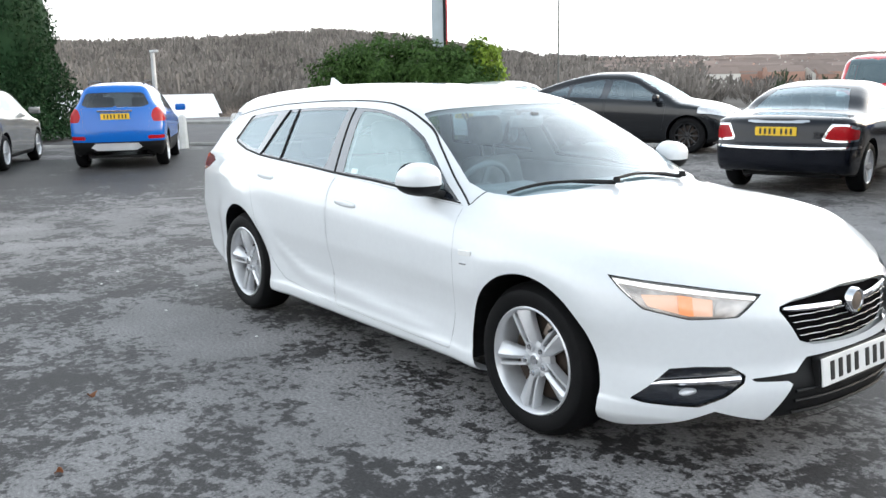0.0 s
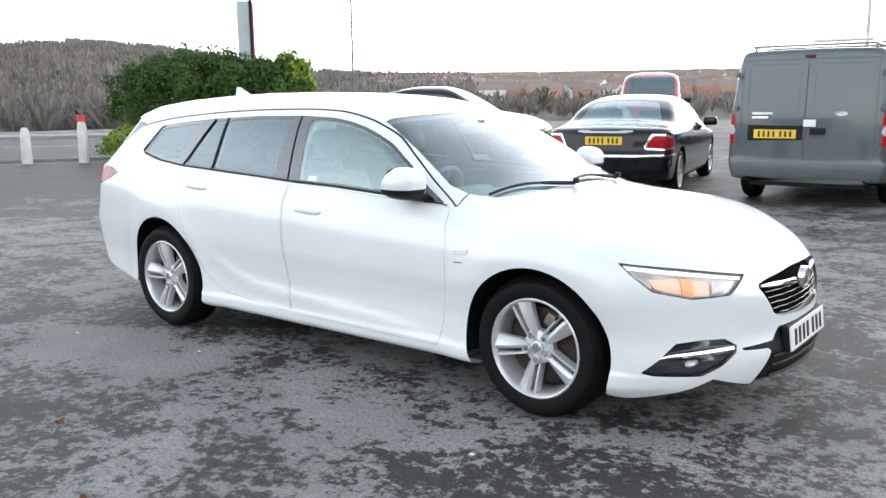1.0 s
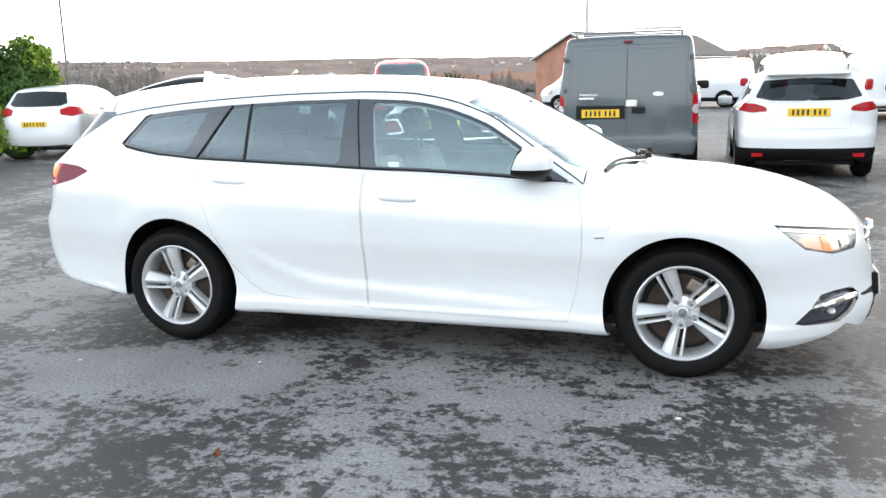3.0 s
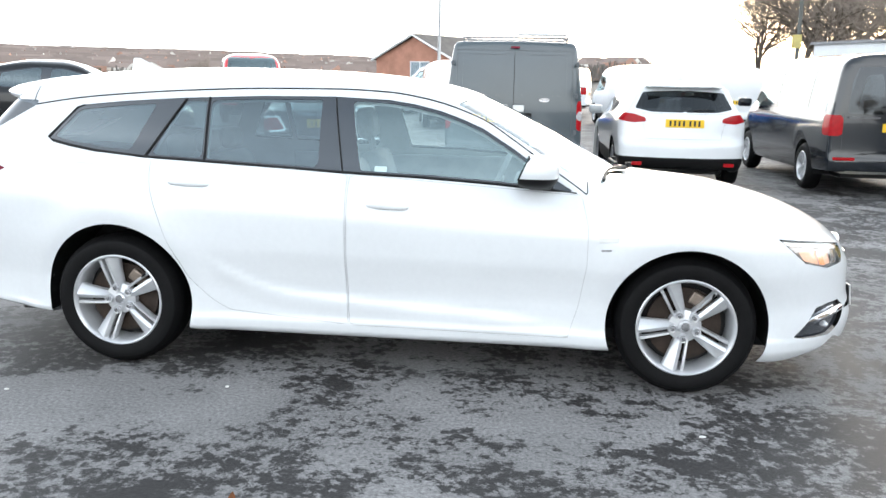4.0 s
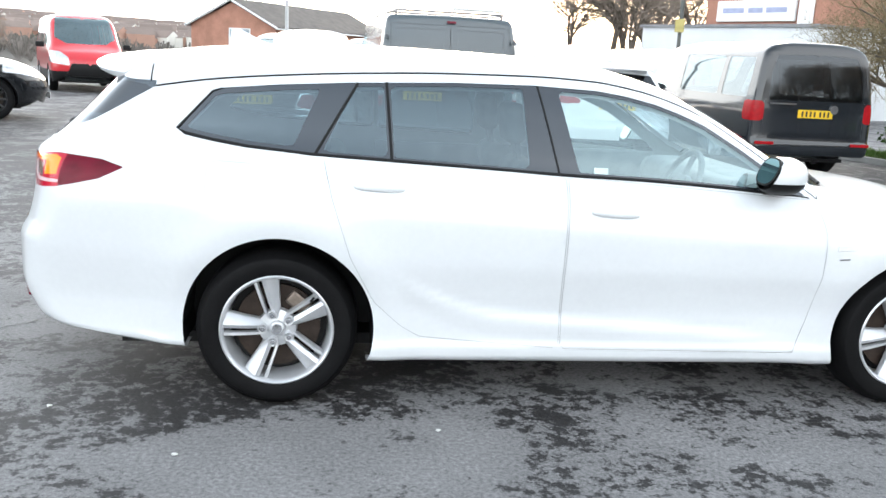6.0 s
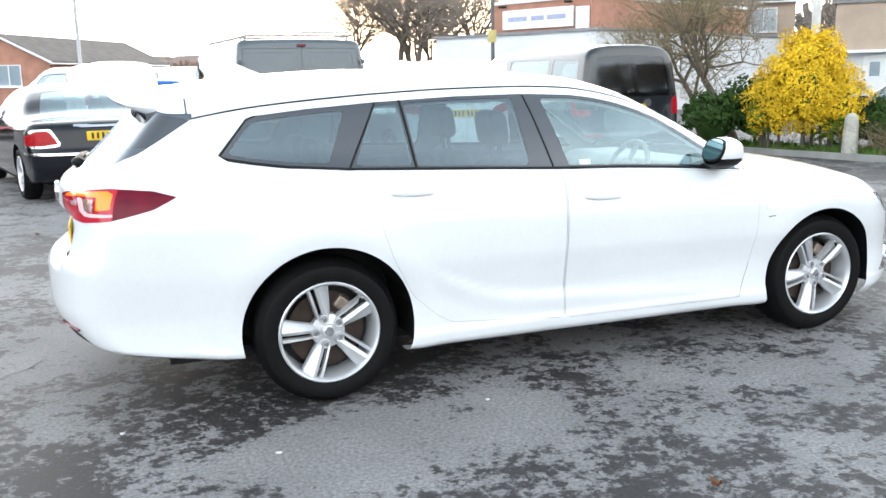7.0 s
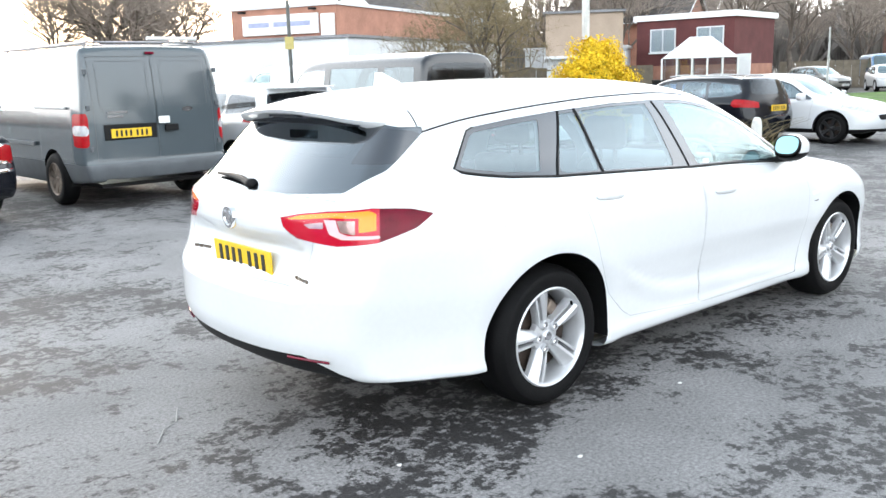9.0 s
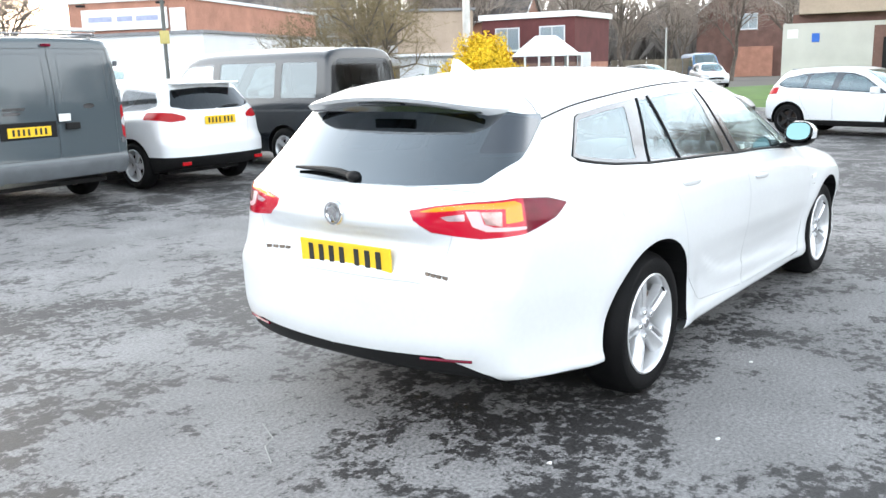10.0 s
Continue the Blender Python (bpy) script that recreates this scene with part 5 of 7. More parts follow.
# ---- ground ----
def asphalt(name, dry, damp, cover, coarse=1.0, patches=()):
    """Asphalt with ragged damp patches: dark and a little glossy where wet, pale and gritty where dry."""
    m, n, l, b = nodes_of(name)
    tc = n.new("ShaderNodeTexCoord")
    def noise_at(scale, detail=4.0, rough=0.6, dist=0.0):
        t = n.new("ShaderNodeTexNoise")
        t.inputs["Scale"].default_value, t.inputs["Detail"].default_value, t.inputs["Roughness"].default_value, t.inputs["Distortion"].default_value = scale, detail, rough, dist
        l.new(tc.outputs["Object"], t.inputs["Vector"])
        return t.outputs["Fac"]
    def blend(a, k, c):
        t = n.new("ShaderNodeMath")
        t.operation = "MULTIPLY_ADD"
        t.inputs[1].default_value = k
        l.new(a, t.inputs[0])
        if c is None:
            t.inputs[2].default_value = 0.0
        else:
            l.new(c, t.inputs[2])
        return t.outputs[0]
    wide, mid, rag, crumb, grit, stone = noise_at(0.36 * coarse, 2), noise_at(1.9 * coarse, 4, 0.6, 0.5), noise_at(6.0 * coarse, 5, 0.7), noise_at(17.0 * coarse, 5, 0.75), noise_at(60, 3), noise_at(240, 2)
    total = blend(wide, 0.46, blend(mid, 0.58, blend(rag, 0.50, blend(crumb, 0.74, None))))
    for px, py, rx, ry, turn, gain in patches:
        mp, ln, mr = n.new("ShaderNodeMapping"), n.new("ShaderNodeVectorMath"), n.new("ShaderNodeMapRange")
        mp.vector_type, ln.operation = "TEXTURE", "LENGTH"
        mp.inputs["Location"].default_value, mp.inputs["Rotation"].default_value, mp.inputs["Scale"].default_value = (px, py, 0), (0, 0, radians(turn)), (rx, ry, 1)
        mr.interpolation_type = "SMOOTHSTEP"
        mr.inputs["From Min"].default_value, mr.inputs["From Max"].default_value, mr.inputs["To Min"].default_value, mr.inputs["To Max"].default_value = 0.35, 1.25, 1.0, 0.0
        l.new(tc.outputs["Object"], mp.inputs["Vector"])
        l.new(mp.outputs[0], ln.inputs[0])
        l.new(ln.outputs["Value"], mr.inputs["Value"])
        total = blend(mr.outputs[0], gain, total)
    wet = n.new("ShaderNodeMapRange")
    wet.interpolation_type = "SMOOTHSTEP"
    wet.inputs["From Min"].default_value, wet.inputs["From Max"].default_value = cover - 0.05, cover + 0.05
    l.new(total, wet.inputs["Value"])
    pale, dark = n.new("ShaderNodeValToRGB"), n.new("ShaderNodeValToRGB")
    for ramp, col in ((pale, dry), (dark, damp)):
        ramp.color_ramp.elements[0].position, ramp.color_ramp.elements[1].position = 0.38, 0.64
        ramp.color_ramp.elements[0].color = (*(0.62 * c for c in col), 1)
        ramp.color_ramp.elements[1].color = (*(1.35 * c for c in col), 1)
        l.new(blend(grit, 0.6, blend(stone, 0.4, None)), ramp.inputs["Fac"])
    mix = n.new("ShaderNodeMixRGB")
    l.new(wet.outputs[0], mix.inputs[0])
    l.new(dark.outputs[0], mix.inputs[1])
    l.new(pale.outputs[0], mix.inputs[2])
    stain = n.new("ShaderNodeMixRGB")
    stain.blend_type = "MULTIPLY"
    stain.inputs[0].default_value = 0.5
    sr = n.new("ShaderNodeValToRGB")
    sr.color_ramp.elements[0].position, sr.color_ramp.elements[0].color = 0.35, (0.6, 0.6, 0.6, 1)
    sr.color_ramp.elements[1].position, sr.color_ramp.elements[1].color = 0.65, (1.2, 1.2, 1.2, 1)
    l.new(noise_at(0.9, 3), sr.inputs["Fac"])
    l.new(mix.outputs[0], stain.inputs[1])
    l.new(sr.outputs[0], stain.inputs[2])
    l.new(stain.outputs[0], b.inputs["Base Color"])
    rg = n.new("ShaderNodeMapRange")
    rg.inputs["To Min"].default_value, rg.inputs["To Max"].default_value = 0.62, 0.88
    l.new(wet.outputs[0], rg.inputs["Value"])
    l.new(rg.outputs[0], b.inputs["Roughness"])
    b.inputs["Specular IOR Level"].default_value = 0.27
    bp = n.new("ShaderNodeBump")
    bp.inputs["Strength"].default_value, bp.inputs["Distance"].default_value = 0.40, 0.004
    l.new(blend(grit, 0.35, blend(stone, 0.65, None)), bp.inputs["Height"])
    l.new(bp.outputs[0], b.inputs["Normal"])
    return m


ASPHALT = asphalt("car_park_asphalt", (0.212, 0.208, 0.209), (0.035, 0.0335, 0.034), 1.157, 1.0,
                  ((-1.15, -1.45, 1.15, 0.42, 6, 0.11), (-1.0, 4.9, 2.8, 2.2, 0, 0.12), (-2.8, 0.2, 0.8, 1.0, 0, 0.07), (1.95, -1.5, 0.85, 0.5, 10, -0.08), (0.75, -1.4, 0.5, 0.35, 0, 0.04), (-4.9, -0.9, 3.0, 1.7, 0, 0.05), (-13.0, 3.0, 4.6, 9.0, 0, -0.16)))
ROAD = asphalt("road_asphalt", (0.10, 0.10, 0.105), (0.05, 0.05, 0.053), 1.125, 0.6)
SCRUB = plain("scrub", (0.105, 0.096, 0.084), 0.95, var=0.45, scale=0.03, bump=0.0, fine=0.4)
GRASS = plain("grass", (0.075, 0.15, 0.02), 0.9, var=0.4, scale=0.8, bump=0.4, fine=40)
KERB = plain("concrete_kerb", (0.28, 0.28, 0.27), 0.85, var=0.2, scale=3, bump=0.2, fine=80)
PAVING = plain("pavement", (0.20, 0.20, 0.195), 0.9, var=0.2, scale=1.2, bump=0.2, fine=60)

skyline = curve([(0, 0.3), (40, 0.3), (60, 0.5), (78, 0.7), (92, 0.9), (104, 1.0), (112, 1.15), (122, 1.15), (130, 1.2), (135, 1.4), (140, 2.05), (145, 2.8), (150, 3.2), (158, 2.85), (165, 2.65), (180, 2.8), (200, 2.0), (260, 0.6), (330, 0.3), (360, 0.3)])


def land(r, az):
    """Height of the land at a distance and a bearing: level car park and road, a valley, then the far slope up to the skyline."""
    west = step(np.asarray(az, float), 84, 100) * (1 - step(np.asarray(az, float), 215, 235))
    crest = 1.45 + 620 * np.tan(np.radians(skyline(az))) - 7
    far = step(r, 150, 620)
    dip = -7.0 * step(r, 44, 85) * west
    back = np.where(r > 620, -(r - 620) * 0.03, 0)
    return np.where(r < 42, 0.0, dip * (1 - far) + np.maximum(crest, 0) * far + back)


rings = [0.0, 3, 6, 9, 12, 16, 20, 25, 30, 36, 42, 50, 60, 72, 88, 110, 140, 180, 220, 260, 300, 340, 380, 420, 460, 500, 540, 580, 620, 700, 900, 1500, 3000]
NA = 180
gv, gf, gs = [(0.0, 0.0, 0.0)], [], []
for r in rings[1:]:
    for k in range(NA):
        az = 360 * k / NA
        gv.append((r * math.cos(radians(az)), r * math.sin(radians(az)), float(land(r, az)) + (1.2 * noise.noise((r * 0.01, k * 0.3, 0)) if r > 150 else 0)))
for k in range(NA):
    gf.append((0, 1 + k, 1 + (k + 1) % NA))
    gs.append(0)
for i in range(len(rings) - 2):
    for k in range(NA):
        a, b = 1 + i * NA, 1 + (i + 1) * NA
        gf.append((a + k, b + k, b + (k + 1) % NA, a + (k + 1) % NA))
        gs.append(0 if rings[i + 2] <= 50 else 1)
tagged(new("ground", mesh_of("ground", gv, gf, [ASPHALT, SCRUB], None, True, gs)), "grey asphalt car park with dark damp patches", kind="structure")


def strip(name, label, a, b, off0, off1, z, mat, thick=0.0):
    """A band along the line a-b, between two offsets to its left."""
    a, b = Vector((*a, 0)), Vector((*b, 0))
    d = (b - a).normalized()
    nrm = Vector((-d.y, d.x, 0))
    bm = bmesh.new()
    lo = [a + nrm * off0, b + nrm * off0, b + nrm * off1, a + nrm * off1]
    f = bm.faces.new([bm.verts.new((p.x, p.y, z)) for p in lo])
    if thick:
        ext = bmesh.ops.extrude_face_region(bm, geom=[f])
        for v in ext["geom"]:
            if isinstance(v, bmesh.types.BMVert):
                v.co.z -= thick
    return tagged(part(name, bm, mat, None, label), kind="structure")


WA, WB = (-24.0, -3.4), (-8.0, 17.0)
strip("road", "grey asphalt road beyond the car park", WA, WB, 2.6, 14.6, 0.006, ROAD)
strip("kerb", "pale concrete kerb edge", WA, (-14.8, 8.35), 1.0, 1.14, 0.07, KERB, 0.06)
strip("kerb", "pale concrete kerb edge", WA, WB, 14.6, 14.75, 0.11, KERB, 0.11)
strip("pavement", "grey pavement across the road", WA, WB, 14.75, 17.0, 0.10, PAVING, 0.1)
LINE = plain("worn_white_line", (0.55, 0.55, 0.53), 0.8, var=0.25, scale=4)
dW = (Vector((*WB, 0)) - Vector((*WA, 0))).normalized()
for k in range(7):
    p = Vector((*WA, 0)) + dW * (1 + 4.2 * k)
    q = p + dW * 2.2
    strip("road_line", "worn white road line", (p.x, p.y), (q.x, q.y), 8.3, 8.42, 0.012, LINE)

# ---- planting ----
LEAF = plain("dark_leaves", (0.045, 0.092, 0.022), 0.6, spec=0.15, var=0.5, scale=1.5, fine=8, island=0.5)
LEAF_Y = plain("yellow_leaves", (0.76, 0.53, 0.03), 0.6, spec=0.15, var=0.35, scale=2.0, fine=9, island=0.6)
LEAF_L = plain("light_leaves", (0.16, 0.24, 0.03), 0.6, spec=0.15, var=0.45, scale=2.0, fine=9, island=0.6)
LEAF_C = plain("conifer_needles", (0.013, 0.038, 0.014), 0.7, spec=0.15, var=0.5, scale=1.0, fine=6, island=0.5)
BARK = plain("bark", (0.13, 0.108, 0.09), 0.9, var=0.35, scale=3, bump=0.3, fine=30)
TWIG = plain("bare_twigs", (0.29, 0.245, 0.21), 0.9, var=0.3, scale=0.6, fine=5, island=0.3)
BLOSSOM = plain("dry_seed_twigs", (0.20, 0.16, 0.09), 0.9, var=0.35, scale=1.5, fine=9, island=0.5)
WOODS = plain("bare_woods", (0.165, 0.150, 0.137), 0.95, var=0.6, scale=0.03, fine=0.6, island=0.35)
WOODS_G = plain("evergreen_woods", (0.045, 0.06, 0.035), 0.95, var=0.4, scale=0.05, fine=0.9, island=0.5)


def leaves(rng, count, size, place):
    """Many small folded leaves; place(rng) gives a point and a rough outward direction."""
    V, F = np.zeros((count * 4, 3)), []
    for i in range(count):
        p, d = place(rng)
        d = Vector(d) + Vector(rng.normal(0, 0.55, 3))
        q = d.to_track_quat("Z", "Y") @ Euler((0, 0, rng.uniform(0, 6.28))).to_quaternion()
        s = size * rng.uniform(0.6, 1.35)
        for k, (a, b, c) in enumerate(((-0.5, 0, 0), (0, -0.28, 0.12), (0.5, 0, 0), (0, 0.28, 0.12))):
            v = q @ Vector((a * s, b * s, c * s))
            V[i * 4 + k] = (p[0] + v.x, p[1] + v.y, p[2] + v.z)
        F.append((i * 4, i * 4 + 1, i * 4 + 2, i * 4 + 3))
    return V, F


def lumpy(seed, c, a, lump=0.28, scale=1.1, low=0.0):
    def place(rng):
        d = rng.normal(0, 1, 3)
        d /= np.linalg.norm(d)
        d[2] = abs(d[2]) if d[2] < low else d[2]
        r = 1 + lump * 1.6 * noise.noise(Vector(d * 2.2 * scale) + Vector((seed * 7.1, 0, 0))) + lump * 0.6 * noise.noise(Vector(d * 6) + Vector((seed, 3, 0)))
        r *= rng.uniform(0.80, 1.03)
        return (c[0] + a[0] * d[0] * r, c[1] + a[1] * d[1] * r, max(c[2] + a[2] * d[2] * r, 0.03)), d
    return place


def bush(name, label, x, y, clumps, mat, count, size, seed, category="bush", core=None, low=-0.2):
    """A shrub: short stems, a dark inner core and many leaves in uneven clumps (dx, dy, z, rx, ry, rz)."""
    ob = thing(name, label, category, pose(x, y, 0))
    rng = np.random.default_rng(seed)
    bm = bmesh.new()
    for k in range(7):
        t = rng.uniform(0, 6.28)
        cl = clumps[k % len(clumps)]
        add_tube(bm, (cl[0] + 0.1 * math.cos(t), cl[1] + 0.1 * math.sin(t), 0), (cl[0] + 0.3 * cl[3] * math.cos(t), cl[1] + 0.3 * cl[4] * math.sin(t), cl[2]), 0.03, 0.012, 6)
    part("stem_clump", bm, BARK, ob)
    for k, cl in enumerate(clumps):
        cV, cF = blob((cl[0], cl[1], cl[2]), (cl[3] * 0.6, cl[4] * 0.6, cl[5] * 0.62), (2, 2), 18, 12)
        cV[:, 2] = np.maximum(cV[:, 2], 0.02)
        solid("inner_foliage", cV, cF, core or LEAF, ob)
        V, F = leaves(rng, count // len(clumps), size, lumpy(seed + k, cl[:3], cl[3:], low=low))
        tagged(child("foliage", mesh_of("foliage", V, F, mat, None, False), ob, ""), kind="stuff")
    return ob


bush("hedge", "large dark green evergreen hedge beside the road", -15.6, 10.1, [(-0.95, -1.0, 1.15, 0.95, 0.95, 1.2), (-0.4, -0.3, 1.4, 1.2, 1.2, 1.35), (0.7, 0.5, 1.35, 1.2, 1.1, 1.3), (1.5, 1.1, 1.15, 0.9, 0.9, 1.15)], LEAF, 26000, 0.095, 3, "hedge")
bush("shrub", "light green spiky shrub at the hedge end", -13.9, 11.7, [(0, 0, 1.5, 0.55, 0.55, 1.1), (-0.2, 0.2, 0.8, 0.6, 0.6, 0.8)], LEAF_L, 2600, 0.16, 5)
bush("ground_cover", "low yellow-green ivy below the hedge", -13.8, 8.9, [(-1.3, -1.2, 0.3, 0.8, 0.8, 0.5), (-0.3, -0.3, 0.35, 0.9, 0.9, 0.55), (0.5, 0.5, 0.4, 0.8, 0.8, 0.75), (1.0, 1.0, 0.3, 0.6, 0.6, 0.5)], LEAF_L, 5200, 0.12, 7)
bush("yellow_shrub", "bright yellow variegated shrub on the verge", 9.3, 7.6, [(0, 0, 1.15, 0.82, 0.82, 0.88), (0.22, -0.30, 0.92, 0.60, 0.60, 0.62), (-0.30, 0.25, 0.95, 0.58, 0.58, 0.66), (0.05, -0.05, 1.62, 0.52, 0.52, 0.48), (-0.25, -0.25, 1.15, 0.55, 0.55, 0.66)], LEAF_Y, 30000, 0.056, 11, core=LEAF, low=-0.85)
bush("variegated_shrub", "yellow-green shoots at the foot of a yellow shrub", 9.3, 7.6, [(-0.45, 0.42, 0.75, 0.36, 0.36, 0.48), (0.30, -0.42, 0.55, 0.40, 0.40, 0.36)], LEAF_L, 4200, 0.06, 12, low=-0.85)
bush("green_shrub", "dark green shrub beside the yellow shrub", 9.25, 8.75, [(0, 0, 0.65, 0.75, 0.75, 0.65), (-0.7, 0.4, 0.5, 0.6, 0.6, 0.55)], LEAF, 4200, 0.10, 13)
bush("low_shrub", "dark green low shrub on the verge", 10.25, 6.75, [(0, 0, 0.45, 0.4, 0.5, 0.5)], LEAF, 1500, 0.09, 14)


def bramble(x, y, seed):
    ob = thing("bramble", "brown leafless bramble on the verge", "bush", pose(x, y, 0))
    rng = np.random.default_rng(seed)
    bm = bmesh.new()
    for k in range(170):
        a, r = rng.uniform(0, 6.28), rng.uniform(0, 0.75)
        p = Vector((r * math.cos(a), r * math.sin(a) * 1.3, 0.02))
        d = Vector((rng.normal(0, 0.45), rng.normal(0, 0.45), 1))
        for i in range(4):
            q = p + d * rng.uniform(0.10, 0.24)
            add_tube(bm, p, q, 0.006 - 0.001 * i, 0.005 - 0.001 * i, 3, False)
            p, d = q, d + Vector((rng.normal(0, 0.5), rng.normal(0, 0.5), -0.15))
    tagged(part("stem_clump", bm, BLOSSOM, ob), kind="stuff")


bramble(9.95, 6.0, 1)
bramble(9.95, 5.15, 2)


def grass_strip(x, y, seed, lx, ly, count, ang):
    rng = np.random.default_rng(seed)
    V, F = [], []
    for i in range(count):
        px, py = rng.uniform(-lx, lx), rng.uniform(-ly, ly)
        h, t, lean = rng.uniform(0.04, 0.13), rng.uniform(0, 6.28), rng.normal(0, 0.05, 2)
        w = 0.008
        V += [(px - w * math.cos(t), py - w * math.sin(t), 0), (px + w * math.cos(t), py + w * math.sin(t), 0), (px + lean[0], py + lean[1], h)]
        F.append((3 * i, 3 * i + 1, 3 * i + 2))
    ob = new("grass", mesh_of("grass", V, F, GRASS, None, False))
    ob.matrix_basis = pose(x, y, 0.09, 0, 0, ang)
    return tagged(ob, "short green grass on the verge", "grass", kind="stuff")


VA, VB = (7.6, 11.5), (9.85, 3.9)
strip("verge", "earth and grass verge between car park and road", VA, VB, 0.0, 1.15, 0.09, plain("verge_earth", (0.075, 0.075, 0.035), 0.95, var=0.4, scale=2, bump=0.4, fine=30), 0.09)
strip("kerb", "grey kerb along the verge", VA, VB, -0.13, 0.0, 0.10, KERB, 0.10)
grass_strip(9.28, 7.85, 4, 3.9, 0.55, 6000, -73.5)

strip("kerb", "pale kerb beyond the side road", (16.9, -8.0), (27.5, 21.0), -0.15, 0.0, 0.11, KERB, 0.11)
strip("verge", "bright green grass beyond the side road", (16.9, -8.0), (27.5, 21.0), -26.0, -0.15, 0.105, GRASS, 0.1)


def bollard(x, y, h, mat, cap=None, w=0.13):
    ob = thing("bollard", "weathered pale concrete bollard" if cap is None else "white concrete bollard with a red cap", "bollard", pose(x, y, 0, 0, 0, 25), "bollards")
    bm = bmesh.new()
    rows = [(0, w), (h * 0.8, w * 0.86), (h * 0.93, w * 0.72), (h, w * 0.42)]
    grid = [[bm.verts.new((r * math.cos(t), r * math.sin(t), z)) for t in np.linspace(0.4, 0.4 + math.tau, 8, False)] for z, r in rows]
    for a, b in zip(grid, grid[1:]):
        for k in range(8):
            bm.faces.new((a[k], a[(k + 1) % 8], b[(k + 1) % 8], b[k]))
    bm.faces.new(grid[-1])
    part("post", bm, mat, ob)
    if cap is not None:
        part("cap", tube((0, 0, h - 0.02), (0, 0, h + 0.12), w * 0.8, w * 0.7, 10), cap, ob, "red reflective cap")
    return ob


STONE = plain("weathered_concrete", (0.42, 0.41, 0.36), 0.9, var=0.3, scale=5, bump=0.3, fine=50)
PALE = plain("white_concrete", (0.62, 0.62, 0.60), 0.85, var=0.15, scale=5, bump=0.2, fine=50)
bollard(9.2, 6.45, 0.75, STONE)
bollard(9.62, 4.28, 0.68, PALE, None, 0.105)
bollard(-17.6, 4.85, 0.85, PALE)
bollard(-17.0, 6.0, 0.85, PALE)
bollard(-16.05, 6.9, 1.0, PALE, plain("red_cap", (0.6, 0.03, 0.03), 0.5))
bollard(1.75, 11.3, 0.8, PALE)


def bare_tree(name, label, x, y, h, seed, spread=0.55, levels=5, trunk=None, mat=TWIG, first=0.3, count=4, fuzz=0.0):
    """A leafless tree: a tapered trunk, limbs that fork again and again, and fine twigs."""
    ob = thing(name, label, "tree", pose(x, y, 0))
    rng = np.random.default_rng(seed)
    wood, twig = bmesh.new(), bmesh.new()
    tips = []

    def grow(p, d, length, r, level):
        steps_n = 3 if level < 2 else 2
        for i in range(steps_n):
            d = (d + Vector(rng.normal(0, 0.16, 3)) + Vector((0, 0, 0.04))).normalized()
            q = p + d * (length / steps_n)
            r2 = r * 0.86
            if level < 4:
                add_tube(wood if level < 3 else twig, p, q, r, r2, 8 if level == 0 else (5 if level < 3 else 3), False)
            else:
                side = d.cross(Vector(rng.normal(0, 1, 3))).normalized() * r * 1.3
                twig.faces.new([twig.verts.new(p - side), twig.verts.new(p + side), twig.verts.new(q)])
            p, r = q, r2
            if level < levels and (i > 0 or level > 0):
                for _ in range(1 if level < 2 else 2):
                    side = Vector(rng.normal(0, 1, 3))
                    nd = (d * (1 - spread) + side.normalized() * spread + Vector((0, 0, 0.10))).normalized()
                    grow(p, nd, length * rng.uniform(0.55, 0.8), r * 0.62, level + 1)
        if level < levels:
            for _ in range(count if level == 0 else 2):
                side = Vector(rng.normal(0, 1, 3))
                nd = (d * (1 - spread * 0.8) + side.normalized() * spread * 0.9).normalized()
                grow(p, nd, length * rng.uniform(0.6, 0.85), r * 0.72, level + 1)
        else:
            tips.append(p)
    grow(Vector((0, 0, -0.05)), Vector((rng.normal(0, 0.05), rng.normal(0, 0.05), 1)), h * first, trunk or h * 0.022, 0)
    part("trunk", wood, BARK, ob, "", True)
    tagged(part("crown", twig, mat, ob, "bare forked twigs"), kind="stuff")
    return ob


# ---- parked vehicles ----
GREY = paint("grey_blue_paint", (0.07, 0.088, 0.10), 0.14, coat=0.5, spec=0.45)
BLUE = paint("bright_blue_paint", (0.003, 0.115, 0.46), 0.22, coat=0.5, spec=0.3)
SILVER = paint("silver_paint", (0.24, 0.235, 0.22), 0.25, 0.3)
BLACKP = paint("black_paint", (0.005, 0.006, 0.010), 0.12, coat=0.2, spec=0.3)
CHARCOAL = paint("charcoal_paint", (0.011, 0.012, 0.014), 0.12, 0.2, coat=0.4, spec=0.4)
REDP = paint("red_paint", (0.55, 0.02, 0.03), 0.3)
DARKRIM = plain("dark_alloy", (0.03, 0.03, 0.032), 0.35, 0.5)
GREYPLASTIC = plain("grey_plastic", (0.09, 0.10, 0.11), 0.6, var=0.15, bump=0.05, fine=200)


def parked(x, y, heading):
    return pose(x, y, 0, 0, 0, heading)


def seats_in(car, x, z, n=2):
    for k in range(n):
        for y in (-0.36, 0.36):
            part("seat", seat_mesh(), SEAT, car, "", True, pose(x - 0.88 * k, y, z))


GALVS = plain("satin_silver", (0.5, 0.5, 0.51), 0.35, 0.4)

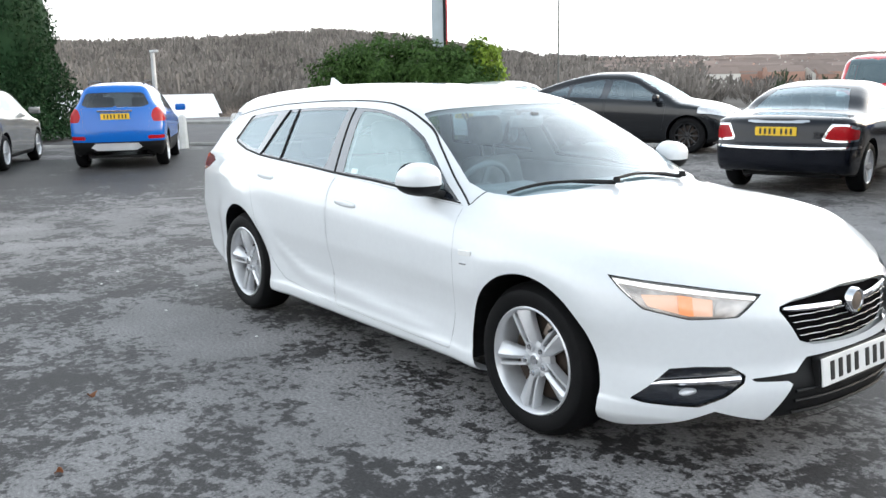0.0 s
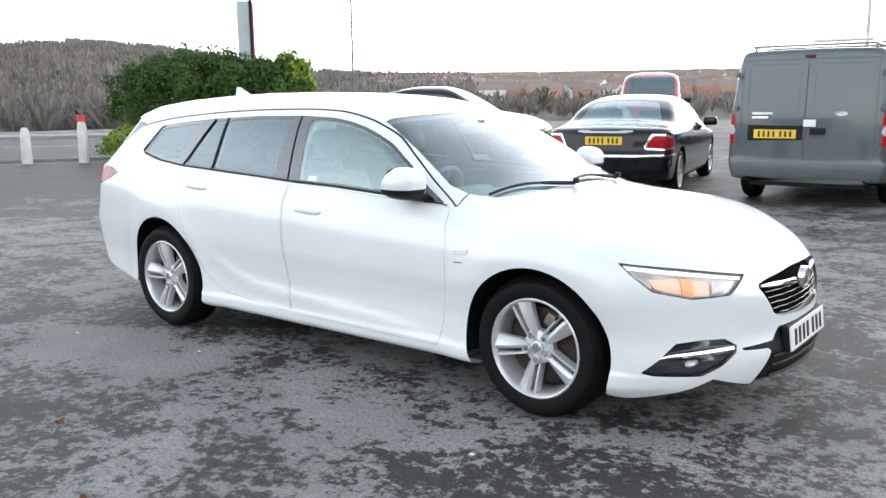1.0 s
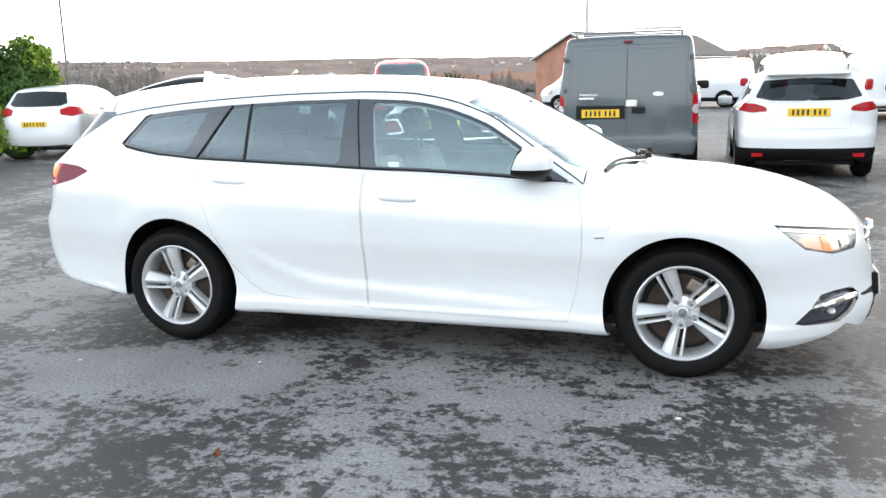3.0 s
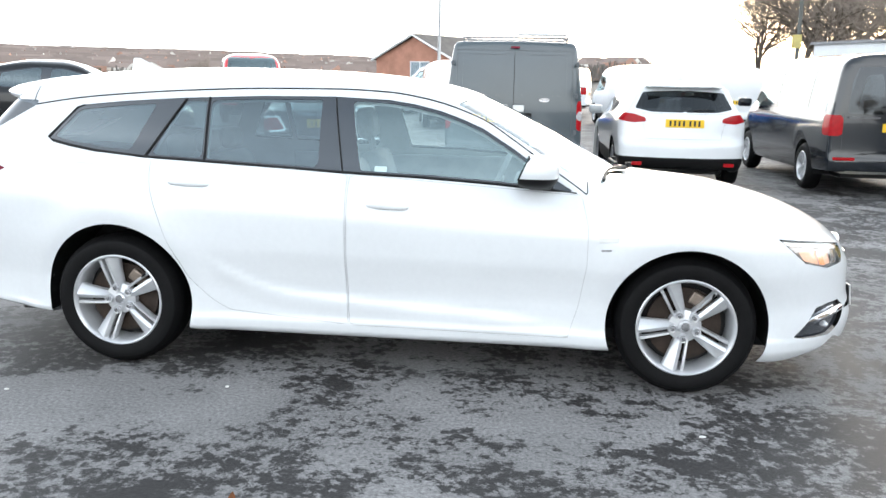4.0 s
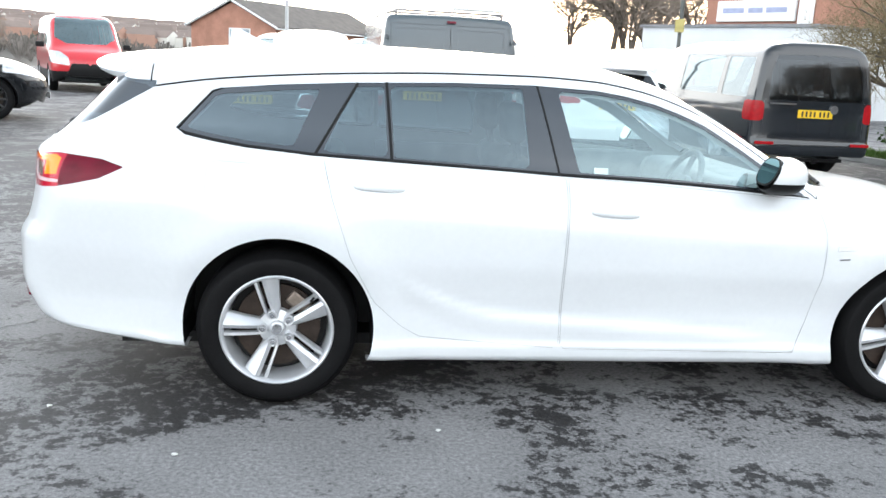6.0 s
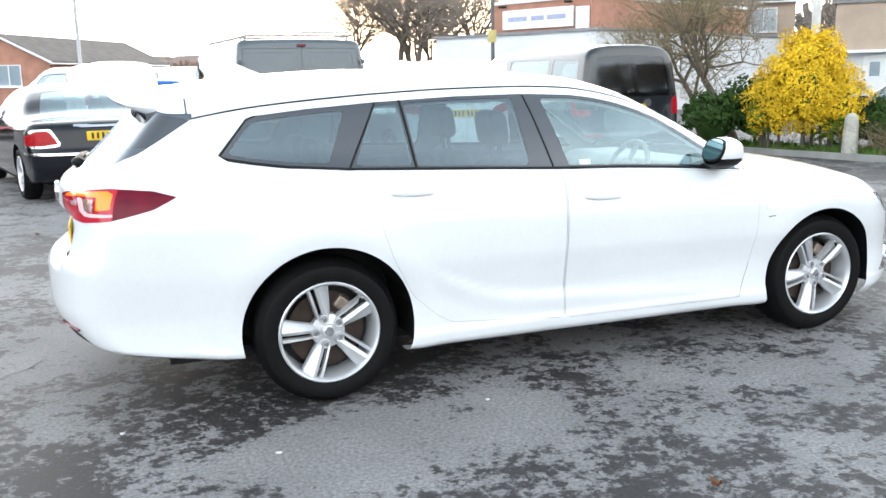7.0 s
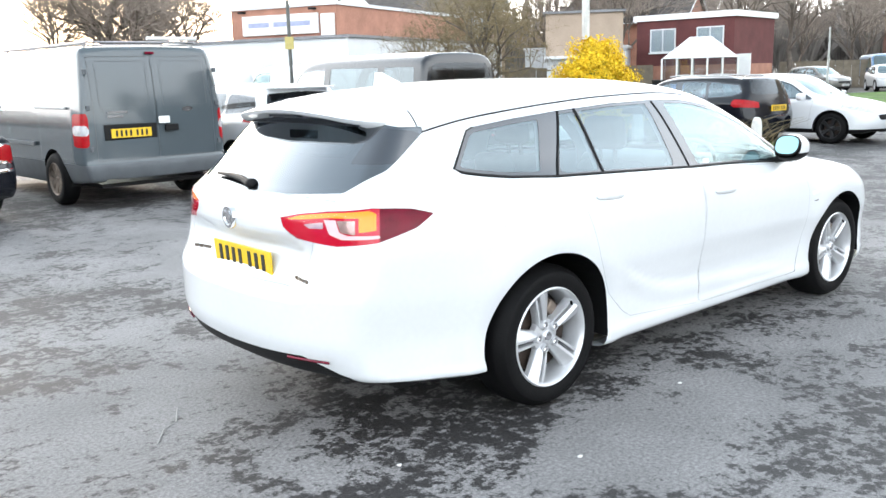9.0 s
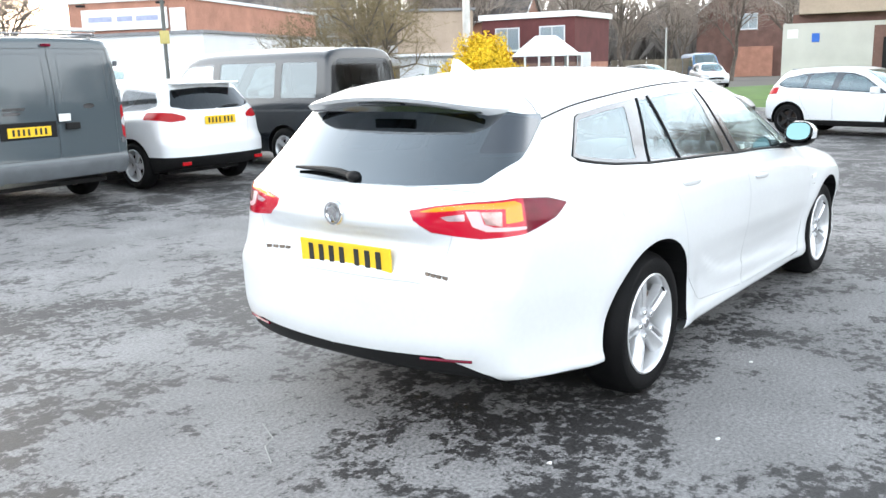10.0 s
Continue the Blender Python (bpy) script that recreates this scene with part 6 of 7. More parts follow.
# saloon
P = hatch(1.13, 1.02, 0.98, BLACKP, kind="coupe", R=0.33, plate_z=0.86, plate_in=0.03)
P["top"] = [(-2.75, 0.86), (-2.5, 0.985), (-2.2, 1.015), (-1.85, 1.04), (-1.6, 1.10), (-1.2, 1.29), (-0.8, 1.40), (-0.35, 1.445), (0.1, 1.44), (0.4, 1.38), (0.75, 1.22), (1.05, 1.03), (1.25, 0.97), (1.6, 0.93), (2.0, 0.87), (2.3, 0.78), (2.5, 0.62)]
P["rear"] = [(0.2, -2.2), (0.3, -2.42), (0.45, -2.50), (0.6, -2.50), (0.7, -2.46), (0.85, -2.44), (0.95, -2.40), (1.05, -2.2)]
P["crown"] = [(-2.7, 0.06), (-1.8, 0.06), (-1.4, 0.12), (-0.6, 0.10), (0.4, 0.12), (0.8, 0.2), (1.3, 0.14), (2.5, 0.12)]
sal = where_side([(-1.32, 1.07), (-1.2, 1.03), (-0.3, 0.99), (0.7, 0.95), (0.98, 0.94), (0.68, 1.11), (0.38, 1.26), (0.05, 1.325), (-0.4, 1.335), (-0.9, 1.26), (-1.2, 1.14)])
P["panes"] = [("window_pane", (lambda lo, hi: lambda V: np.maximum(sal(V) + 0.02, np.maximum(lo - V[:, 0], V[:, 0] - hi)))(lo, hi), TINT) for lo, hi in ((-9, -0.45), (-0.33, 0.72))]
P["regions"] = [("windscreen", where_top([(0, 1.22), (0.4, 1.18), (0.62, 1.06), (0.7, 0.9), (0.56, 0.40), (0, 0.45)], 0.9), GLASS, "", 0.002),
                ("rear_window", where_top([(0, -0.98), (0.48, -1.02), (0.60, -1.50), (0.62, -1.62), (0.4, -1.66), (0, -1.67)], 1.04), TINT, "rear window", 0.002),
                ("side_window_band", sal, CHROME, "chrome window surround", 0.002),
                ("tail_lamp", where_end([(0.57, 0.735), (0.66, 0.885), (0.80, 0.885), (0.98, 0.77), (0.95, 0.715), (0.75, 0.71)], -2.0), RED, "red tail lamp with chrome edge", 0.0),
                ("lamp_surround", where_end([(0.53, 0.705), (0.64, 0.915), (0.83, 0.905), (1.0, 0.79), (0.97, 0.69), (0.75, 0.685)], -2.0), CHROME, "chrome lamp surround", 0.0),
                ("chrome_strip", where_end([(-1, 0.595), (0.98, 0.595), (0.98, 0.635), (-1, 0.635)], -1.9), CHROME, "chrome bumper strip", 0.0),
                ("boot_trim", where_end([(-1, 0.925), (0.42, 0.925), (0.40, 0.96), (-1, 0.96)], -2.0), CHROME, "chrome boot strip", 0.0),
                ("headlamp", where_end([(0.40, 0.62), (0.44, 0.74), (0.70, 0.80), (0.9, 0.80), (0.9, 0.68)], 1.6), CLEAR, "", 0.0),
                ("lower_trim", lambda V: V[:, 2] - 0.27, BLACK, "", 0.0)]
P["panels"] = [("boot_lid", where_end([(-1, 0.66), (0.55, 0.66), (0.66, 0.95), (0.5, 1.05), (-1, 1.05)], -2.0), BLACKP)]
P["axles"], P["arches"] = (1.50, -1.50), ((1.50, 0.33, 0.375), (-1.50, 0.33, 0.375))
P["plates"] = [(pose(-2.475, 0, 0.82, 0, 0, -90), YELLOW)]
saloon = build_vehicle("saloon_car", "black saloon car with chrome trim and red lamps", P, parked(-2.82, 9.18, 103), "car", 0.06)[0]
seats_in(saloon, 0.1, 0.30)
mirrors_for(saloon, 0.75, 0.98, 0.99, BLACKP)

# grey panel van with roof rack
P = van(1.0, 1.03, 1.02, GREY, windows=False, trim=0.56, trim_mat=GREYPLASTIC, plate_y=0.36, plate_z=0.93, R=0.34, axles=(1.55, -1.38), style="steel", wheel_mat=STEEL, tail=[(0.855, 0.76), (0.845, 1.16), (1.1, 1.16), (1.1, 0.76)])
P["regions"].insert(0, ("tail_lamp_lens", where_end(pts([(0.85, 0.90), (0.845, 1.02), (1.1, 1.02), (1.1, 0.90)], 1.03, 1.02), -2.1), CLEAR, "clear lamp band", 0.0))
P["panels"] = P["panels"][:1] + [("door_pressing", lambda V: np.maximum.reduce([1.24 - V[:, 2], V[:, 2] - 1.80, 0.09 - V[:, 1], V[:, 1] - 0.72, V[:, 0] + 2.1]), GREY), ("door_pressing", lambda V: np.maximum.reduce([1.24 - V[:, 2], V[:, 2] - 1.80, V[:, 1] + 0.09, -0.72 - V[:, 1], V[:, 0] + 2.1]), GREY),
                               ("rear_door", lambda V: np.maximum.reduce([0.60 - V[:, 2], V[:, 2] - 1.86, 0.006 - V[:, 1], V[:, 1] - 0.80, V[:, 0] + 2.1]), BLACK), ("rear_door", lambda V: np.maximum.reduce([0.60 - V[:, 2], V[:, 2] - 1.86, V[:, 1] - 0.004, -0.80 - V[:, 1], V[:, 0] + 2.1]), BLACK),
                               ("side_door", where_side([(0.15, 0.52), (0.15, 1.8), (-1.0, 1.8), (-1.0, 0.75), (-0.95, 0.52)]), GREY)]
P["width"] = [(0.2, 0.86), (0.4, 0.93), (0.6, 0.965), (0.95, 0.965), (1.2, 0.95), (1.5, 0.915), (1.75, 0.885), (1.92, 0.86), (2.05, 0.84)]
P["crown"], P["rt"] = [(-2.6, 0.025), (1.0, 0.03), (1.4, 0.16), (1.8, 0.16), (2.5, 0.12)], 0.09
grey_van, van_shell = build_vehicle("panel_van", "grey-blue panel van with a metal roof rack", P, parked(0.15, 9.68, 93), "van", 0.06)[:2]
mirrors_for(grey_van, 1.35, 1.10, 1.25, BLACK)
for s in (-1, 1):
    part("door_rail", box(-1.95, -0.95, -0.012, 0.012, -0.016, 0.016, 0.006), GALVS, grey_van, "pale sliding door rail", False, pose(0, s * 0.972, 1.25, -s * 6, 0, 0))
    part("rub_strip", box(-1.0, 1.0, -0.014, 0.012, -0.028, 0.028, 0.008), GREYPLASTIC, grey_van, "grey rubbing strip", False, pose(0.15, s * 0.992, 0.78, 0, 0, 0))
RACK = plain("rack_metal", (0.30, 0.30, 0.31), 0.4, 0.8, 0, 0.2, 8)
rack = thing("roof_rack", "dull metal roof rack with a roller on a van", "rack", parked(0.15, 9.68, 93))
for y in (-0.72, 0.72):
    part("rail", tube((-2.2, y, 2.03), (0.75, y, 2.03), 0.02, None, 8), RACK, rack)
    for x in (-2.1, -1.2, -0.3, 0.6):
        part("upright", tube((x, y, 1.93), (x, y, 2.03), 0.018, None, 6), RACK, rack)
for x in (-2.15, -1.3, -0.4, 0.5):
    part("crossbar", tube((x, -0.74, 2.035), (x, 0.74, 2.035), 0.014, None, 8), RACK, rack)
part("roller", tube((-2.26, -0.70, 2.08), (-2.26, -0.02, 2.08), 0.025, None, 10), PLATE, rack)
for nm, bx, mat in (("door_handle", (-0.09, 0.09, -0.02, 0.02, -0.04, 0.04), BLACK), ("lock_plate", (-0.09, 0.06, -0.012, 0.012, -0.045, 0.045), PLATE)):
    z = 0.97 if nm == "door_handle" else 1.07
    part(nm, box(*bx, 0.01), mat, grey_van, "", False, pose(-2.455, -0.16 if nm == "door_handle" else -0.08, z, 0, 0, -90))
part("plate_recess", box(-0.34, 0.34, -0.012, 0.01, -0.09, 0.10, 0.01), BLACK, grey_van, "", False, pose(tail_x(van_shell, 0.36, 0.94) + 0.006, 0.36, 0.94, 0, 0, -90))
part("brand_oval", prism([(0.075 * math.cos(t), 0.03 * math.sin(t)) for t in np.linspace(0, math.tau, 20, False)], "y", -0.008, 0.008), CHROME, grey_van, "plain chrome oval", False, pose(-2.40, -0.42, 1.19, 0, 0, -90))
for k in range(2):
    part("badge_bar", box(-0.13, 0.13 - 0.06 * k, -0.006, 0.006, -0.014, 0.014), CHROME, grey_van, "", False, pose(-2.415, 0.52, 1.19 - 0.05 * k, 0, 0, -90))
part("roof_brake_lamp", box(-0.06, 0.06, -0.012, 0.012, -0.015, 0.015, 0.004), DEEP, grey_van, "", False, pose(-2.33, 0, 1.90, 0, 0, -90))
for y in (-0.86, 0.86):
    for z in (0.75, 1.25, 1.68):
        part("hinge", box(-0.022, 0.022, -0.022, 0.022, -0.032, 0.032, 0.008), GREYPLASTIC, grey_van, "", False, pose(-2.37, y, z))

# white estate
P = hatch(1.06, 1.0, 1.0, WHITE, kind="suv", R=0.325, glassy=DARK, tail=[(0.50, 0.93), (0.52, 0.985), (0.66, 1.03), (0.98, 1.06), (0.98, 0.965), (0.7, 0.91)], plate_z=0.90, plate_in=0.05, trim=0.45)
P["rear"] = [(0.2, -2.0), (0.32, -2.18), (0.45, -2.25), (0.6, -2.25), (0.72, -2.18), (0.9, -2.15), (1.0, -2.13), (1.36, -1.88), (1.5, -1.80)]
P["top"][0:4] = [(-2.4, 1.36), (-1.75, 1.44), (-1.1, 1.475), (-0.3, 1.485)]
P["regions"][1] = ("rear_window", where_end([(0, 1.06), (0.45, 1.065), (0.66, 1.11), (0.55, 1.33), (0, 1.36)], -1.6), DARK, "dark rear window", 0.002)
P["plates"] = [(pose(-2.165, 0, 0.915, 0, 0, -90), YELLOW)]
P["panels"].append(("tailgate", where_end([(-1, 0.70), (0.5, 0.70), (0.58, 1.05), (0.40, 1.045), (-1, 1.04)], -1.7), WHITE))
white_estate = build_vehicle("estate_car", "white estate car with red wraparound tail lamps", P, parked(2.58, 9.45, 91), "car", 0.06)[0]
seats_in(white_estate, 0.1, 0.34)
mirrors_for(white_estate, 0.72, 1.0, 1.0, WHITE)
for y in (-0.62, 0.62):
    part("bumper_reflector", box(-0.07, 0.07, -0.008, 0.01, -0.025, 0.025, 0.005), RED, white_estate, "red reflector", False, pose(-2.215 + 0.04, y, 0.36, 0, 0, -90))
part("rear_wiper", sweep([(-2.05, 0.0, 1.07), (-2.11, -0.2, 1.10), (-2.08, -0.4, 1.10)], 0.01, 6), BLACK, white_estate, "", True)
part("roof_spoiler", box(-1.98, -1.72, -0.52, 0.52, 1.395, 1.425, 0.012), WHITE, white_estate, "", True)

# black passenger van
VANBLACK = paint("blue_black_paint", (0.012, 0.015, 0.019), 0.15, coat=0.6, spec=0.5)
P = van(1.0, 0.96, 0.97, VANBLACK, windows=True, R=0.33, axles=(1.62, -1.40), trim=0.40, trim_mat=VANBLACK, plate_z=0.93, tail=[(0.78, 0.84), (0.78, 1.12), (1.1, 1.12), (1.1, 0.84)])
P["panels"].append(("tailgate", where_end([(-1, 0.62), (0.75, 0.62), (0.76, 1.12), (-1, 1.12)], -2.0), BLACKP))
black_van = build_vehicle("passenger_van", "black passenger van with dark privacy windows", P, parked(5.27, 9.45, 92), "van", 0.06)[0]
mirrors_for(black_van, 1.42, 1.06, 1.15, BLACKP)
part("brand_disc", prism([(0.06 * math.cos(t), 0.06 * math.sin(t)) for t in np.linspace(0, math.tau, 20, False)], "y", -0.008, 0.008), CHROME, black_van, "plain chrome disc", False, pose(-2.425, -0.27, 1.0, 0, 0, -90))
part("badge_bar", box(-0.2, 0.2, -0.006, 0.006, -0.012, 0.012), CHROME, black_van, "", False, pose(-2.425, 0.50, 1.06, 0, 0, -90))
for y in (-0.72, 0.72):
    part("bumper_reflector", box(-0.14, 0.14, -0.008, 0.01, -0.02, 0.02, 0.005), RED, black_van, "", False, pose(-2.445, y, 0.52, 0, 0, -90))

# coupe off-roader, small off-roaders, hatchbacks
def scaled_suv():
    """A tall rounded off-roader: a roof that narrows, upright corner lamps, grey lower cladding."""
    Q = hatch(0.99, 0.97, 1.11, BLUE, kind="suv", R=0.345, trim=0.52, tail=[(0.70, 0.80), (0.66, 0.90), (0.70, 1.01), (0.78, 1.05), (0.98, 1.02), (0.98, 0.80)], plate_z=0.90)
    Q["width"] = [(0.2, 0.78), (0.35, 0.86), (0.55, 0.885), (0.8, 0.895), (0.95, 0.875), (1.05, 0.825), (1.2, 0.755), (1.4, 0.655), (1.52, 0.55), (1.66, 0.35)]
    Q["regions"][1] = ("rear_window", where_end([(0, 1.17), (0.50, 1.17), (0.61, 1.215), (0.60, 1.26), (0.53, 1.42), (0.48, 1.44), (0, 1.45)], -1.0), DARK, "", 0.002)
    Q["regions"].insert(2, ("bumper_lamp", where_end([(0.56, 0.56), (0.56, 0.63), (0.86, 0.63), (0.86, 0.56)], -1.4), RED, "red bumper lamp", 0.0))
    Q["panels"].append(("tailgate", where_end([(-1, 0.72), (0.52, 0.72), (0.60, 0.80), (0.62, 1.16), (0.4, 1.165), (-1, 1.165)], -1.5), BLUE))
    return Q



suv_c = build_vehicle("coupe_suv", "charcoal coupe off-roader with black wheels", hatch(1.14, 1.08, 1.13, CHARCOAL, kind="coupe", R=0.37, wheel_mat=DARKRIM, style="ten"), parked(-8.75, 11.55, 24))[0]
seats_in(suv_c, 0.1, 0.45)
mirrors_for(suv_c, 0.85, 1.08, 1.12, BLACKP)
mokka = build_vehicle("small_suv", "bright blue compact off-roader with roof rails", scaled_suv(), parked(-14.82, 2.66, 155))[0]
seats_in(mokka, 0.1, 0.42)
part("skid_plate", prism([(-0.46, 0.0), (-0.38, 0.075), (0.38, 0.075), (0.46, 0.0), (0.36, -0.06), (-0.36, -0.06)], "y", -0.02, 0.02), GALVS, mokka, "silver skid plate", False, pose(-2.055, 0, 0.42, 0, 0, -90))
part("boot_chrome", box(-0.32, 0.32, -0.008, 0.01, -0.018, 0.018, 0.006), CHROME, mokka, "chrome boot strip", False, pose(-2.045, 0, 1.10, 0, 0, -90))
for y in (-0.56, 0.56):
    part("roof_rail", sweep([(-1.5, y * 0.9, 1.60), (-1.3, y * 0.9, 1.66), (-0.2, y * 0.9, 1.67), (0.05, y * 0.9, 1.62)], 0.016, 6), BLACK, mokka, "", True)
mirrors_for(mokka, 0.68, 1.0, 1.1, BLUE)
silver = build_vehicle("suv", "silver off-roader with alloy wheels beside a conifer", hatch(1.02, 1.0, 1.09, SILVER, kind="suv", R=0.345), parked(-16.0, -0.1, 155))[0]
mirrors_for(silver, 0.7, 1.0, 1.1, SILVER)
white_h = build_vehicle("hatchback", "white hatchback parked in front of the hedge", hatch(0.98, 0.98, 1.03, WHITE, kind="hatch", R=0.32, plate_z=0.72, plate_in=0.02), parked(-12.5, 11.4, 106))[0]
blue_h = build_vehicle("hatchback", "bright blue hatchback parked across the yard", hatch(0.98, 0.98, 1.0, BLUE, kind="hatch", R=0.32), parked(-1.2, 24.0, 166))[0]
civic = build_vehicle("hatchback", "white hatchback on the side road", hatch(0.98, 0.97, 0.93, WHITE, kind="hatch", R=0.31, wheel_mat=DARKRIM), parked(13.5, 5.72, 272))[0]
mirrors_for(civic, 0.69, 0.97, 0.92, WHITE)
seats_in(civic, 0.1, 0.34)
people_carrier = build_vehicle("estate_car", "black estate car on the side road", hatch(0.95, 0.95, 0.94, BLACKP, kind="suv", R=0.32, tail=[(0.56, 0.84), (0.54, 0.95), (0.95, 1.03), (0.95, 0.86)]), parked(11.3, 6.7, 88))[0]
mirrors_for(people_carrier, 0.67, 0.95, 0.93, BLACKP)
for y in (-0.60, 0.60):
    part("roof_rail", sweep([(-1.5, y * 0.92, 1.305), (-1.25, y * 0.92, 1.365), (-0.2, y * 0.92, 1.400), (0.1, y * 0.92, 1.370)], 0.018, 6), GALVS, people_carrier, "silver roof rail", True)
seats_in(people_carrier, 0.1, 0.38)
juke = build_vehicle("small_suv", "white compact off-roader with black wheels", hatch(0.90, 0.95, 0.92, WHITE, kind="hatch", R=0.32, wheel_mat=DARKRIM, trim=0.32), parked(14.1, 1.6, 258))[0]
mirrors_for(juke, 0.64, 0.98, 0.91, WHITE)
seats_in(juke, 0.1, 0.4)
far_a = build_vehicle("hatchback", "silver hatchback far along the side road", hatch(0.95, 0.97, 1.0, SILVER, kind="hatch"), parked(45.5, 20.6, 250), "car", 0.09)[0]
far_b = build_vehicle("hatchback", "small white hatchback far along the road", hatch(0.9, 0.95, 1.0, WHITE, kind="hatch"), parked(47.0, 17.4, 215), "car", 0.09)[0]
far_c = build_vehicle("panel_van", "blue van far along the road", van(1.1, 1.0, 1.1, paint("van_blue", (0.03, 0.14, 0.32)), windows=False), parked(56.0, 21.5, 215), "van", 0.10)[0]

# red van and the white vans of the yard
red_van = build_vehicle("panel_van", "red van with a white roof edge facing the yard", van(1.05, 1.0, 1.06, REDP, windows=True, trim=0.55, R=0.34), parked(-8.7, 22.4, 292), "van", 0.08)[0]
mirrors_for(red_van, 1.4, 1.12, 1.22, BLACK)
white_van = build_vehicle("panel_van", "plain white panel van in the yard", van(1.0, 1.0, 1.0, WHITE, windows=False), parked(0.2, 33.5, 170), "van", 0.09)[0]
tagged(white_van, group="white vans in the yard")
for x, y, a in ((3.6, 24.5, 100), (6.0, 24.0, 95), (8.4, 23.6, 96), (-3.2, 30.5, 178), (10.6, 20.5, 95), (-2.2, 22.3, 100)):
    copy_thing(white_van, parked(x, y, a))


# ---- buildings ----
BRICK = plain("red_brick", (0.38, 0.19, 0.135), 0.9, var=0.22, scale=1.4, bump=0.3, fine=14)
BRICK_D = plain("dark_red_brick", (0.115, 0.036, 0.036), 0.9, var=0.22, scale=1.2, bump=0.3, fine=14)
BRICK_B = plain("brown_brick", (0.15, 0.085, 0.07), 0.9, var=0.25, scale=1.2, bump=0.3, fine=14)
RENDER = plain("pale_render", (0.66, 0.68, 0.70), 0.9, var=0.08, scale=0.8, bump=0.1, fine=40)
BEIGE = plain("beige_brick", (0.42, 0.33, 0.26), 0.9, var=0.12, scale=1.2, bump=0.2, fine=14)
CONCRETE = plain("pale_concrete", (0.50, 0.49, 0.45), 0.9, var=0.12, scale=1.0, bump=0.2, fine=30)
TILE = plain("roof_tiles", (0.085, 0.075, 0.07), 0.85, var=0.3, scale=2.0, bump=0.5, fine=9)
UPVC = plain("white_frame", (0.75, 0.76, 0.77), 0.4, var=0.05)
PANE = glass("window_glass", (0.8, 0.84, 0.86), 1.6)
FELT = plain("roof_felt", (0.22, 0.22, 0.23), 0.9, var=0.2)
WOODF = plain("fence_wood", (0.20, 0.17, 0.13), 0.9, var=0.25, scale=3)


def window(parent, m, w, h, bars=1, mat=UPVC):
    """A framed window set 3 cm proud of a wall, facing -y of its own."""
    fr = bmesh.new()
    t = 0.06
    for x0, x1, z0, z1 in ((-w / 2, w / 2, 0, t), (-w / 2, w / 2, h - t, h), (-w / 2, -w / 2 + t, t, h - t), (w / 2 - t, w / 2, t, h - t)):
        add_box(fr, x0, x1, -0.04, 0.03, z0, z1)
    for k in range(bars):
        cx = -w / 2 + w * (k + 1) / (bars + 1)
        add_box(fr, cx - 0.03, cx + 0.03, -0.035, 0.03, t, h - t)
    ob = part("window", fr, mat, parent, "white framed window", False, m)
    part("pane", box(-w / 2 + t, w / 2 - t, -0.012, -0.006, t, h - t), PANE, ob)
    part("curtain", box(-w / 2 + t, w / 2 - t, -0.004, -0.001, t, h - t), RENDER, ob)
    part("sill", box(-w / 2 - 0.05, w / 2 + 0.05, -0.09, 0.02, -0.06, 0.0), mat, ob)
    return ob


def gable_house(name, label, m, length, width, eaves, ridge, wall, chimneys=(), overhang=0.25):
    """A pitched-roof house: ridge along x from 0 to length, gable faces at both ends."""
    ob = thing(name, label, "house", m)
    w = width / 2
    part("wall", prism([(-w, 0), (w, 0), (w, eaves), (0, ridge - 0.1), (-w, eaves)], "x", 0, length), wall, ob)
    bm = bmesh.new()
    s = (ridge - eaves) / w
    for sgn in (-1, 1):
        a = [(-overhang, 0, ridge), (length + overhang, 0, ridge), (length + overhang, sgn * (w + overhang), eaves - s * overhang), (-overhang, sgn * (w + overhang), eaves - s * overhang)]
        lo = [bm.verts.new(p) for p in a]
        hi = [bm.verts.new((p[0], p[1], p[2] + 0.12)) for p in a]
        bm.faces.new(lo)
        bm.faces.new(hi)
        for i in range(4):
            bm.faces.new((lo[i], lo[(i + 1) % 4], hi[(i + 1) % 4], hi[i]))
    roof = part("roof", bm, TILE, ob, "dark tiled roof")
    for x in (-overhang, length + overhang):
        for sgn in (-1, 1):
            part("bargeboard", sweep([(x, 0, ridge + 0.02), (x, sgn * (w + overhang), eaves - s * overhang + 0.02)], 0.07, 4), UPVC, roof)
    for cx in chimneys:
        ch = part("chimney", box(cx - 0.35, cx + 0.35, -0.3, 0.3, ridge - 0.5, ridge + 1.1, 0.02), wall, roof)
        for d in (-0.17, 0.17):
            part("chimney_pot", tube((cx + d, 0, ridge + 1.1), (cx + d, 0, ridge + 1.4), 0.1, 0.09, 8), BRICK, ch)
    for sgn in (-1, 1):
        part("gutter", tube((-overhang, sgn * (w + overhang), eaves - s * overhang), (length + overhang, sgn * (w + overhang), eaves - s * overhang), 0.05, None, 6), UPVC, ob)
    return ob


# brick bungalow behind the yard
bung = gable_house("bungalow", "red brick bungalow with a dark tiled roof", pose(-7.6, 50.2, -1.0, 0, 0, 62), 14.5, 6.0, 3.55, 5.0, BRICK)
window(bung, pose(-0.01, -0.5, 2.2, 0, 0, -90), 1.5, 1.2)
for x in (2.0, 5.0, 8.0):
    window(bung, pose(x, -3.01, 2.0), 1.4, 1.2)

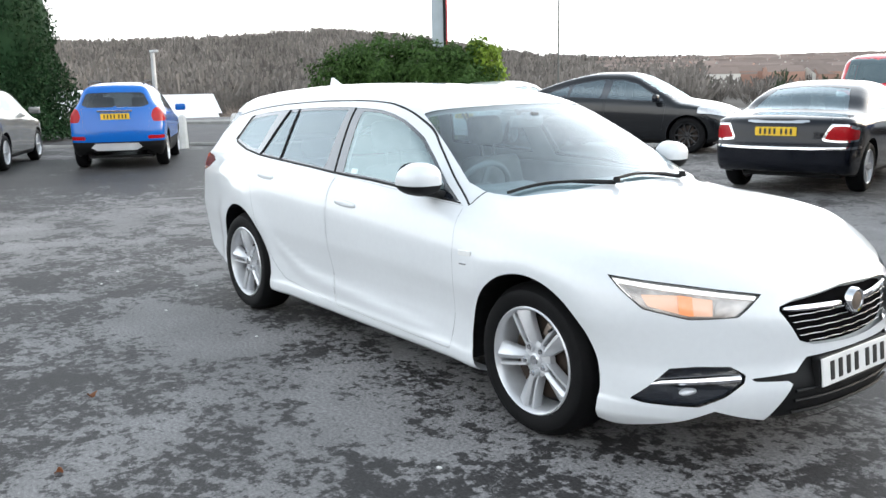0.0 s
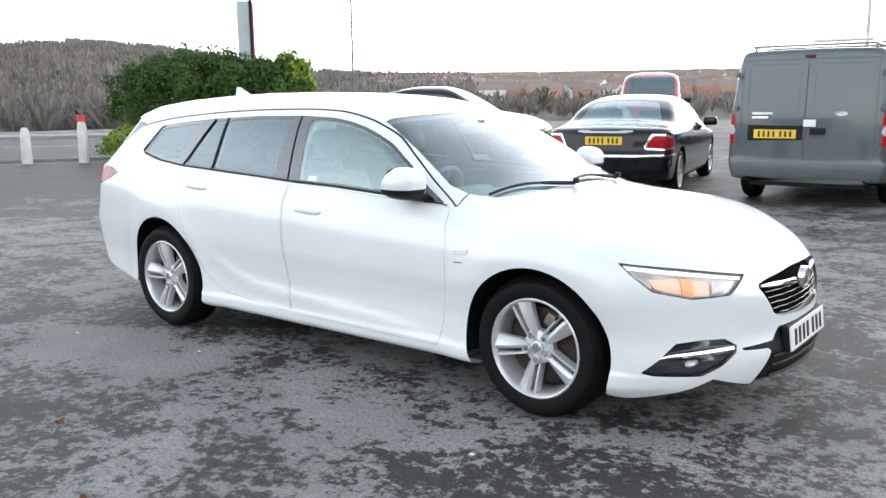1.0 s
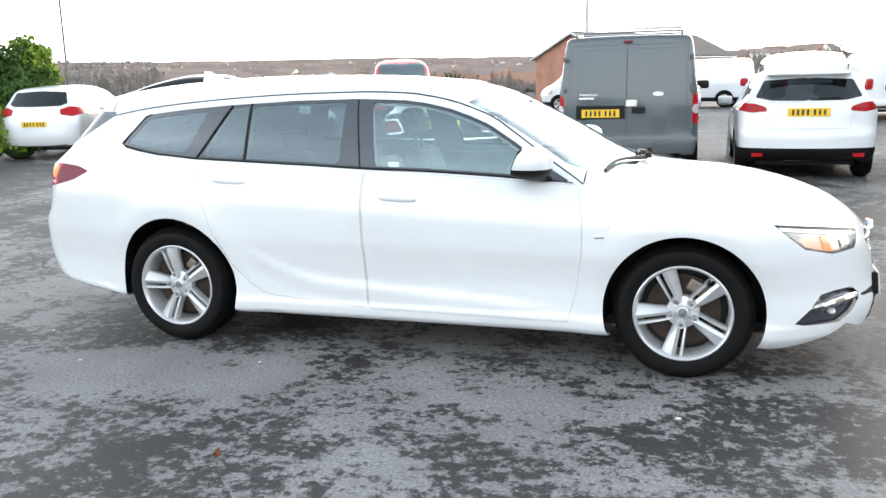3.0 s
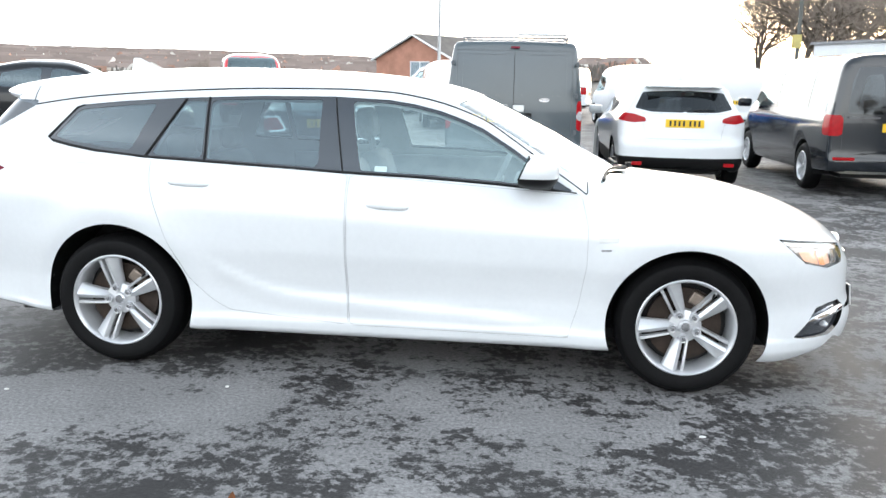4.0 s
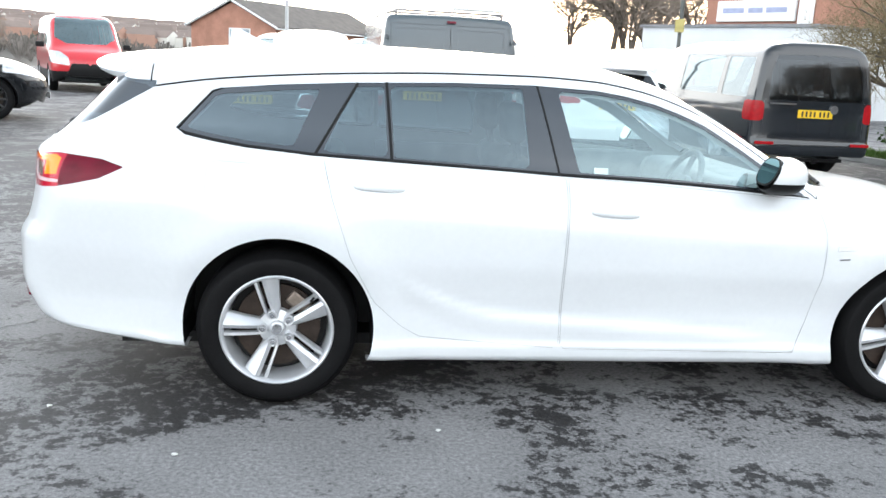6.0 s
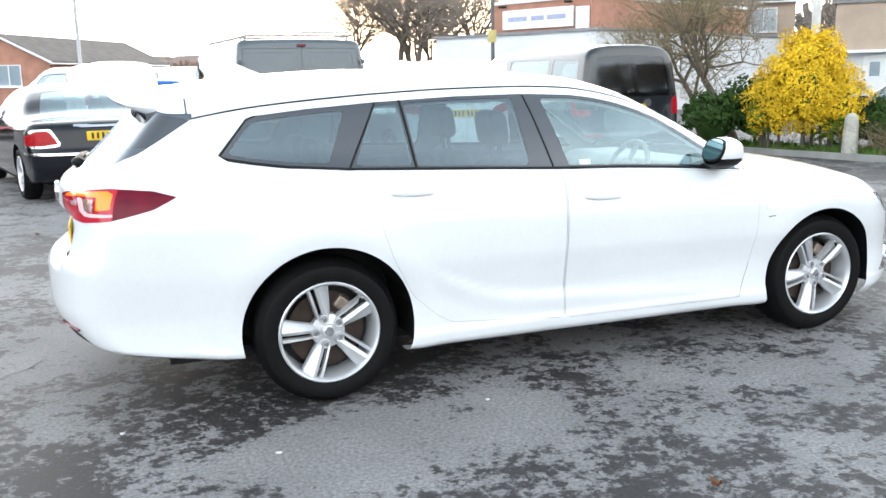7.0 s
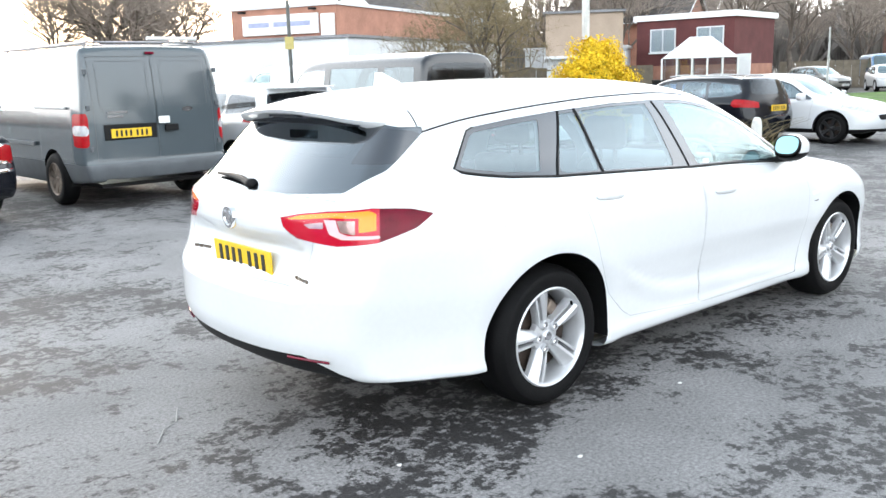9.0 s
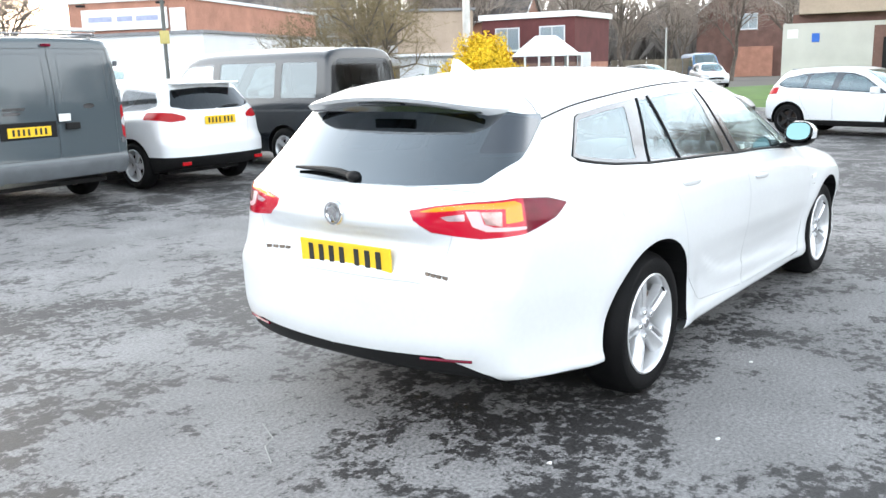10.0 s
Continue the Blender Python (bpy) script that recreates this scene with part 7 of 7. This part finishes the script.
# showroom: brick storey with a long sign over a pale lower front
shop = thing("showroom", "brick showroom with a pale lower front and a white sign", "building", pose(14.7, 24.2, 0, 0, 0, 113))
part("brick_storey", box(0.0, 4.9, -11.7, 0.0, 0, 4.2), BRICK, shop, "red brick upper storey")
part("parapet", box(-0.08, 4.98, -11.78, 0.08, 4.2, 4.32), RENDER, shop, "pale parapet")
part("lower_front", box(-1.6, 6.4, -12.4, 1.8, 0, 2.9), RENDER, shop, "pale rendered lower front")
part("flat_roof", box(-1.7, 6.5, -12.5, 1.9, 2.9, 3.0), FELT, shop)
sign = part("sign_board", box(0.75, 4.3, 0.02, 0.12, 3.2, 3.95, 0.02), PLATE, shop, "long white sign board")
for k, (a, b) in enumerate(((1.1, 2.0), (2.15, 2.8), (3.0, 4.0))):
    part("lettering_bar", box(a, b, 0.118, 0.125, 3.5, 3.68), plain("sign_print", (0.32, 0.35, 0.5), 0.6), sign)
part("logo_panel", box(0.05, 0.65, 0.02, 0.10, 3.02, 3.9, 0.02), PLATE, shop, "plain white panel")
for x in (0.9, 4.2):
    part("flood_lamp", box(x - 0.12, x + 0.12, 0.1, 0.35, 4.05, 4.13, 0.02), BLACK, shop)
for y in (-2.2, -5.2):
    sk = part("roof_light", prism([(-0.9, 0), (0.9, 0), (0, 0.75)], "y", -0.6, 0.6), RENDER, shop, "pale ridged roof light", False, pose(2.4, y, 4.25))
    part("glazing", prism([(-0.6, 0.08), (0.6, 0.08), (0, 0.6)], "y", -0.62, -0.605), PANE, sk)

# dark red house with flat roof and a glazed porch
house = thing("flat_roof_house", "dark red brick house with a white fascia", "house", pose(37.0, 21.0, -1.2, 0, 0, 97))
part("wall", box(0, 5.6, -5.2, 0, 0, 5.3), BRICK_D, house)
part("fascia", box(-0.15, 5.75, -5.35, 0.15, 5.3, 5.6), UPVC, house, "white fascia board")
part("side_gate", box(-0.8, -0.06, -0.3, -0.22, 0.6, 3.4), UPVC, house, "white side gate")
part("lower_wall", box(-0.04, 5.4, -5.0, 0.03, 0, 2.9), BRICK, house)
for x in (1.3, 4.0):
    window(house, pose(x, 0.02, 3.6, 0, 0, 180), 1.5, 1.25)
porch = thing("conservatory", "white conservatory with a glazed pyramid roof", "conservatory", pose(35.1, 19.7, -0.3, 0, 0, 122))
bm = bmesh.new()
q = [bm.verts.new(p) for p in ((0, 0, 2.3), (3.4, 0, 2.3), (3.4, 3.0, 2.3), (0, 3.0, 2.3), (1.2, 1.5, 3.3), (2.2, 1.5, 3.3))]
for f in ((0, 1, 5, 4), (1, 2, 5), (2, 3, 4, 5), (3, 0, 4)):
    bm.faces.new([q[i] for i in f])
part("glazed_roof", bm, UPVC, porch)
part("base_wall", box(0, 3.4, 0, 3.0, 0, 0.6), UPVC, porch)
part("glazing", box(0.05, 3.35, 0.05, 2.95, 0.6, 2.28), PANE, porch)
for x in np.linspace(0, 3.4, 6):
    part("post", box(x - 0.04, x + 0.04, 2.95, 3.05, 0.6, 2.3), UPVC, porch)
    part("post", box(x - 0.04, x + 0.04, -0.05, 0.05, 0.6, 2.3), UPVC, porch)
far_fence = thing("fence", "brown board fence beyond the grass", "fence", pose(55.4, 21.5, 0, 0, 0, 115))
for k in range(12):
    part("board", box(k * 0.5, k * 0.5 + 0.47, 0, 0.04, 0, 1.8), WOODF, far_fence)
fence = thing("fence", "grey weathered panel fence", "fence", pose(35.0, 24.5, 0, 0, 0, 122))
for k in range(9):
    part("board", box(k * 0.9, k * 0.9 + 0.86, 0, 0.04, 0, 1.75), WOODF, fence)
garage = thing("garage", "pale rendered garage with a flat roof", "garage", pose(34.6, 26.0, 0, 0, 0, 122))
part("wall", box(0, 5.5, -3.0, 0, 0, 2.7), RENDER, garage)
part("flat_roof", box(-0.1, 5.6, -3.1, 0.1, 2.7, 2.85), UPVC, garage)
part("door", box(1.0, 3.2, 0.0, 0.04, 0, 2.1), UPVC, garage, "white garage door")
beige = thing("rendered_house", "beige flat-roofed house with a pale ground floor", "house", pose(29.5, 22.3, 0, 0, 0, 130))
part("wall", box(0, 3.6, -6.0, 0, 2.25, 4.2), BEIGE, beige, "beige upper wall")
part("ground_floor", box(0.05, 3.55, -5.9, -0.12, 0, 2.13), RENDER, beige, "pale ground floor")
part("canopy", box(-0.1, 3.7, -0.12, 0.4, 2.13, 2.25), UPVC, beige, "white door canopy")
part("flat_roof", box(-0.12, 3.72, -6.1, 0.12, 4.2, 4.32), FELT, beige)
for x in (0.35, 1.5):
    dr = part("door", box(x, x + 0.9, -0.11, -0.05, 0.02, 2.02, 0.01), UPVC, beige, "white panelled door")
    part("door_pane", box(x + 0.25, x + 0.65, -0.048, -0.042, 1.15, 1.75), PANE, dr)
    part("door_handle", box(x + 0.76, x + 0.84, -0.05, 0.0, 0.98, 1.02), BLACK, dr)
for k, (dx, mat) in enumerate(((0.0, BLACK), (0.75, plain("blue_bin", (0.02, 0.10, 0.42), 0.5)))):
    b_ob = thing("wheelie_bin", "black wheeled bin by the beige house" if k == 0 else "blue wheeled bin by the beige house", "bin", pose(28.6 + dx * 0.55, 19.6 - dx * 0.9, 0, 0, 0, 122), "wheeled bins")
    part("bin_body", prism([(-0.24, 0.08), (0.24, 0.08), (0.29, 0.98), (-0.29, 0.98)], "y", -0.3, 0.3), mat, b_ob)
    part("lid", box(-0.31, 0.31, -0.33, 0.36, 0.98, 1.06, 0.02), mat, b_ob)
    for s in (-1, 1):
        part("wheel", lathe([(0.001, -0.03), (0.1, -0.03), (0.1, 0.03), (0.001, 0.03)], 14), BLACK, b_ob, "", True, pose(s * 0.27, 0.22, 0.1, 0, 0, 90))
terrace = gable_house("terraced_house", "beige rendered house behind bare trees", pose(33.0, 34.0, 0, 0, 0, 140), 9.0, 7.0, 5.0, 7.0, BEIGE, (1.0, 8.0))
for x in (1.5, 4.5, 7.5):
    window(terrace, pose(x, 3.51, 3.4, 0, 0, 180), 1.3, 1.2)
    window(terrace, pose(x, 3.51, 0.9, 0, 0, 180), 1.3, 1.3)
old = gable_house("brick_house", "brown brick gabled house with chimneys", pose(83.0, 28.2, 0, 0, 0, 14), 14.0, 8.2, 6.4, 9.6, BRICK_B, (3.0, 11.0))
window(old, pose(-0.01, -0.8, 4.6, 0, 0, -90), 1.7, 1.5)
part("bay", box(-0.7, -0.02, -3.2, 0.4, 0, 2.9, 0.03), BRICK, old, "red brick bay")
for x in (2.0, 5.5, 9.0):
    window(old, pose(x, -4.11, 3.8), 1.2, 1.3)
    window(old, pose(x, -4.11, 0.8), 1.2, 1.3)
back_house = gable_house("terraced_house", "red brick house among trees", pose(52.0, 33.0, 0, 0, 0, 110), 9.0, 7.0, 4.9, 7.0, BRICK, (0.8,))
for x in (2, 5, 8):
    window(back_house, pose(x, 3.51, 3.2, 0, 0, 180), 1.3, 1.2)

# block of flats with a pale ground floor
flats = thing("block_of_flats", "beige brick flats over a pale concrete ground floor", "building", pose(27.2, 7.2, 0, 0, 0, -75))
part("ground_floor", box(0, 12.0, 0, 9.0, 0, 2.75), CONCRETE, flats, "pale concrete ground floor")
part("shadow_band", box(0.3, 12.0, 0.25, 9.0, 2.75, 3.05), BRICK_B, flats)
part("upper_wall", box(0.5, 12.2, -0.25, 9.2, 3.05, 8.0), BEIGE, flats, "beige brick upper wall")
part("flat_roof", box(0.4, 12.3, -0.35, 9.3, 8.0, 8.25), CONCRETE, flats)
part("doorway", box(2.9, 3.9, -0.02, 0.06, 0.05, 2.6), BRICK_B, flats, "recessed brown doorway")
part("door", box(3.2, 3.8, -0.04, 0.02, 0.05, 2.2), BLACK, flats, "dark door")
part("notice", box(0.95, 1.2, -0.02, 0.005, 2.1, 2.4), plain("blue_notice", (0.02, 0.12, 0.5), 0.5), flats, "small blue notice")
part("notice", box(0.15, 0.5, -0.02, 0.005, 2.25, 2.55), PLATE, flats, "small white notice")
for x in (2.2, 5.5, 8.8):
    window(flats, pose(x, -0.26, 4.2), 1.6, 1.3)
    window(flats, pose(x, -0.01, 1.0) if x > 5 else pose(x + 4.5, -0.01, 1.0), 1.4, 1.2)

# sheds in the valley
METAL = plain("pale_sheeting", (0.26, 0.27, 0.28), 0.5, 0.2, 0, 0.08, 2)
for x, y, a, L, w, hh in ((-97, 30, 75, 16, 12, 3.2), (-84, 17, 75, 30, 12, 2.4), (-110, 12, 80, 40, 16, 3.9), (-70, 30, 70, 16, 10, 1.2)):
    shed = thing("industrial_shed", "pale metal shed in the valley", "building", pose(x, y, -7.0, 0, 0, a), "valley sheds")
    part("wall", box(-L / 2, L / 2, -w / 2, w / 2, 0, hh + 2.5), METAL, shed)
    part("roof", prism([(-w / 2 - 0.3, hh + 2.5), (w / 2 + 0.3, hh + 2.5), (0, hh + 4.6)], "x", -L / 2 - 0.3, L / 2 + 0.3), RENDER, shed, "white shed roof")

# poles, lamp posts and the sign totem
GALV = plain("galvanised_steel", (0.42, 0.43, 0.44), 0.5, 0.6, 0, 0.12, 4)
DPOLE = plain("dark_pole", (0.11, 0.115, 0.11), 0.6, 0.2)


def pole(x, y, h, r, mat, label, head=False, plate=None):
    ob = thing("lamp_post" if head else "pole", label, "pole", pose(x, y, 0))
    part("post", tube((0, 0, 0), (0, 0, h), r, r * 0.75, 12), mat, ob)
    part("base", tube((0, 0, 0), (0, 0, 0.9), r * 1.5, r * 1.5, 12), mat, ob)
    if head:
        part("lantern", box(-0.15, 0.55, -0.1, 0.1, h - 0.04, h + 0.08, 0.03), mat, ob)
    if plate:
        part("sign_plate", box(-0.09, 0.09, -0.075, -0.06, plate - 0.125, plate + 0.125, 0.01), plain("yellow_sign", (0.5, 0.42, 0.15), 0.6), ob, "small yellow sign", False, pose(0, 0, 0, 0, 0, -35))
    return ob


pole(5.35, 12.3, 7.5, 0.04, DPOLE, "thin dark pole with a small yellow sign", False, 2.25)
pole(10.75, 9.0, 7.0, 0.09, PALE, "tall pale concrete lamp post", True)
pole(-23.8, 24.3, 9.5, 0.045, DPOLE, "thin dark roadside lamp post", True)
pole(-35.0, 10.3, 3.1, 0.12, GALV, "short pale lamp post across the road", True)
pole(-2.9, 24.7, 7.0, 0.06, GALV, "grey lamp post in front of the bungalow", True)
pole(31.0, 13.2, 3.0, 0.05, GALV, "short grey post on the grass")
totem = thing("sign_totem", "grey totem sign with a red edge above the hedge", "sign", pose(-15.0, 11.0, 0, 0, 0, 45))
part("post", box(-0.05, 0.05, -0.05, 0.05, 0, 2.6), DPOLE, totem)
part("panel", box(-0.12, 0.20, -0.06, 0.06, 2.45, 3.95, 0.02), plain("totem_panel", (0.35, 0.40, 0.43), 0.4, var=0.15, scale=2), totem, "pale grey sign panel")
part("edge", box(0.20, 0.27, -0.08, 0.08, 2.1, 4.0), BLACK, totem)
part("edge", box(0.27, 0.30, -0.06, 0.06, 2.3, 3.9), plain("totem_red", (0.5, 0.05, 0.06), 0.5), totem)
for dz in (0.0, 0.12):
    part("cap", sweep([(-0.22, 0, 4.02 + dz), (-0.05, 0, 4.09 + dz), (0.34 - dz, 0, 4.06 + dz * 1.2)], 0.018, 6), BLACK, totem, "", True)

# ---- trees ----
bare_tree("tree", "gnarled bare tree behind the black van", 9.5, 9.6, 5.2, 21, 0.62, 5, 0.10, BLOSSOM, 0.30, 4)
bare_tree("tree", "gnarled bare tree beside the verge", 10.3, 11.8, 5.0, 22, 0.62, 5, 0.09, BLOSSOM, 0.28, 4)
big = bare_tree("tree", "tall bare tree behind the yard", 19.3, 54.6, 11.0, 31, 0.5, 5, 0.22, TWIG, 0.26, 4)
for x, y, a, s in ((17.2, 55, 40, 1.35), (20.8, 56, 120, 1.4), (15.4, 58, 200, 1.1), (23.2, 54, 250, 1.2), (19.0, 58, 310, 1.45), (17.9, 52, 160, 1.2), (-17, 38, 90, 0.28)):
    copy_thing(big, pose(x, y, 0, 0, 0, a) @ Matrix.Scale(s, 4))
tall = bare_tree("tree", "tall bare roadside tree", 45.0, 25.5, 12.0, 41, 0.42, 5, 0.20, TWIG, 0.30, 4)
for x, y, a, s in ((40, 30, 60, 0.9), (44, 34, 140, 1.0), (48, 37, 260, 1.0), (53, 26, 30, 1.05), (39.5, 36.5, 300, 0.85), (56, 38, 10, 1.1), (36, 40, 200, 0.9), (30.5, 39, 45, 0.8), (62, 33, 170, 1.0), (27, 31, 100, 0.6), (70, 30, 220, 0.9)):
    copy_thing(tall, pose(x, y, 0, 0, 0, a) @ Matrix.Scale(s, 4))


def conifer(x, y, h, w, seed):
    ob = thing("conifer", "dense dark green conifer across from the parked cars", "tree", pose(x, y, 0))
    rng = np.random.default_rng(seed)
    part("trunk", tube((0, 0, 0), (0, 0, h * 0.9), 0.18, 0.04, 8), BARK, ob)

    def place(r):
        z = h * (1 - math.sqrt(r.uniform(0, 1))) * 0.98 + 0.1
        a = r.uniform(0, 6.28)
        lim = w * (1 - z / h) ** 0.75 * (1 + 0.35 * noise.noise(Vector((math.cos(a) * 2, math.sin(a) * 2, z * 0.9 + seed))))
        d = lim * math.sqrt(r.uniform(0.35, 1))
        return (d * math.cos(a), d * math.sin(a), z), (math.cos(a), math.sin(a), -0.3)
    V, F = leaves(rng, 36000, 0.13, place)
    tagged(child("crown", mesh_of("crown", V, F, LEAF_C, None, False), ob, "dense dark needles"), kind="stuff")
    cV, cF = blob((0, 0, h * 0.36), (w * 0.62, w * 0.62, h * 0.37), (2, 2), 14, 10)
    solid("inner_foliage", cV, cF, LEAF_C, ob)


conifer(-25.6, 2.2, 8.5, 2.6, 5)
conifer(-27.5, -0.6, 9.5, 3.0, 6)


# ---- the far slope: woods and town ----
def far_trees(name, label, count, seed, mat, where_fn, size, rise=0.0, sprays=44):
    """Distant leafless trees: each a fan of slender upright sprays of twigs round a short stem."""
    rng = np.random.default_rng(seed)
    V = np.zeros((count * sprays * 3, 3))
    for i in range(count):
        r, az = where_fn(rng)
        s = size * rng.uniform(0.6, 1.4)
        z = float(land(r, az)) + (rise * rng.uniform() ** 1.4 if rise else 0)
        foot = np.array((r * math.cos(radians(az)), r * math.sin(radians(az)), z))
        lean, turn, reach = rng.uniform(-0.75, 0.75, sprays), rng.uniform(0, math.tau, sprays), s * rng.uniform(1.1, 2.1, sprays)
        way = np.stack([np.sin(lean) * np.cos(turn), np.sin(lean) * np.sin(turn), np.cos(lean)], 1)
        start = foot + way * (s * rng.uniform(0.0, 0.7, sprays))[:, None]
        across = np.array((-math.sin(radians(az)), math.cos(radians(az)), 0.0)) * (s * rng.uniform(0.03, 0.09, sprays))[:, None]
        tip = start + way * reach[:, None]
        k = i * sprays * 3
        V[k:k + sprays * 3] = np.stack([start, tip - across, tip + across + rng.normal(0, 0.05 * s, (sprays, 3))], 1).reshape(-1, 3)
    F = np.arange(count * sprays * 3).reshape(-1, 3)
    ob = new(name, mesh_of(name, V, F.tolist(), mat, None, False))
    return tagged(ob, label, "woods", kind="stuff")


far_trees("far_woods", "grey-brown leafless woods on the far slope", 9000, 71, WOODS, lambda g: (g.uniform(190, 640), g.uniform(126, 184)), 2.9)
far_trees("far_woods", "grey-brown trees among the town", 1500, 72, WOODS, lambda g: (g.uniform(230, 640), g.uniform(82, 128)), 2.0)
far_trees("far_woods", "dark evergreen trees on the far slope", 260, 73, WOODS_G, lambda g: (g.uniform(260, 630), g.uniform(82, 180)), 2.3)
for k in range(20):
    a_deg, r = 116 + 2.3 * k, 58 + 26 * ((k * 0.618) % 1)
    copy_thing(big, pose(r * math.cos(radians(a_deg)), r * math.sin(radians(a_deg)), float(land(r, a_deg)), 0, 0, 83 * k) @ Matrix.Scale(0.26 + 0.12 * ((k * 0.37) % 1), 4))
rng_t = np.random.default_rng(123)
for k in range(16):
    az, r = radians(77 + 1.55 * k + rng_t.uniform(-0.5, 0.5)), rng_t.uniform(72, 100)
    copy_thing(big, pose(r * math.cos(az), r * math.sin(az), 0, 0, 0, 57 * k) @ Matrix.Scale(rng_t.uniform(0.22, 0.34), 4))
for x, y, a, s in ((19, -8, 20, 0.8), (23, -11, 100, 0.95), (27, -9, 190, 0.9), (21, -14, 250, 1.0), (30, -13, 320, 1.0), (26, -16, 60, 1.05), (17, -12, 140, 0.8), (33, -7, 10, 1.0)):
    copy_thing(tall, pose(x, y, 0, 0, 0, a) @ Matrix.Scale(s, 4))
for k in range(15):
    az, r = radians(8 + 3.6 * k + rng_t.uniform(-1, 1)), rng_t.uniform(56, 98)
    copy_thing(tall, pose(r * math.cos(az), r * math.sin(az), 0, 0, 0, 71 * k) @ Matrix.Scale(rng_t.uniform(0.7, 1.0), 4))
far_trees("far_woods", "bare brown wood beyond the side road", 160, 79, WOODS, lambda g: (g.uniform(112, 150), g.uniform(6, 46)), 3.4)
far_trees("far_woods", "bare wood edge behind the car park", 900, 77, WOODS, lambda g: (g.uniform(36, 60), g.uniform(304, 345)), 1.7)
for x, y, a, s in ((22, -30, 290, 0.9), (30, -26, 330, 1.0), (19, -36, 100, 1.1), (26, -32, 45, 1.0), (34, -20, 260, 1.0)):
    copy_thing(tall, pose(x, y, 0, 0, 0, a) @ Matrix.Scale(s, 4))

WALLS = [plain("town_brick", (0.36, 0.22, 0.17), 0.9, var=0.3, scale=0.05, fine=0.5, island=0.6), plain("town_render", (0.60, 0.58, 0.54), 0.9, var=0.2, scale=0.05, fine=0.5, island=0.4), plain("town_roofs", (0.20, 0.155, 0.135), 0.9, var=0.3, scale=0.05, fine=0.5, island=0.6)]


def town(count, seed):
    rng = np.random.default_rng(seed)
    V, F, S = [], [], []
    for i in range(count):
        r, az = rng.uniform(310, 632), rng.uniform(84, 172)
        if az > 132 and r < 612:
            continue
        x, y, z = r * math.cos(radians(az)), r * math.sin(radians(az)), float(land(r, az)) + 0.8
        L, w, e, rd = rng.uniform(3, 7), rng.uniform(3.0, 4.2), rng.uniform(4.5, 6.0), rng.uniform(1.6, 2.4)
        a = radians(az + 90 + rng.normal(0, 25))
        c, s = math.cos(a), math.sin(a)
        P8 = [(-L, -w, 0), (L, -w, 0), (L, w, 0), (-L, w, 0), (-L, -w, e), (L, -w, e), (L, w, e), (-L, w, e), (-L, 0, e + rd), (L, 0, e + rd)]
        k = len(V)
        V += [(x + c * p - s * q, y + s * p + c * q, z + h2) for p, q, h2 in P8]
        kind = 0 if rng.uniform() < 0.62 else 1
        for f, mt in (((0, 1, 5, 4), kind), ((1, 2, 6, 9, 5), kind), ((2, 3, 7, 6), kind), ((3, 0, 4, 8, 7), kind), ((4, 5, 9, 8), 2), ((6, 7, 8, 9), 2)):
            F.append(tuple(k + j for j in f))
            S.append(mt)
    tagged(new("far_town", mesh_of("far_town", V, F, WALLS, None, False, S)), "brick and pale houses of the far town", "houses", kind="stuff")


town(3600, 81)

# ---- small things on the ground ----
LEAFB = plain("fallen_leaf", (0.26, 0.10, 0.04), 0.8, var=0.3)
rng = np.random.default_rng(9)
for x, y in ((-0.33, -2.24), (-3.6, 1.9), (-3.0, 4.6), (0.5, -2.6)):
    bm = bmesh.new()
    ring_v = [bm.verts.new((0.024 * math.cos(t) * (1 + 0.3 * math.cos(3 * t)), 0.017 * math.sin(t), 0.012 * math.cos(2 * t))) for t in np.linspace(0, math.tau, 10, False)]
    bm.faces.new(ring_v)
    bmesh.ops.solidify(bm, geom=bm.faces[:], thickness=0.003)
    ob = part("fallen_leaf", bm, LEAFB, None, "small brown fallen leaf on the asphalt", False, pose(x, y, 0.014, rng.uniform(-10, 10), 0, rng.uniform(0, 360)))
    tagged(ob, category="leaf", group="fallen leaves")
SCRAPE = plain("scrape", (0.30, 0.30, 0.29), 0.9)
CHIP = plain("pale_chip", (0.6, 0.6, 0.58), 0.8)
for x, y in ((1.43, -1.40), (-2.33, -0.90), (-2.9, -1.45), (-1.75, -1.35), (2.5, -1.9), (-0.75, -1.15), (-3.3, -1.2)):
    bm = bmesh.new()
    bmesh.ops.create_icosphere(bm, subdivisions=1, radius=0.011)
    for v in bm.verts:
        v.co = Vector((v.co.x * rng.uniform(0.8, 1.6), v.co.y * rng.uniform(0.7, 1.2), v.co.z * 0.5))
    tagged(part("stone_chip", bm, CHIP, None, "small pale stone chip on the asphalt", False, pose(x, y, 0.005)), category="stone", group="stone chips")
twig_ob = part("twig", sweep([(0, 0, 0.008), (0.12, 0.03, 0.014), (0.22, 0.0, 0.008), (0.36, 0.05, 0.012)], [0.006, 0.005, 0.004, 0.002], 5), BARK, None, "thin broken twig on the asphalt", True, pose(-4.0, 0.85, 0, 0, 0, -50))
tagged(twig_ob, category="twig")
tagged(part("paint_mark", sweep([(0, 0, 0.004), (0.16, 0.05, 0.004), (0.24, 0.03, 0.004), (0.40, 0.10, 0.004)], 0.004, 4, 0.4), SCRAPE, None, "thin pale scrape on the asphalt", False, pose(-2.95, 0.0, 0, 0, 0, 40)), category="mark")
